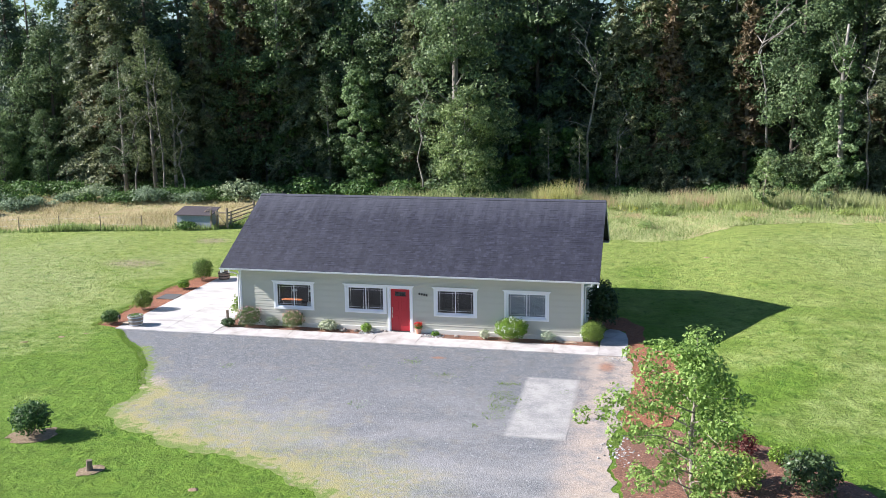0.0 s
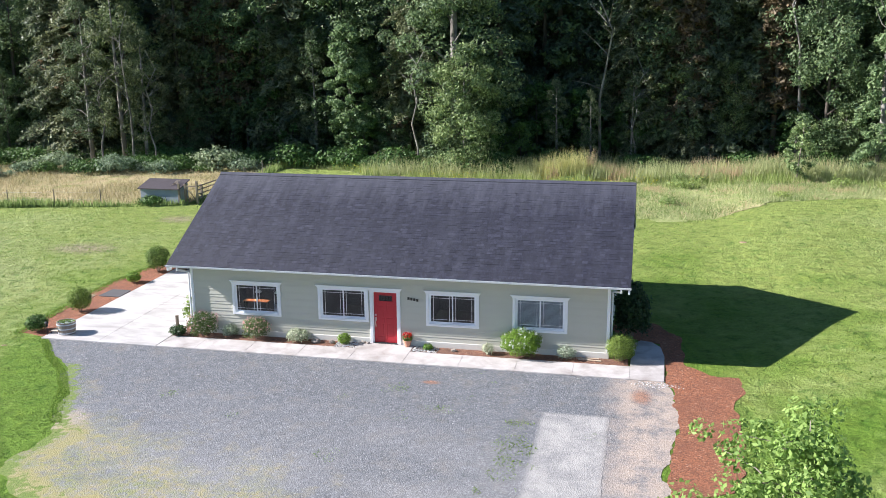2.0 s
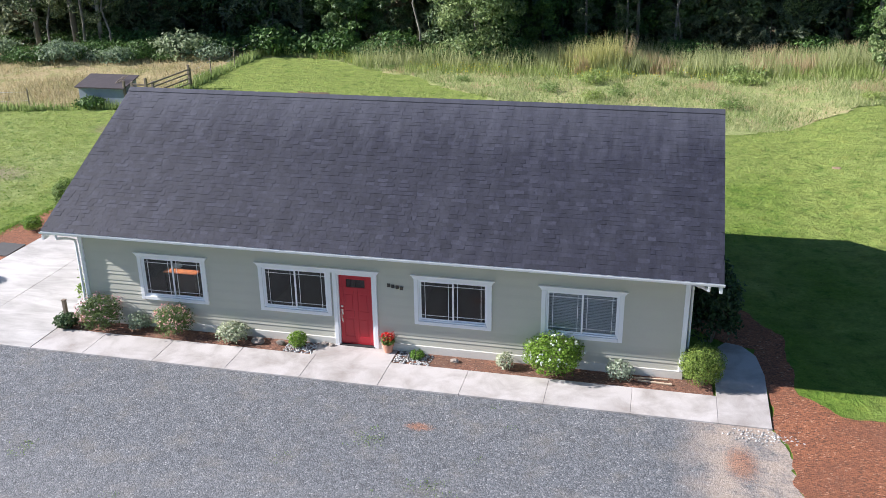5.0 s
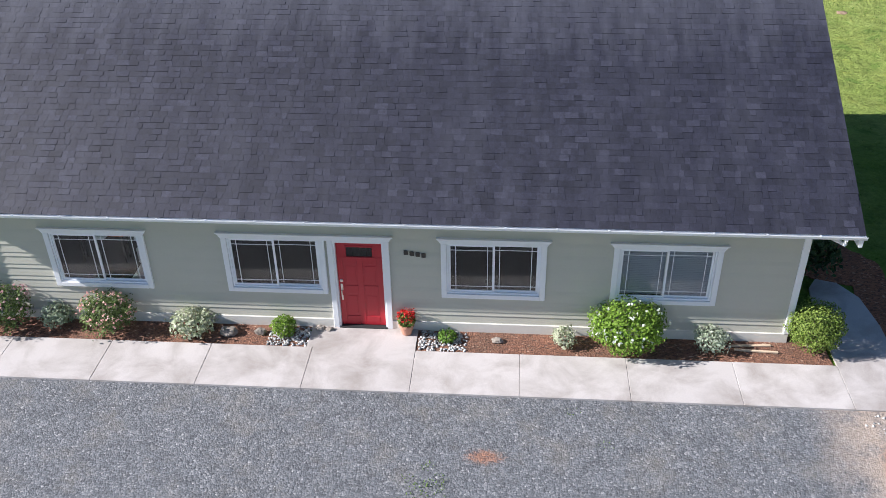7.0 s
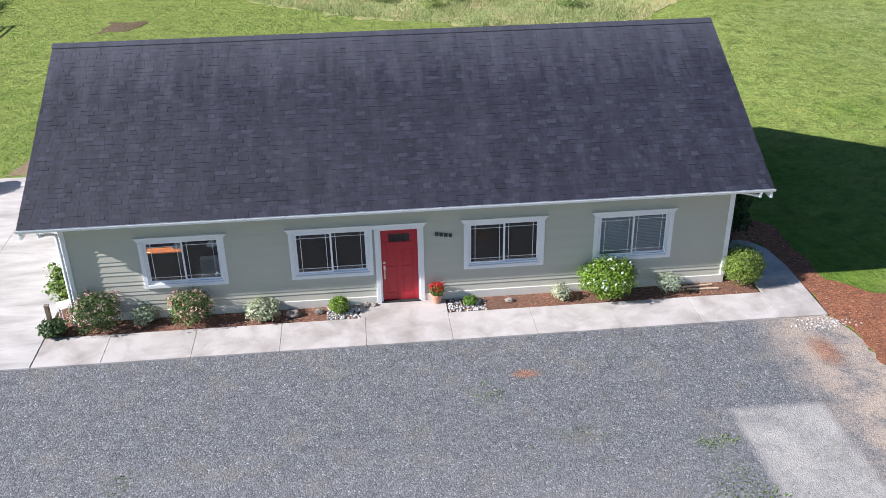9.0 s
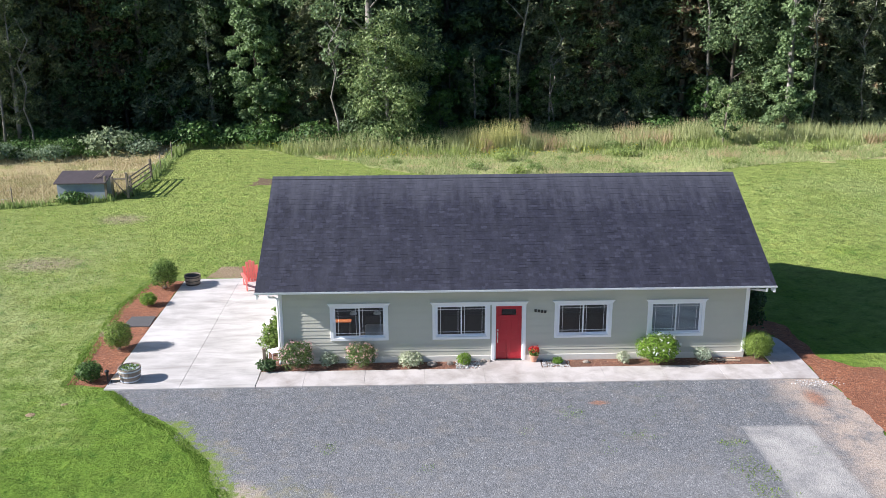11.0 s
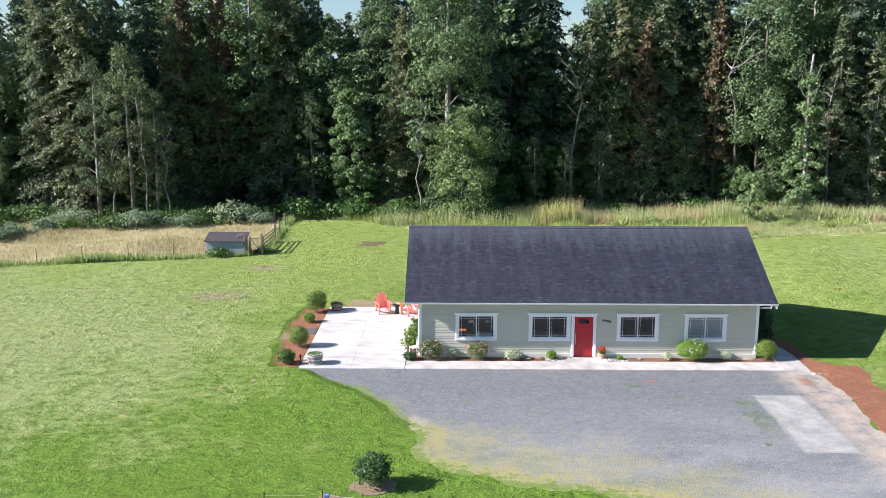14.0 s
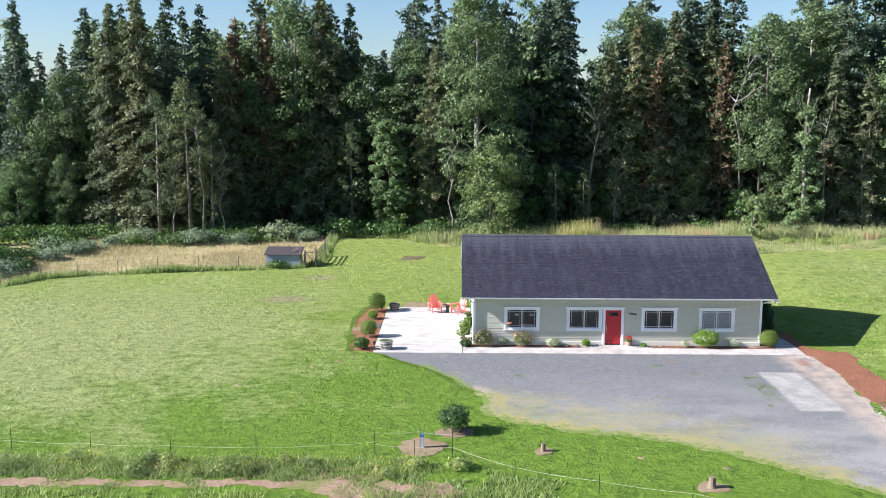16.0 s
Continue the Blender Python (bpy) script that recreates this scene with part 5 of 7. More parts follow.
# the trees along the wood's edge, from the paddock's far corner to the ivy-clad snag
for proto, x, y, size in ((firs[0], -63.5, 46, 0.9), (firs[1], -57.4, 46, 1.13), (low_maple, -61, 42, 0.6), (broads[1], -55.5, 46, 0.93), (broads[0], -52.5, 46.5, 0.86),
                          (cedars[0], -46.4, 46, 1.22), (cedars[0], -43.2, 45.6, 1.28), (firs[0], -41.0, 49, 1.06), (broads[1], -51.5, 43.8, 0.5), (low_maple, -56.5, 42.5, 0.62),
                          (alder, -40.4, 42.4, 0.98), (alder, -37.2, 42.6, 1.08), (alder, -34.8, 42.2, 0.8), (firs[1], -37.6, 50, 1.12), (cedars[1], -40.5, 47.6, 1.05), (broads[1], -38.6, 46.2, 0.9),
                          (cedars[1], -34.6, 48.6, 1.15), (broads[2], -27.6, 52.4, 1.16), (cedars[0], -24.6, 52, 1.34), (firs[1], -21.4, 52.4, 1.14), (alder, -21.0, 48.8, 0.8), (alder, 1.4, 48.4, 0.5), (alder, 4.4, 48.0, 0.44), (alder, 7.8, 48.6, 0.52),
                          (maples[0], -16.4, 46.2, 1.06), (broads[1], -19.5, 52, 1.12), (broads[0], -15.0, 51.6, 1.02), (cedars[1], -11.8, 48.2, 1.16), (big_maple, -7.4, 46.6, 1.08),
                          (low_maple, -6.0, 43.9, 0.86), (cedars[1], 7.4, 53, 1.2), (cedars[0], 10.6, 52.6, 1.16), (cedars[0], 14.6, 52.2, 1.2), (cedars[1], 18.4, 52, 1.3),
                          (cedars[1], 12.6, 50, 0.62), (broads[1], 16.4, 50.4, 0.5), (broads[0], 24.4, 50.4, 1.12), (firs[0], 21.2, 53, 1.15), (broads[1], 23.4, 48.6, 0.85),
                          (cedars[0], 30.8, 47.6, 0.95), (cedars[1], 34.0, 46.8, 1.0), (firs[0], 33.0, 51, 1.16), (broads[0], 38.5, 48, 1.1), (cedars[0], 42, 47, 1.1)):
    plant(proto, x, y + (wood_y(x) if x < -42 else 0.0), size, group=FOREST)
for k, (y, gap, size) in enumerate(ROWS):
    x = -64.0 - 3 * k
    while x < 47:
        r = rng.uniform()
        if k == 0:
            pick = firs if r < 0.42 else cedars if r < 0.62 else broads
        else:
            pick = back_firs if r < 0.55 and k < 3 else back_broads
        s = size * rng.uniform(0.84, 1.08) * lower(x, y + wood_y(x))
        deep = 5.5 if k == 0 and (-1.5 < x < 20 or -30 < x < -17) else 0.0  # two bays in the wood's edge
        plant(pick[int(rng.integers(len(pick)))], x + rng.uniform(-1.2, 1.2), y + deep + wood_y(x) + rng.uniform(-1.4, 1.4), s, group=FOREST)
        x += gap * rng.uniform(0.75, 1.25)
for x in np.arange(-95, -44, 2.6):
    plant(back_broads[0] if rng.uniform() < 0.6 else back_firs[0], float(x), 78 + wood_y(float(x)) + rng.uniform(-2, 2), rng.uniform(0.5, 0.64), group=FOREST)
for x in np.arange(-128, -66, 5.5):
    plant(back_broads[0], float(x), 96 + rng.uniform(-3, 3), rng.uniform(0.5, 0.6), group=FOREST)
x = -64.0
while x < 42:
    if not (-31 < x < -18 or -1 < x < 19):
        plant(saplings[int(rng.integers(2))], x, 46.2 + wood_y(x) + rng.uniform(-0.8, 1.2), rng.uniform(0.45, 0.9), group="understory trees")
    x += rng.uniform(2.8, 4.8)
for x in np.arange(-58, 42, 4.1):
    plant(saplings[int(rng.integers(2))], float(x), 51.6 + wood_y(float(x)) + rng.uniform(-0.8, 0.8), rng.uniform(0.9, 1.35), group="understory trees")
for x in np.arange(-62, 42, 5.0):
    plant(saplings[1], float(x), 61.5 + wood_y(float(x)) + rng.uniform(-0.8, 0.8), rng.uniform(1.5, 2.0), group="understory trees")
rusty = conifer("fir_tree", 19, 2.7, L_RUST, M_BARK, 26, 30, 0.3, 0.26, 40, 0.25, "dying fir with rust-brown needles in the wood")
for x, y, s in ((-30.6, 51.0, 1.18), (-34.2, 51.5, 1.2), (19.6, 50.0, 1.05), (12.6, 51.0, 1.0)):
    plant(rusty, x, y, s, group=FOREST)
discard(big_maple, low_maple, alder, *firs, *cedars, *broads, *maples, *saplings, *back_firs, *back_broads, rusty)


def ivy_snag(x, y, tall, seed):
    """A broken pale trunk wrapped in ivy, thick at the foot."""
    global rng
    rng = np.random.default_rng(seed)
    t = thing("ivy_snag", (x, y, height(x, y)), "broken dead trunk wrapped in bright green ivy", "dead tree")
    pts = [(0.12 * math.sin(k), 0.1 * math.cos(k * 2), tall * k / 7 - (0.3 if k == 0 else 0)) for k in range(8)]
    part("trunk", MB().tube(pts, [0.3 - 0.028 * k for k in range(8)], 9), M_PALEBARK, t, smooth=True)
    lm = MB()
    for k in range(7):
        u, a = rng.uniform(0.4, 0.95), rng.uniform(0, 6.28)
        q = Vector((0, 0, tall * u))
        lm.tube([q, q + Vector((math.cos(a) * 0.7, math.sin(a) * 0.7, 0.6)), q + Vector((math.cos(a) * 1.3, math.sin(a) * 1.3, 1.8))], [0.06, 0.04, 0.012], 5, False)
    part("limbs", lm, M_PALEBARK, t, smooth=True)
    cs, rs = [], []
    for k in range(95):
        u = rng.uniform(0, 1) ** 1.3 * 0.86
        r = (1.9 * (1 - u) ** 1.3 + 0.45) * rng.uniform(0.3, 1.0)
        a = rng.uniform(0, 6.28)
        cs.append((math.cos(a) * r, math.sin(a) * r, tall * u + 0.3))
        rs.append(rng.uniform(0.35, 0.75))
    part("ivy", faces_mesh("ivy", clumps(cs, rs, 95, 0.19), L_BRIGHT), None, t)


ivy_snag(26.8, 44.6, 15.2, 45)
snags = [bare_tree(15, 41, M_PALEBARK, "pale bare trunk with crooked dead limbs"), bare_tree(12, 43, M_PALEBARK, "pale bare trunk with crooked dead limbs")]
for x, y, s, i in ((-38.6, 41.2, 0.98, 1), (-35.6, 41.2, 1.12, 1), (-33.4, 41.4, 0.85, 1), (-9.9, 43.4, 1.0, 1), (5.1, 49.0, 1.15, 0), (8.2, 48.4, 0.8, 1), (21.2, 48.0, 1.3, 0), (29.4, 45.6, 1.15, 1), (33.4, 45.2, 0.95, 1)):
    plant(snags[i], x, y, s, group="bare trunks at the wood's edge")
discard(*snags)

# brambles and saplings along the wood's edge
brambles = [shrub("bramble_bush", 1.9, 2.0, L_UNDER, 51, 0.19, 1000, "green bramble thicket at the foot of the wood", rough=0.5),
            shrub("bramble_bush", 2.3, 1.6, L_UNDER, 52, 0.19, 1050, "green bramble thicket at the foot of the wood", rough=0.6),
            shrub("willow_bush", 2.2, 1.9, L_GREYGREEN, 53, 0.21, 1100, "grey-green leafy bush along the paddock", rough=0.6)]
rng = np.random.default_rng(78)
x = -62.0
while x < 44:
    b = brambles[int(rng.integers(2))]
    open_side = x > -2
    plant(b, x, 43.8 + edge_y(x) + rng.uniform(-0.8, 0.8) + (1.6 if open_side else 0), rng.uniform(0.35, 0.8) if open_side else rng.uniform(0.6, 1.15), group="undergrowth")
    x += rng.uniform(2.6, 5.5) if open_side else rng.uniform(1.4, 2.6)
for x, y, s in ((-2.5, 42.2, 0.6), (-13.6, 42.6, 0.6)):
    plant(brambles[0], x, y, s, group="undergrowth")
for x, y, s in ((1.2, 46.4, 0.8), (8.2, 46.6, 0.7)):
    plant(brambles[0], x, y, s, group="undergrowth")
HEDGE = [(-52, 11.0), (-46.5, 19.0), (-46.3, 24.5), (-44.6, 33.0), (-39.6, 36.6), (-32.2, 38.0), (-24.4, 40.8)]
for (x0, y0), (x1, y1) in zip(HEDGE, HEDGE[1:]):
    n = int(math.hypot(x1 - x0, y1 - y0) / 1.7)
    for k in range(n):
        for row in range(2):
            q = (k + rng.uniform(0, 1)) / n
            x, y = x0 + (x1 - x0) * q - (0.4 + 2.1 * row) * 0.72 + rng.uniform(-0.5, 0.5), y0 + (y1 - y0) * q + (0.4 + 2.1 * row) * 0.55 + rng.uniform(-0.5, 0.5)
            plant(brambles[2 if rng.uniform() < 0.6 else int(rng.integers(2))], x, y, rng.uniform(0.3, 1.0) * (0.75 + 0.5 * noise.noise(Vector((x * 0.21, y * 0.21, 5)))) + 0.2 * row, group="undergrowth")
discard(*brambles)


# ---- grasses: fields of loose blades ----
def blades(name, where_ok, box, n, tall, wide, material, seed, label, category, clump=1.0, lean=0.25, fade=0.0):
    """Grass blades as thin leaning triangles, thicker in patches."""
    r = np.random.default_rng(seed)
    x0, x1, y0, y1 = box
    out = []
    while len(out) < n:
        x, y = r.uniform(x0, x1), r.uniform(y0, y1)
        if fade and r.uniform() > min(x - x0, x1 - x, y - y0, y1 - y) / fade:
            continue
        if not where_ok(x, y):
            continue
        q = noise.noise(Vector((x * 0.45 * clump, y * 0.45 * clump, seed)))
        if r.uniform(-0.55, 0.75) > q + 0.35:
            continue
        hgt = r.uniform(*tall) * (1 + 0.5 * q)
        a, b = r.uniform(0, math.pi), r.uniform(0, 2 * math.pi)
        w = wide * r.uniform(0.6, 1.3)
        z = height(x, y)
        dx, dy = math.cos(a) * w / 2, math.sin(a) * w / 2
        out.append(((x - dx, y - dy, z - 0.01), (x + dx, y + dy, z - 0.01), (x + lean * hgt * math.cos(b), y + lean * hgt * math.sin(b), z + hgt)))
    return tagged(new(name, faces_mesh(name, np.array(out), material)), label, category, kind="stuff")


MEADOW = [(-23, 42.2), (-19.4, 42.4), (-15.8, 41.6), (-12.8, 39.2), (-9.0, 37.5), (-6, 34.0), (-2, 31.0), (4, 28.0), (8.5, 25.4), (12.9, 25.8), (17.3, 30.6), (21.7, 32.4), (28.7, 33.6), (34, 35.4), (60, 39), (60, 47), (-23, 45)]
mown = lambda x, y: not inside(MEADOW, x, y) and not inside(FIELD, x, y) and not inside(GRAVEL, x, y)  # noqa: E731
sheet("meadow", MEADOW, 0.02, M_MEADOW, "rough pale-green meadow behind the house", "meadow", 1.0, 0.4)
blades("meadow_grass", lambda x, y: inside(MEADOW, x, y), (-23, 44, 25, 46.5), 50000, (0.1, 0.34), 0.036, L_MEADOW, 61, "tall pale seeding grass in the meadow behind the house", "tall grass", 0.8, 0.55)
blades("meadow_grass", lambda x, y: inside(MEADOW, x, y), (-23, 44, 25, 46.5), 30000, (0.08, 0.28), 0.05, L_MEADOWGREEN, 60, "short green grass between the seeding grass", "tall grass", 0.5, 0.6)
blades("meadow_grass", lambda x, y: inside(MEADOW, x, y) and y > 38.5 + 3 * noise.noise(Vector((x * 0.2, 0, 4))), (-23, 44, 25, 46.5), 22000, (0.2, 0.75), 0.055, L_MEADOWGREEN, 62, "lush green tall grass along the wood", "tall grass", 0.9)
blades("meadow_grass", lambda x, y: inside(MEADOW, x, y) and y > 40 + 1.5 * noise.noise(Vector((x * 0.3, 0, 2))), (-14, 46, 38.5, 47), 22000, (0.55, 1.55), 0.055, L_MEADOW, 59, "high seeding grass before the brambles", "tall grass", 0.6, 0.3)
meadow_weeds = shrub("meadow_weed", 0.95, 0.8, L_WEED, 54, 0.1, 520, "leafy light-green weed clump in the meadow", rough=0.9, category="weeds")
for k in range(34):
    x = rng.uniform(-18, 36)
    y = rng.uniform(30, 43.5)
    if inside(MEADOW, x, y):
        plant(meadow_weeds, x, y, rng.uniform(0.35, 0.95), group="meadow weeds")
discard(meadow_weeds)
young = broadleaf("young_tree", 4.6, 1.35, L_BRIGHT, M_YOUNGBARK, 55, 0.16, 30, 40, 0.08, "light green young tree in the meadow")
young.location = (20.2, 40.0, height(20.2, 40.0))
blades("reed_clump", lambda x, y: math.hypot((x - 2.6) / 2.4, y - 41.2) < 1, (0, 5.2, 40, 42.4), 1100, (1.1, 2.3), 0.05, L_MEADOW, 63, "tall clump of pale seeding grass", "tall grass", 0.2)


def blossoms(name, where_ok, box, n, tall, size, material, seed, label):
    """Loose small blossoms above the grass."""
    r = np.random.default_rng(seed)
    out = []
    while len(out) < n:
        x, y = r.uniform(*box[:2]), r.uniform(*box[2:])
        if where_ok(x, y) and noise.noise(Vector((x * 0.4, y * 0.4, seed))) > 0.05:
            out.append((x, y, height(x, y) + r.uniform(*tall)))
    out = np.array(out)
    return tagged(new(name, faces_mesh(name, leaves(out, np.tile([0, -0.5, 0.8], (n, 1)), size, 0.4, 1.0), material)), label, "wildflowers", kind="stuff")


blossoms("meadow_flowers", lambda x, y: inside(MEADOW, x, y) and y > 36, (-23, 14, 35, 44.5), 800, (0.25, 0.6), 0.08, F_YELLOW, 64, "yellow wildflowers scattered in the meadow")
blades("paddock_grass", lambda x, y: inside(FIELD, x, y), (-52, -21, 14, 47), 34000, (0.1, 0.42), 0.05, L_STRAW, 65, "dry straw-coloured grass in the paddock", "dry grass", 0.35, 0.5)
FENCE = [(-50, 14.0), (-44.4, 16.4), (-42.9, 19.9), (-40.4, 21.1), (-34.3, 22.6), (-27.9, 23.9), (-23.0, 25.9)]


def near_line(line, x, y, d):
    return line_gap(line, x, y) < d


blades("fence_grass", lambda x, y: near_line(FENCE, x, y, 0.6) or near_line([(-21.9, 27), (-21.9, 31), (-22.3, 43)], x, y, 0.5), (-51, -21, 13, 43), 5200, (0.25, 0.6), 0.08, L_MEADOWGREEN, 66, "uncut green grass along the paddock fence", "tall grass", 0.5)
LAWN_LEFT = lambda x, y: mown(x, y) and not (-16.2 < x < 10.3 and -1.9 < y < 10) and not inside(SIDE_MULCH, x, y) and not inside(TREE_BED, x, y) and not (y < -17.8 and x < -8)  # noqa: E731
blades("lawn_tufts", LAWN_LEFT, (-48, 8, -22, 24), 20000, (0.02, 0.06), 0.07, L_TURF, 67, "short uneven turf of the front lawn", "grass", 2.2, 0.7, 14)
blades("lawn_tufts", LAWN_LEFT, (6, 40, -24, 30), 11000, (0.02, 0.06), 0.07, L_TURF, 68, "short uneven turf of the side lawn", "grass", 2.2, 0.7, 8)
blades("lawn_tufts", LAWN_LEFT, (-44, 16, 4, 44), 16000, (0.02, 0.06), 0.08, L_TURF, 69, "short uneven turf of the back lawn", "grass", 1.6, 0.7, 6)
EDGE = GRAVEL[:13]
blades("edge_grass", lambda x, y: near_line(EDGE, x, y, 0.28) and not inside(GRAVEL, x - 0.3, y + 0.3) and -9.0 < y < -2.0, (-15, 7, -22, -2), 3000, (0.02, 0.075), 0.05, L_TURF, 70, "ragged grass fringe along the gravel", "grass", 1.5, 0.7)
blades("edge_grass", lambda x, y: near_line(PATIO_BED[2:], x, y, 0.25), (-17, -14, -2.5, 10.5), 2500, (0.03, 0.1), 0.05, L_TURF, 71, "ragged grass fringe along the patio bed", "grass", 1.5, 0.7)
blades("gravel_weeds", lambda x, y: inside(GRAVEL, x, y) and math.hypot((x - 5.55) / 0.75, (y + 8.3) / 2.3) < 0.75 + 0.9 * noise.noise(Vector((x * 1.7, y * 1.7, 9))), (-9, 8, -19, -5), 900, (0.02, 0.06), 0.05, L_TURF, 72, "low weeds growing through the gravel", "weeds", 3.0, 0.8)
WEED_SPOTS = [(1.2, -4.2, 0.5), (2.9, -5.6, 0.55), (3.6, -4.6, 0.3), (1.9, -6.4, 0.4), (4.3, -3.0, 0.22), (3.7, -2.2, 0.2), (-0.4, -5.2, 0.3), (5.6, -6.6, 0.5), (-3.4, -7.4, 0.35), (-6.4, -6.2, 0.4), (0.6, -9.4, 0.5), (7.9, -6.9, 0.35)]
blades("gravel_weeds", lambda x, y: any(math.hypot(x - a, y - b) < r * (0.8 + 0.8 * noise.noise(Vector((x * 3, y * 3, 4)))) for a, b, r in WEED_SPOTS), (-7, 8.5, -10, -1.9), 1000, (0.015, 0.06), 0.035, L_TURF, 81, "small green weeds scattered in the gravel", "weeds", 3.0, 0.8)
blades("weed_strip", lambda x, y: -19.7 < y + 0.25 * noise.noise(Vector((x * 0.4, 0, 1))) < -17.7, (-50, -11, -20.2, -17.4), 11000, (0.05, 0.26), 0.045, L_MEADOWGREEN, 73, "rank weeds along the wire fence", "weeds", 0.9, 0.85)
blades("weed_strip", lambda x, y: -19.6 < y + 0.25 * noise.noise(Vector((x * 0.4, 0, 1))) < -17.5, (-50, -11, -20.2, -17.4), 6000, (0.08, 0.3), 0.03, L_MEADOW, 76, "pale seeding weeds along the wire fence", "weeds", 1.6, 0.8)
blades("weed_strip", lambda x, y: noise.noise(Vector((x * 0.8, y * 0.8, 5))) > 0.12, (-50, -9, -21.2, -19.6), 5000, (0.03, 0.14), 0.05, L_MEADOWGREEN, 79, "sparse weeds on the bare dirt strip", "weeds", 1.2, 0.7)
blossoms("weed_flowers", lambda x, y: True, (-50, -11, -19.6, -17.6), 700, (0.2, 0.5), 0.05, F_YELLOW, 74, "yellow wildflowers among the fence weeds")
blades("weed_strip", lambda x, y: noise.noise(Vector((x * 0.3, y * 0.3, 3))) > -0.15, (-50, -8, -26, -20.9), 13000, (0.06, 0.3), 0.05, L_MEADOWGREEN, 75, "rough weedy grass beyond the dirt strip", "weeds", 0.8, 0.5)

blades("weed_strip", lambda x, y: noise.noise(Vector((x * 0.7, y * 0.7, 8))) > -0.05 and y < -17.4 - 0.35 * (x + 12), (-13, -5.5, -21.5, -17.2), 3000, (0.05, 0.24), 0.045, L_MEADOWGREEN, 80, "low weeds round the slack fence", "weeds", 1.0, 0.6)
fence_weeds = shrub("fence_weed", 0.42, 0.5, L_MEADOWGREEN, 56, 0.07, 200, "bushy weed by the wire fence", rough=0.7, category="weeds")
for k in range(60):
    plant(fence_weeds, rng.uniform(-46, -9), -18.6 + rng.uniform(-0.8, 0.7), rng.uniform(0.45, 1.1), group="fence weeds")
for k in range(26):
    plant(fence_weeds, rng.uniform(-46, -10), rng.uniform(-25, -21.2), rng.uniform(0.5, 1.2), group="fence weeds")
discard(fence_weeds)

# ---- garden plants ----
FRONT_BED = "front bed shrubs"
shrubs = [
    ("spirea_shrub", 0.62, 0.98, L_DULL, 81, 0.042, 3200, "round spirea with faded pink flower heads below the window", F_PINK, 190, 0.045, -8.0, -0.28),
    ("sage_shrub", 0.32, 0.5, L_SILVER, 82, 0.05, 700, "small grey-green shrub in the mulch strip", None, 0, 0, -6.85, -0.2),
    ("spirea_shrub", 0.56, 0.88, L_DULL, 83, 0.042, 2800, "round spirea with faded pink flower heads below the window", F_PINK, 170, 0.045, -5.7, -0.28),
    ("variegated_shrub", 0.45, 0.52, L_SILVER, 84, 0.055, 1000, "pale variegated shrub spilling over the mulch", None, 0, 0, -3.95, -0.3),
    ("boxwood_shrub", 0.27, 0.46, L_LIME, 85, 0.04, 900, "small bright lime-green rounded shrub by the door", None, 0, 0, -2.05, -0.3),
    ("boxwood_shrub", 0.2, 0.24, L_LIME, 86, 0.045, 260, "tiny green shrub among river pebbles", None, 0, 0, 1.28, -0.3),
    ("variegated_shrub", 0.25, 0.44, L_SILVER, 87, 0.045, 520, "small pale variegated shrub in the mulch strip", None, 0, 0, 3.62, -0.33),
    ("hydrangea_shrub", 0.76, 1.06, L_LIME, 88, 0.044, 6500, "large bright green hydrangea with white blooms", F_WHITE, 70, 0.06, 4.85, -0.25),
    ("variegated_shrub", 0.36, 0.5, L_SILVER, 89, 0.045, 800, "silvery white-leaved shrub in the mulch strip", None, 0, 0, 6.52, -0.25),
    ("boxwood_shrub", 0.56, 1.06, L_BOX, 90, 0.033, 7500, "dense clipped boxwood globe at the house corner", None, 0, 0, 8.5, -0.12),
    ("rhododendron_shrub", 0.34, 0.42, L_DARKBUSH, 91, 0.07, 600, "low dark-leaved shrub at the walk's corner", None, 0, 0, -9.0, -0.5),
    ("camellia_shrub", 0.72, 2.35, L_DARKBUSH, 92, 0.085, 4200, "tall dark evergreen shrub against the end wall", None, 0, 0, 8.82, 2.3),
    ("boxwood_shrub", 0.62, 1.35, L_BOX, 93, 0.055, 3600, "tall rounded green shrub at the patio bed's end", None, 0, 0, -14.9, 8.5),
    ("boxwood_shrub", 0.36, 0.58, L_LIME, 94, 0.045, 1500, "small yellow-green shrub in the patio bed", None, 0, 0, -15.0, 6.3),
    ("boxwood_shrub", 0.52, 1.12, L_BOX, 95, 0.05, 3400, "rounded green shrub in the patio bed", None, 0, 0, -14.8, 1.6),
    ("boxwood_shrub", 0.45, 0.72, L_UNDER, 96, 0.055, 1900, "leafy green shrub in the patio bed's near end", None, 0, 0, -14.95, -1.15),
    ("lilac_bush", 0.66, 1.2, L_DEEP, 97, 0.07, 2600, "round dark-green bush standing alone in the lawn", None, 0, 0, -9.65, -14.45),
    ("rhododendron_shrub", 0.8, 1.25, L_DARKBUSH, 98, 0.09, 1800, "large dark-leaved rhododendron in the mulch bed", None, 0, 0, 15.6, -13.9),
    ("boxwood_shrub", 0.36, 0.6, L_LIME, 99, 0.05, 800, "small yellow-green shrub in the mulch bed", None, 0, 0, 14.95, -12.0),
    ("barberry_shrub", 0.5, 0.75, L_PURPLE, 100, 0.05, 1100, "wine-red barberry in the mulch bed", None, 0, 0, 13.9, -11.5),
    ("dogwood_shrub", 0.8, 1.0, L_YOUNG, 101, 0.1, 900, "loose light-green shrub in the mulch bed", None, 0, 0, 13.5, -13.9),
]
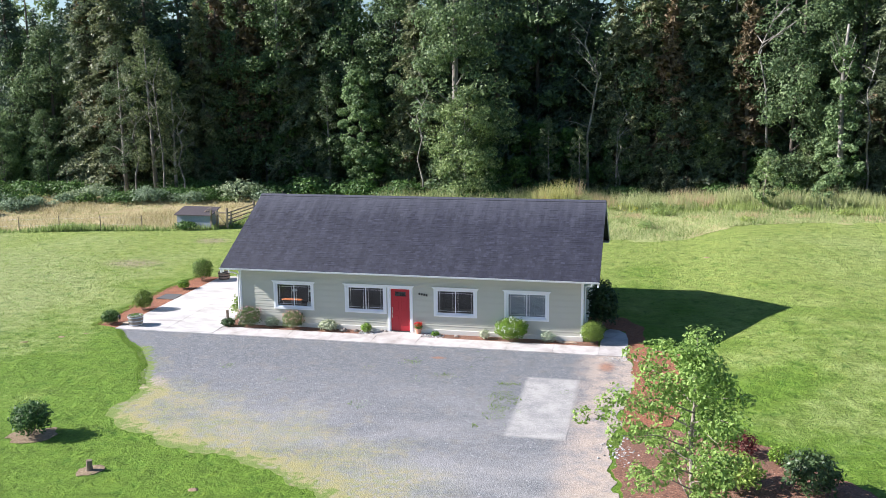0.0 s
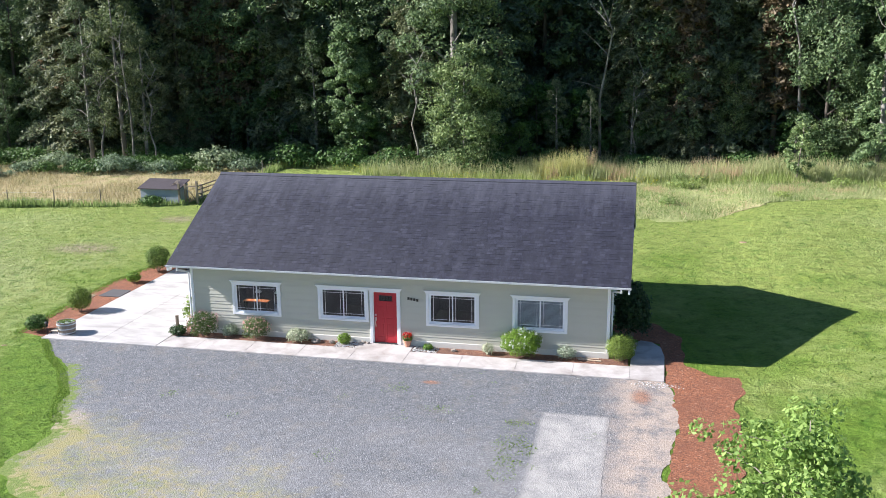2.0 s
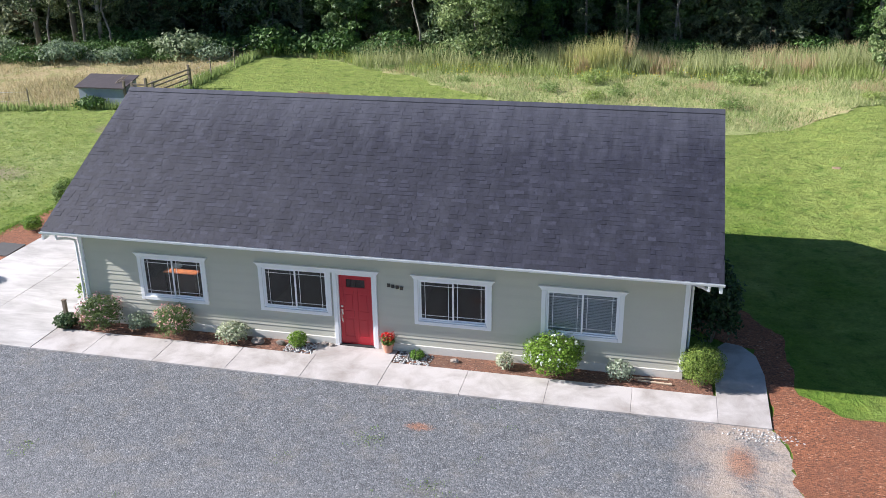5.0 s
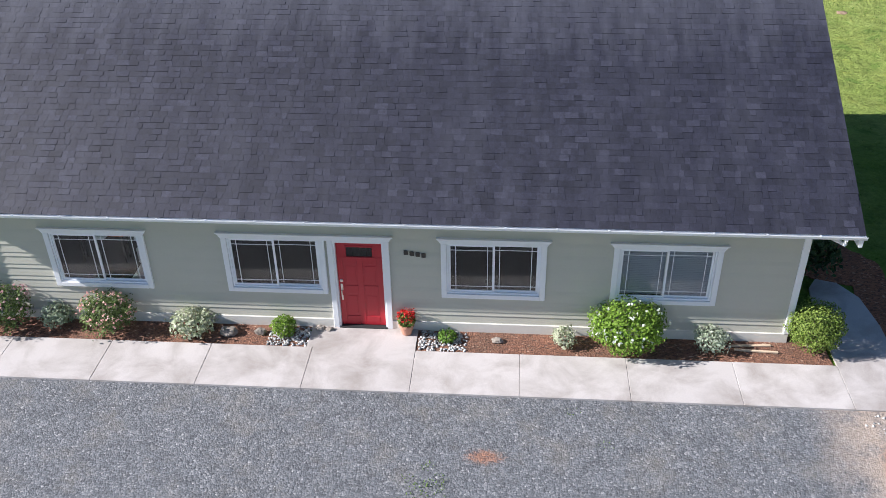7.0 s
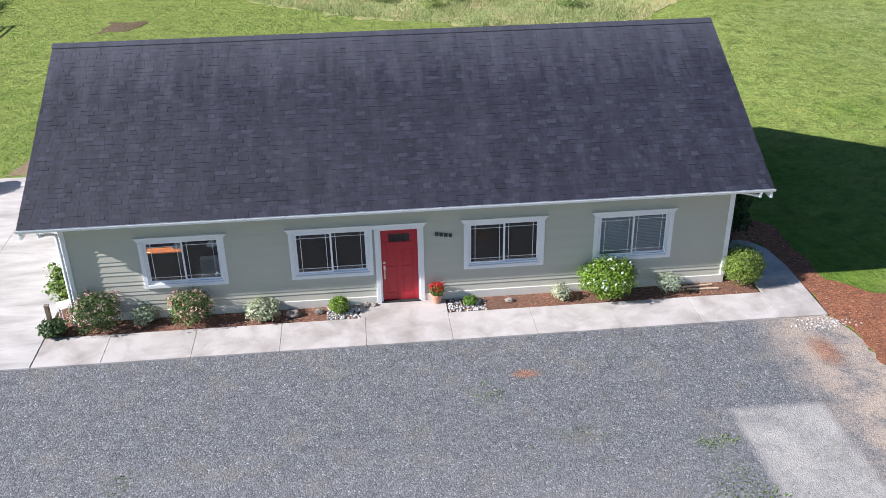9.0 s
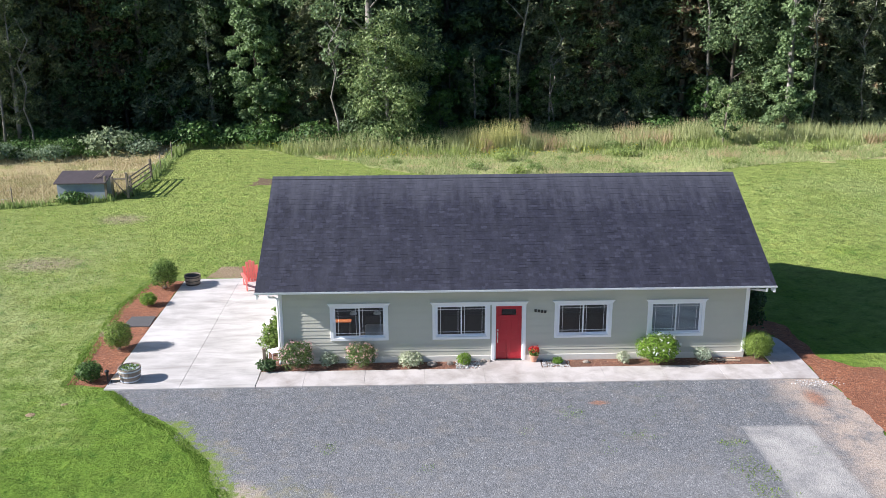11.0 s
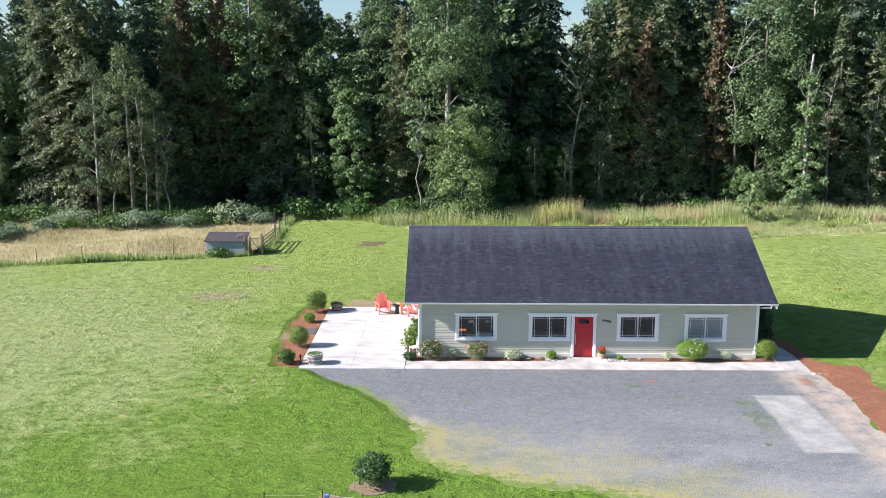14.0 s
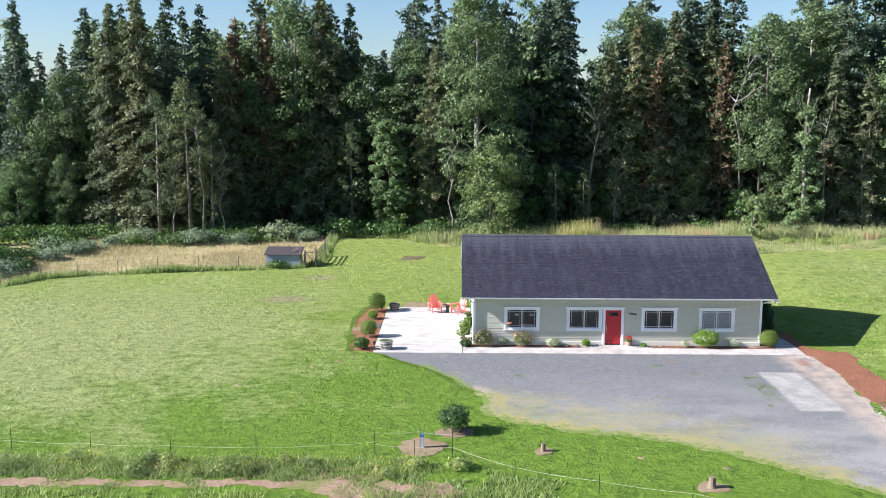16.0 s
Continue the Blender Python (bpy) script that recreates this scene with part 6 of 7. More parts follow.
for name, rx, rz, m, seed, leaf, n, label, fl, nf, fs, x, y in shrubs:
    s = shrub(name, rx, rz, m, seed, leaf, n, label, fl, nf, fs, 0.16 if "boxwood" in name else 0.22 if "hydrangea" in name else 0.38)
    s.location = (x, y, height(x, y) + 0.015)
# the narrow evergreen and the leafy standard at the patio corner
s = conifer("dwarf_conifer", 1.45, 0.26, L_BOX, M_YOUNGBARK, 102, 14, 0.1, 0.07, 14, 0.05, "narrow dwarf conifer at the house corner")
s.location = (-8.82, 1.75, 0.03)
s = shrub("hydrangea_shrub", 0.42, 1.1, L_BOX, 103, 0.08, 1100, "tall leafy yellow-green hydrangea at the house corner", rough=0.8)
s.location = (-8.98, 1.05, 0.03)

# the young maple by the drive
rng = np.random.default_rng(12)
maple = thing("maple_tree", (12.05, -16.9, 0.02), "young maple with light green leaves by the driveway", "tree", size=0.94)
mb = MB()
mb.tube([(0, 0, -0.2), (0.05, 0.02, 1.2), (-0.05, 0.1, 2.8), (0.05, 0.0, 4.4), (0.0, 0.0, 5.7)], [0.085, 0.07, 0.055, 0.03, 0.008], 9)
cs, rs = [], []
for k in range(34):
    u = 0.7 + 4.7 * (k + rng.uniform(0, 1)) / 34
    a = k * 2.4 + rng.uniform(-0.4, 0.4)
    rr = (2.05 * math.sin(math.pi * min(1, 0.25 + 0.75 * (u - 0.9) / 4.8)) ** 0.8 + 0.35) * rng.uniform(0.6, 1.1)
    rr *= 1.25 if math.cos(a) < -0.3 else 0.62 if math.cos(a) > 0.3 else 0.9
    p = Vector((0, 0, u))
    q = p + Vector((math.cos(a) * rr, math.sin(a) * rr, 0.32 * rr))
    mb.tube([p, p.lerp(q, 0.5) + Vector((0, 0, 0.1 * rr)), q], [0.026, 0.016, 0.005], 5, False)
    for w in (0.35, 0.55, 0.72, 0.86, 1.0):
        c = p.lerp(q, w) + Vector((0, 0, 0.1 * rr * (1 - abs(2 * w - 1))))
        cs.append(tuple(c + Vector(rng.normal(0, 0.12, 3))))
        rs.append(rng.uniform(0.22, 0.42))
part("trunk", mb, M_YOUNGBARK, maple, smooth=True)
part("crown", faces_mesh("crown", clumps(cs, rs, 80, 0.078, 0.9), L_YOUNG), None, maple)


# ---- things on the patio and by the walk ----
def barrel_planter(x, y, r, h, label, planted):
    t = thing("barrel_planter", (x, y, 0.05), label, "planter", "half-barrel planters")
    n = 18
    for k in range(n):
        a0, a1 = 2 * math.pi * (k + 0.04) / n, 2 * math.pi * (k + 0.96) / n
        mb = MB()
        v = []
        for z, rr in ((0, r * 0.84), (h * 0.5, r * 0.95), (h, r)):
            for a in (a0, a1):
                for d in (0, -0.03):
                    v.append(((rr + d) * math.cos(a), (rr + d) * math.sin(a), z))
        mb.add(v, [(0, 4, 6, 2), (4, 8, 10, 6), (1, 3, 7, 5), (5, 7, 11, 9), (0, 2, 3, 1), (8, 9, 11, 10), (0, 1, 5, 4), (4, 5, 9, 8), (2, 6, 7, 3), (6, 10, 11, 7)])
        part("stave", mb, M_BARREL, t)
    for z in (0.12, 0.48, 0.85):
        rr = r * (0.84 + 0.16 * z) + 0.012
        part("hoop", MB().lathe([(rr - 0.014, -0.022), (rr, -0.022), (rr + 0.003, 0.022), (rr - 0.014, 0.022)], 24, (0, 0, h * z)), M_TIN if planted else M_DARKMETAL, t)
    part("soil", MB().lathe([(0.02, h * 0.3), (r * 0.9, h * 0.3), (r * 0.93, h * 0.78), (0.02, h * 0.82)], 18), M_MULCH, t)
    if planted:
        rg = np.random.default_rng(7)
        p = np.stack([rg.uniform(-r * 0.7, r * 0.7, 160), rg.uniform(-r * 0.7, r * 0.7, 160), h * 0.82 + rg.uniform(0, 0.12, 160)], 1)
        part("seedling", faces_mesh("seedling", leaves(p, np.tile([0, 0, 1.0], (160, 1)), 0.06), L_BOX), None, t)
    return t


barrel_planter(-13.55, -1.2, 0.38, 0.5, "weathered grey half-barrel planter with sprouts on the patio", True)
barrel_planter(-13.75, 8.95, 0.36, 0.45, "dark half-barrel planter at the patio's far edge", False)


def adirondack(x, y, turn, label):
    t = thing("adirondack_chair", (x, y, 0.05), label, "chair", "red patio chairs", turn)
    t.scale = (1.12,) * 3
    for k in range(5):
        y0 = -0.28 + k * 0.105
        z0 = 0.36 - k * 0.03
        part("seat_slat", MB().add([(q, y0 + a, z0 + b - a * 0.28) for q in (-0.26, 0.26) for a in (0, 0.09) for b in (0, 0.02)], [(0, 1, 3, 2), (4, 6, 7, 5), (0, 4, 5, 1), (2, 3, 7, 6), (0, 2, 6, 4), (1, 5, 7, 3)]), M_CHAIR, t)
    for k in range(5):
        c = (k - 2) * 0.108
        top = 1.02 - 0.055 * (k - 2) ** 2
        fan = 1.16
        part("back_slat", MB().add([(c * s + q, yy + d, z) for s, z, yy in ((1.0, 0.2, 0.22), (fan, top, 0.47)) for q in (-0.048 * s, 0.048 * s) for d in (0, 0.022)], [(0, 2, 3, 1), (4, 5, 7, 6), (0, 4, 6, 2), (1, 3, 7, 5), (0, 1, 5, 4), (2, 6, 7, 3)]), M_CHAIR, t)
    for s in (-1, 1):
        part("arm", MB().box(min(s * 0.27, s * 0.4), max(s * 0.27, s * 0.4), -0.36, 0.4, 0.53, 0.555, 0.01), M_CHAIR, t)
        part("front_leg", MB().box(min(s * 0.27, s * 0.32), max(s * 0.27, s * 0.32), -0.3, -0.19, 0.0, 0.53, 0.008), M_CHAIR, t)
        part("rear_leg", MB().add([(s * q, yy, z) for q in (0.265, 0.3) for yy, z in ((-0.3, 0.3), (-0.3, 0.38), (0.62, 0.0), (0.62, 0.09))], [(0, 1, 3, 2), (4, 6, 7, 5), (0, 4, 5, 1), (2, 3, 7, 6), (0, 2, 6, 4), (1, 5, 7, 3)]), M_CHAIR, t)
        part("arm_post", MB().box(min(s * 0.3, s * 0.34), max(s * 0.3, s * 0.34), 0.24, 0.32, 0.1, 0.53, 0.006), M_CHAIR, t)
    part("back_rail", MB().box(-0.34, 0.34, 0.36, 0.385, 0.5, 0.56, 0.006), M_CHAIR, t)
    return t


adirondack(-10.95, 8.3, 20, "coral-red plastic lawn chair with a fan back on the patio")
adirondack(-9.45, 7.9, -50, "coral-red plastic lawn chair turned towards a small table")
tb = thing("patio_table", (-10.15, 8.2, 0.05), "small dark round metal table between the chairs", "table")
part("tabletop", MB().lathe([(0.02, 0.5), (0.26, 0.5), (0.27, 0.515), (0.26, 0.53), (0.02, 0.53)], 22), M_DARKMETAL, tb)
part("pillar", MB().lathe([(0.13, 0.0), (0.12, 0.12), (0.1, 0.3), (0.12, 0.5)], 16), M_DARKMETAL, tb)
bw = thing("bowl", (-10.12, 8.2, 0.58), "pale bowl on the patio table", "bowl")
part("bowl_body", MB().lathe([(0.05, 0), (0.11, 0.05), (0.13, 0.09), (0.115, 0.085), (0.05, 0.015)], 16), M_PALEWOOD, bw)

# the stone mat across the patio bed, path lamps, a hose post and a white garden chair at the corner
tagged(part("stepping_slab", MB().prism(dense([(-15.35, 3.85), (-14.3, 3.85), (-14.35, 4.95), (-15.3, 4.95)], 0.2, 0.02), 0.0, 0.055), M_DARKROCK), "flat dark grey stepping slab across the mulch", "stepping stone")
tagged(part("stepping_slab", MB().prism(dense([(-16.0, 2.9), (-15.5, 2.9), (-15.55, 4.0), (-16.05, 4.1)], 0.2, 0.03), 0.0, 0.04), M_STRAW), "worn flat tan stone beside the bed", "stepping stone")


def path_lamp(x, y, label):
    t = thing("path_lamp", (x, y, 0.04), label, "lamp", "path lamps")
    part("stake", MB().tube([(0, 0, -0.1), (0, 0, 0.36)], 0.012, 8), M_DARKMETAL, t)
    part("lantern", MB().lathe([(0.045, 0.36), (0.05, 0.4), (0.05, 0.5), (0.04, 0.5)], 12), M_DARKMETAL, t)
    part("cap", MB().lathe([(0.085, 0.5), (0.085, 0.515), (0.02, 0.57)], 14), M_DARKMETAL, t)
    return t


path_lamp(-14.2, -1.55, "small dark garden lamp at the patio corner")
tr = thing("boot_tray", (-14.0, -1.2, 0.05), "low dark wire rack beside the barrel planter", "rack")
part("tray", MB().box(-0.16, 0.16, -0.2, 0.2, 0.1, 0.13, 0.01), M_PALEWOOD, tr)
for x in (-0.14, 0.14):
    for y in (-0.18, 0.18):
        part("leg", MB().tube([(x, y, 0), (x, y, 0.1)], 0.012, 6), M_DARKMETAL, tr)
hp = thing("hose_post", (-9.1, -0.32, 0.03), "short brown wooden post in the corner bed", "post")
part("post", MB().box(-0.05, 0.05, -0.05, 0.05, 0, 0.72, 0.008), M_STUMP, hp)
part("post_cap", MB().box(-0.06, 0.06, -0.06, 0.06, 0.722, 0.75, 0.008), M_STUMP, hp)
gc = thing("garden_chair", (-8.8, 0.2, 0.03), "small white metal garden chair behind the shrubs", "chair", turn=-60)
part("seat", MB().box(-0.21, 0.21, -0.21, 0.21, 0.43, 0.455, 0.008), M_VINYL, gc)
for x in (-0.19, 0.19):
    for y in (-0.19, 0.19):
        part("leg", MB().tube([(x, y, 0), (x, y, 0.43)], 0.012, 6), M_VINYL, gc)
for k in range(5):
    part("back_bar", MB().tube([(-0.19 + k * 0.095, 0.2, 0.455), (-0.19 + k * 0.095, 0.24, 0.86)], 0.01, 6), M_VINYL, gc)
part("top_rail", MB().tube([(-0.2, 0.24, 0.86), (0, 0.245, 0.9), (0.2, 0.24, 0.86)], 0.014, 6), M_VINYL, gc)

# flower pot by the door
fp = thing("flower_pot", (0.45, -0.14, 0.055), "terracotta pot of bright red geraniums beside the door", "potted plant")
part("pot", MB().lathe([(0.1, 0), (0.15, 0.2), (0.165, 0.2), (0.165, 0.25), (0.14, 0.25), (0.13, 0.2), (0.02, 0.2)], 20), M_TERRA, fp, "terracotta pot")
rg = np.random.default_rng(3)
d = rg.normal(0, 1, (150, 3))
d /= np.linalg.norm(d, axis=1)[:, None]
p = np.array([0, 0, 0.33]) + d * np.array([0.17, 0.17, 0.11])
part("foliage", faces_mesh("foliage", leaves(p, d, 0.06), L_BOX), None, fp)
d = d[d[:, 2] > 0.1]
p = np.array([0, 0, 0.4]) + d * np.array([0.19, 0.19, 0.14])
part("blossom", faces_mesh("blossom", np.concatenate([leaves(p + rg.normal(0, 0.02, p.shape), d, 0.045, 0.3, 1.0) for _ in range(3)]), F_RED), None, fp)


def stone(rx, ry, rz, seed, n=1):
    bm = bmesh.new()
    bmesh.ops.create_icosphere(bm, subdivisions=n, radius=1)
    for v in bm.verts:
        k = 1 + 0.3 * noise.noise(v.co * 1.7 + Vector((seed, 0, 0))) + 0.16 * noise.noise(v.co * 4.3 + Vector((0, seed, 0)))
        v.co = Vector((v.co.x * rx * k, v.co.y * ry * k, v.co.z * rz * k + rz * 0.6))
    return MB().bm(bm)


for x, y, rx, rz, lab in ((-3.2, -0.35, 0.2, 0.12, "smooth grey boulder in the mulch strip"), (-2.55, -0.3, 0.14, 0.09, "tan boulder beside the pebbles"), (2.3, -0.3, 0.13, 0.06, "flat tan rock in the mulch"), (-1.35, -0.1, 0.12, 0.07, "dark rough stone by the doorstep"), (-1.15, -0.12, 0.1, 0.06, "dark rough stone by the doorstep")):
    r = part("boulder", stone(rx * 0.85, rx * 0.6, rz * 0.85, x * 3, 3), M_ROCK)
    r.location = (x, y, 0.04)
    tagged(r, lab, "rock")
# pebble beds, stones packed by twos and threes
rg = np.random.default_rng(14)
pebbles = [stone(0.03, 0.024, 0.016, k).mesh("pebble", True) for k in range(4)]
for me in pebbles:
    me.materials.append(M_PEBBLE)
for x0, x1, y0, y1, lab in ((-2.35, -1.52, -0.66, -0.06, "bed of grey and white river pebbles"), (0.72, 1.68, -0.66, -0.04, "bed of grey and white river pebbles beside the pot")):
    bed = thing("pebble_bed", ((x0 + x1) / 2, (y0 + y1) / 2, 0.02), lab, "pebbles")
    for k in range(290):
        ob = new("pebble", pebbles[k % 4])
        ob.parent = bed
        ob.location = (rg.uniform(x0, x1) - (x0 + x1) / 2, rg.uniform(y0, y1) - (y0 + y1) / 2, rg.uniform(0, 0.025))
        ob.rotation_euler = (0, 0, rg.uniform(0, 6))
        ob.scale = (rg.uniform(0.7, 1.3),) * 3
# spilled stones where the walk ends and along the drive
for sx, sy, wx, wy, count, big, lab in ((9.8, -2.25, 0.36, 0.16, 150, 1.15, "scatter of pale stones at the walk's end"), (10.1, -12.0, 0.25, 0.7, 120, 1.8, "pale stones between the drive and the mulch bed")):
    spill = thing("stone_scatter", (sx, sy, 0.02), lab, "stones")
    for k in range(count):
        ob = new("pebble", pebbles[k % 4])
        ob.parent = spill
        ob.location = (rg.normal(0, wx), rg.normal(0, wy), -0.01)
        ob.rotation_euler = (0, 0, rg.uniform(0, 6))
        ob.scale = (rg.uniform(0.5, big),) * 3
for k, (x, y, a) in enumerate(((7.3, -0.18, 4), (7.4, -0.34, -3))):
    w = part("lumber_stick", MB().box(-0.42, 0.42, -0.022, 0.022, 0, 0.035, 0.004), M_PALEWOOD)
    w.location, w.rotation_euler = (x, y, 0.04), (0, 0, radians(a))
    tagged(w, "pale sawn stick lying on the mulch", "stick")
# furniture seen through the first window
tbl = thing("side_table", (-6.75, 2.2, 0.06), "narrow orange-brown wooden table inside the room", "table")
part("tabletop", MB().box(-0.55, 0.55, -0.14, 0.14, 0.71, 0.75, 0.008), M_ORANGE, tbl, "orange-brown wooden top")
for x in (-0.5, 0.5):
    for y in (-0.11, 0.11):
        part("leg", MB().box(x - 0.025, x + 0.025, y - 0.025, y + 0.025, 0, 0.71, 0.004), M_BLACK, tbl)
sb = thing("armchair", (-5.3, 1.2, 0.06), "pale armchair inside the room", "chair")
part("seat", MB().box(-0.35, 0.35, -0.35, 0.35, 0.1, 0.42, 0.05), M_WHITE, sb)
part("backrest", MB().box(-0.35, 0.35, 0.2, 0.36, 0.42, 0.85, 0.05), M_WHITE, sb)

for x in (-6.0, -5.15):
    pl = thing("pendant_lamp", (x, 0.75, 1.62), "small white pendant lamp hanging inside the window", "lamp", "pendant lamps")
    part("shade", MB().lathe([(0.14, 0), (0.12, 0.05), (0.05, 0.1), (0.03, 0.1), (0.1, 0.045)], 14), M_WHITE, pl)
    part("cord", MB().tube([(0, 0, 0.1), (0, 0, 0.88)], 0.006, 6), M_BLACK, pl)

# ---- out in the lawn: stumps, meter, fences, shed, gate ----
def disc(x, y, r, material, label, category):
    pts = [(x + r * math.cos(a) * 1.1, y + r * math.sin(a) * 0.9) for a in np.linspace(0, 2 * math.pi, 14)[:-1]]
    sheet("straw_ring", pts, 0.02, material, label, category, min(0.4, 0.5 * r), 0.1)


for x, y, h, r, ring in ((-6.05, -16.6, 0.34, 0.1, 0.45), (-0.2, -20.05, 0.42, 0.14, 0.58)):
    st = thing("tree_stump", (x, y, height(x, y)), "grey weathered tree stump in a ring of straw", "stump", "lawn stumps")
    part("stump", MB().tube([(0, 0, -0.05), (0.01, 0, 0.08), (0.02, 0.01, h)], [r * 1.4, r, r * 0.92], 11), M_STUMP, st)
    part("root", MB().tube([(0, 0, 0.06), (r * 1.6, 0.05, 0.0)], [r * 0.5, 0.02], 6), M_STUMP, st)
    disc(x, y, ring, M_STRAW, "straw and bare soil round a stump", "bare ring")
disc(-9.7, -14.5, 0.7, M_STRAW, "straw and bare soil round the lone bush", "bare ring")
disc(-11.0, -16.3, 0.95, M_STRAW, "bare soil round the utility post", "bare ring")
mt = thing("utility_post", (-10.95, -16.3, height(-10.95, -16.3)), "short dark utility post with a blue cap", "post")
part("post", MB().box(-0.07, 0.07, -0.07, 0.07, 0, 0.48, 0.01), M_TIN, mt)
part("cap", MB().box(-0.085, 0.085, -0.085, 0.085, 0.482, 0.6, 0.015), M_BLUE, mt)


def fence(points, h, label, wires, name="wire_fence", tape=False, mat=None, r=0.013):
    f = thing(name, (0, 0, 0), label, "fence")
    for x, y in points:
        z = height(x, y)
        part("post", MB().tube([(x, y, z - 0.1), (x, y, z + h)], r, 7), mat or M_DARKMETAL, f)
    for w in wires:
        pts = []
        for (x0, y0), (x1, y1) in zip(points, points[1:]):
            for k in range(4):
                u = k / 4
                x, y = x0 + (x1 - x0) * u, y0 + (y1 - y0) * u
                pts.append((x, y + 0.025, height(x, y) + w - 0.05 * math.sin(math.pi * u)))
        pts.append((*points[-1], height(*points[-1]) + w))
        part("tape" if tape else "wire", MB().tube(pts, 0.005 if tape else 0.004, 5), M_TAPE if tape else M_TIN, f)
    return f


fence([(-40, -17.4), (-33.8, -17.5), (-30.5, -17.5), (-27.2, -17.5), (-24.0, -17.6), (-20.8, -17.7), (-17.4, -17.8), (-14.5, -17.5), (-12.8, -17.1)], 1.05, "thin metal fence posts with pale electric tape", (0.55,), tape=True)
fence([(-12.8, -17.15), (-11.2, -17.4), (-9.7, -17.4), (-7.36, -19.4), (-4.4, -20.6), (-1.3, -21.6), (3.0, -23.5)], 0.75, "low stakes with slack pale fence tape", (0.45,), tape=True)
fence([(-12.8, -17.05), (-11.0, -16.9), (-9.7, -17.2)], 1.05, "thin stakes with a rusty wire", (0.9,))
pts = []
for (x0, y0), (x1, y1) in zip(FENCE, FENCE[1:]):
    m = max(1, round(math.hypot(x1 - x0, y1 - y0) / 3.6))
    pts += [(x0 + (x1 - x0) * k / m, y0 + (y1 - y0) * k / m) for k in range(m)]
fence(pts, 1.2, "thin brown posts with wire round the paddock", (0.5, 1.0), mat=M_WOOD, r=0.035)
fence([(-21.6, 31.2), (-21.9, 34.5), (-22.1, 38.5), (-22.3, 42.5)], 1.3, "thin posts along the paddock's side", (0.6, 1.1), mat=M_WOOD, r=0.04)

shed = thing("livestock_shed", (-24.5, 26.6, 0), "low pale metal shed with a dark sloping roof by the gate", "shed")
part("front_wall", MB().box(-1.45, 1.45, -0.75, -0.69, 0, 1.0, 0.01), M_SHADETIN, shed)
part("rear_wall", MB().box(-1.45, 1.45, 0.69, 0.75, 0, 1.35, 0.01), M_SHADETIN, shed)
for x in (-1.45, 1.39):
    v = [(x + d, y, z) for d in (0, 0.06) for y, z in ((-0.69, 0), (0.69, 0), (0.69, 1.33), (-0.69, 0.99))]
    part("side_wall", MB().add(v, [(0, 1, 2, 3), (7, 6, 5, 4), (0, 4, 5, 1), (1, 5, 6, 2), (2, 6, 7, 3), (3, 7, 4, 0)]), M_SHADETIN, shed)
v = [(x, y, z + d) for d in (0, 0.06) for x, y, z in ((-1.6, -0.9, 0.98), (1.6, -0.9, 0.98), (1.6, 0.9, 1.42), (-1.6, 0.9, 1.42))]
part("roof", MB().add(v, [(3, 2, 1, 0), (4, 5, 6, 7), (0, 1, 5, 4), (1, 2, 6, 5), (2, 3, 7, 6), (3, 0, 4, 7)]), plain("rusty_dark_roof", (0.055, 0.045, 0.05), 0.7, 6, 0.5), shed, "dark rust-stained roof")
part("post", MB().box(1.47, 1.6, -0.8, -0.66, 0, 1.45, 0.01), M_WOOD, shed)
for k in range(4):
    part("branch", MB().tube([(0.7 + 0.15 * k, -0.3, 1.17 + 0.05 * k), (0.95 + 0.12 * k, 0.2, 1.5 + 0.03 * k)], [0.03, 0.012], 5), M_WOOD, shed)
gate = thing("farm_gate", (-22.75, 26.2, 0), "weathered wooden farm gate and rail panel", "gate")
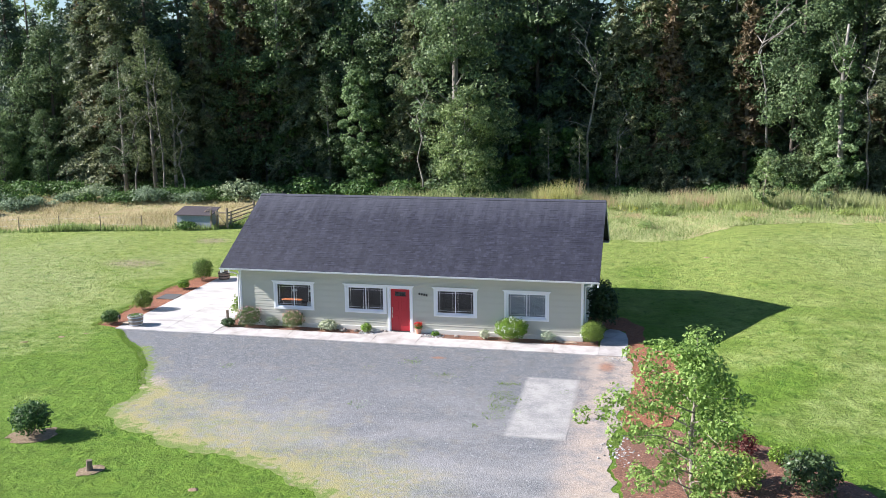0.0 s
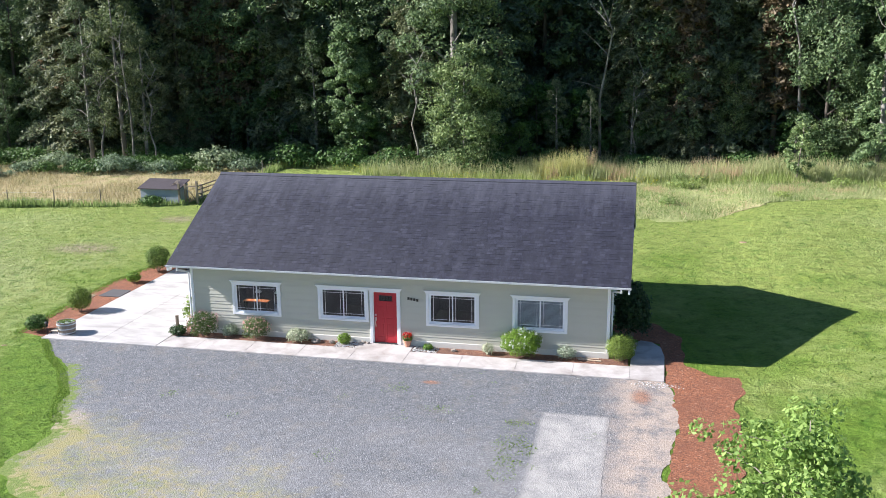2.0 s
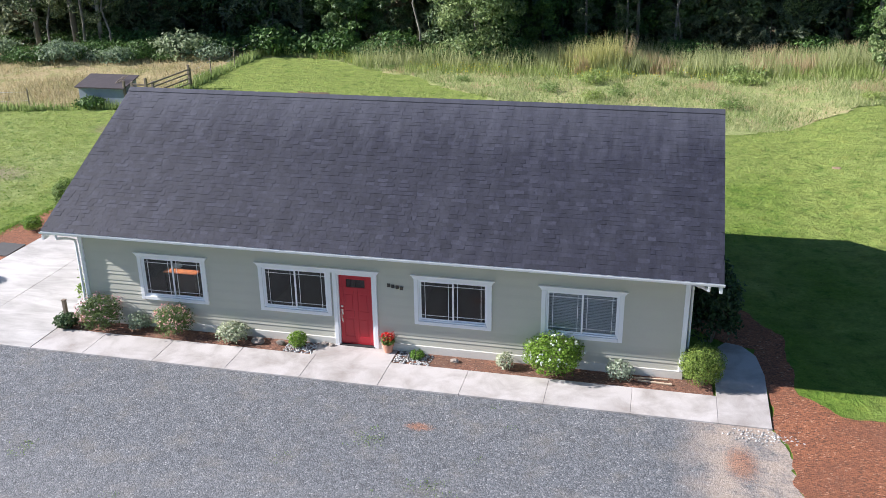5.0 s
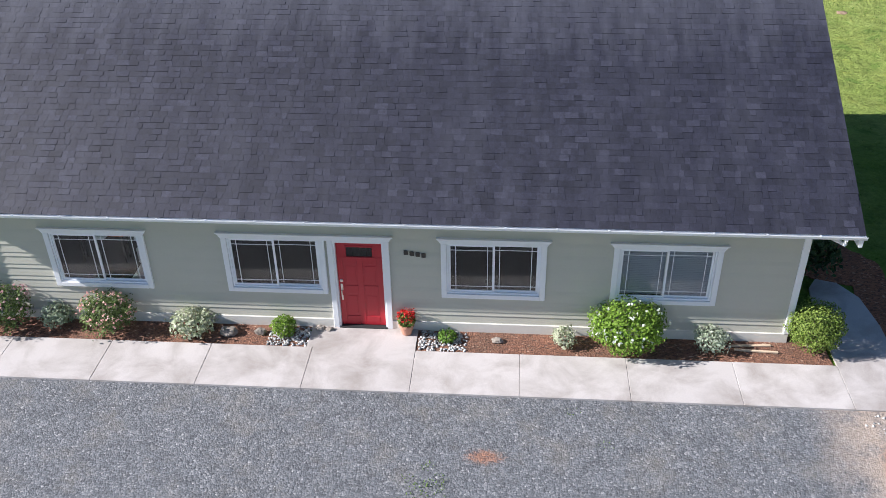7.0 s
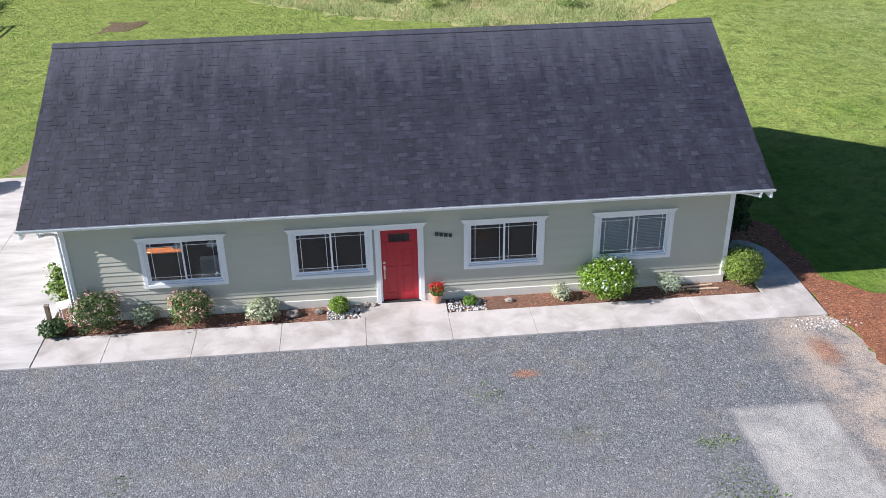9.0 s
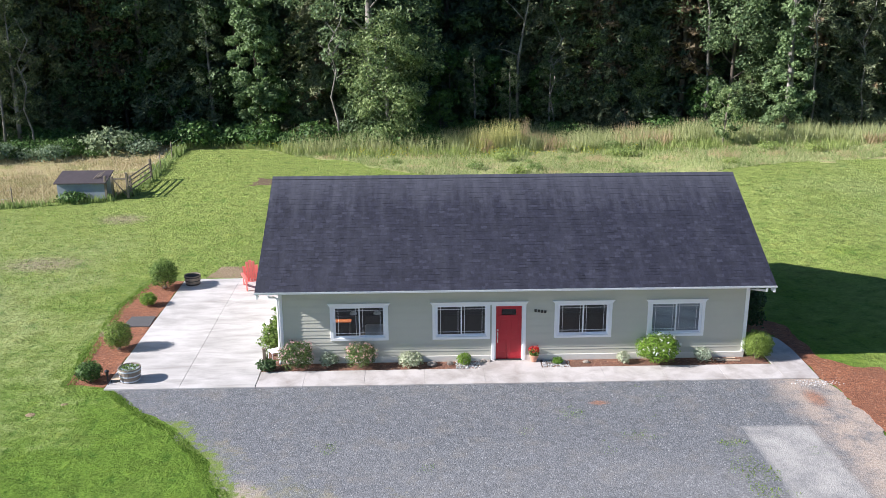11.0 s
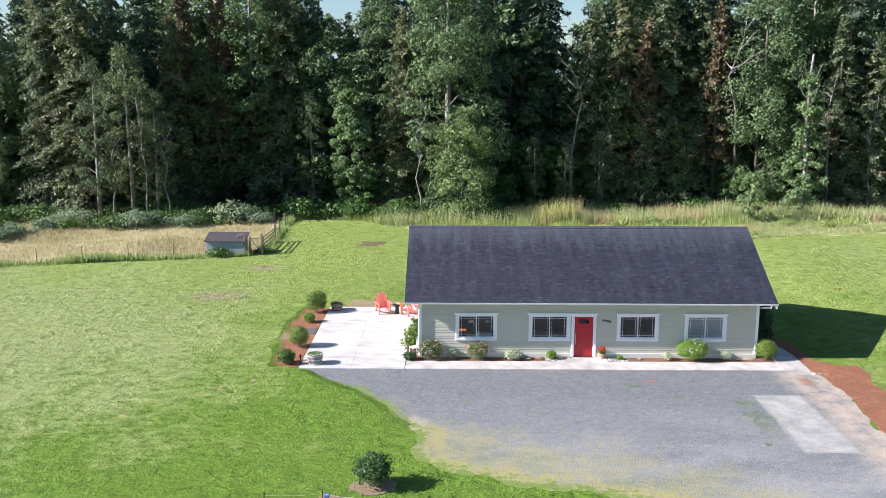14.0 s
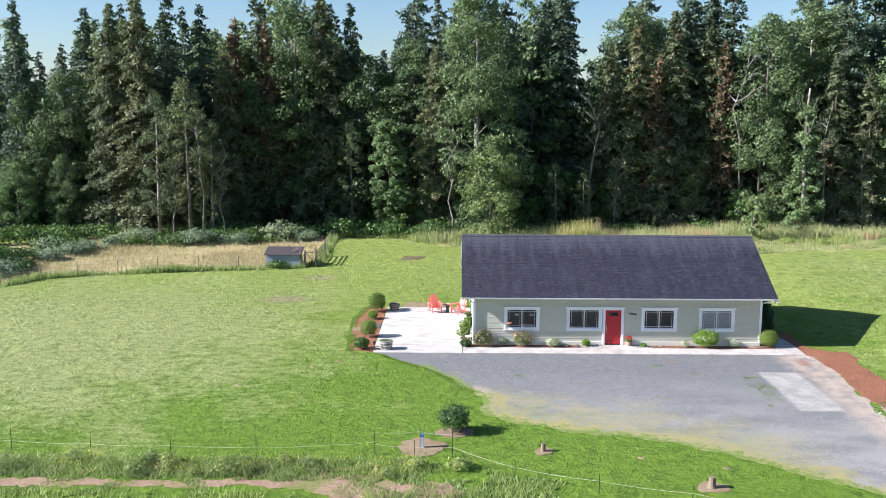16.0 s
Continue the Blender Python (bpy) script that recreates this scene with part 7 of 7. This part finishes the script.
for x, y, h in ((0.1, 0, 1.35), (1.05, -0.1, 1.6), (1.0, 0.7, 1.25), (1.15, 4.8, 1.5)):
    part("post", MB().box(x - 0.07, x + 0.07, y - 0.07, y + 0.07, 0, h, 0.012), M_WOOD, gate)
part("rail", MB().box(0.17, 0.98, -0.07, -0.03, 1.15, 1.25, 0.01), M_WOOD, gate)
part("brace", MB().tube([(0.15, -0.05, 1.2), (0.98, -0.05, 0.15)], 0.035, 6), M_WOOD, gate)
for z in (0.35, 0.65, 0.95, 1.2):
    part("rail", MB().tube([(1.05, 0.0, z), (1.15, 4.75, z)], 0.045, 6), M_WOOD, gate)
v = shrub("shed_weeds", 0.9, 0.55, L_UNDER, 111, 0.12, 700, "leafy weeds against the shed's front", rough=0.6, category="weeds")
v.location = (-24.9, 25.4, 0)

# clods and mole hills in the lawn
for k, (x, y, s) in enumerate(((-17.2, -4.7, 1.0), (-16.0, -3.6, 0.8), (-15.2, -2.9, 0.6), (-2.2, -17.2, 0.8), (-20.4, -8.0, 0.8), (0.9, -18.2, 0.8), (14.6, 19.5, 1.2))):
    c = part("mole_hill", stone(0.2 * s, 0.16 * s, 0.025 * s, k + 40, 2), M_SOIL, smooth=True)
    c.location = (x, y, height(x, y) - 0.01)
    tagged(c, "small brown mole hill in the lawn", "mole hill")

# hills far off, the blue haze painted into their colour
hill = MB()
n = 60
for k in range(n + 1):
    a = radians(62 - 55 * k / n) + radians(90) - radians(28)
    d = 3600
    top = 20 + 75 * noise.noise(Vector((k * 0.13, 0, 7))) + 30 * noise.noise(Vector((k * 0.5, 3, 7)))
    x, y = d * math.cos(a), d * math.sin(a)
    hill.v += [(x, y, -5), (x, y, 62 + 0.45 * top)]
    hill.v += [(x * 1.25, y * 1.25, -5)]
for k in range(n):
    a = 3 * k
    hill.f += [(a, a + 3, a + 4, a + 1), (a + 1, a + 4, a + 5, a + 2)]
tagged(part("backdrop", hill, plain("hazed_far_hill", (0.3, 0.42, 0.55), 1.0, 0.01, 0.1, bumpy=0, space="world"), smooth=True), "hazy blue wooded hills far off", "hills", kind="structure")
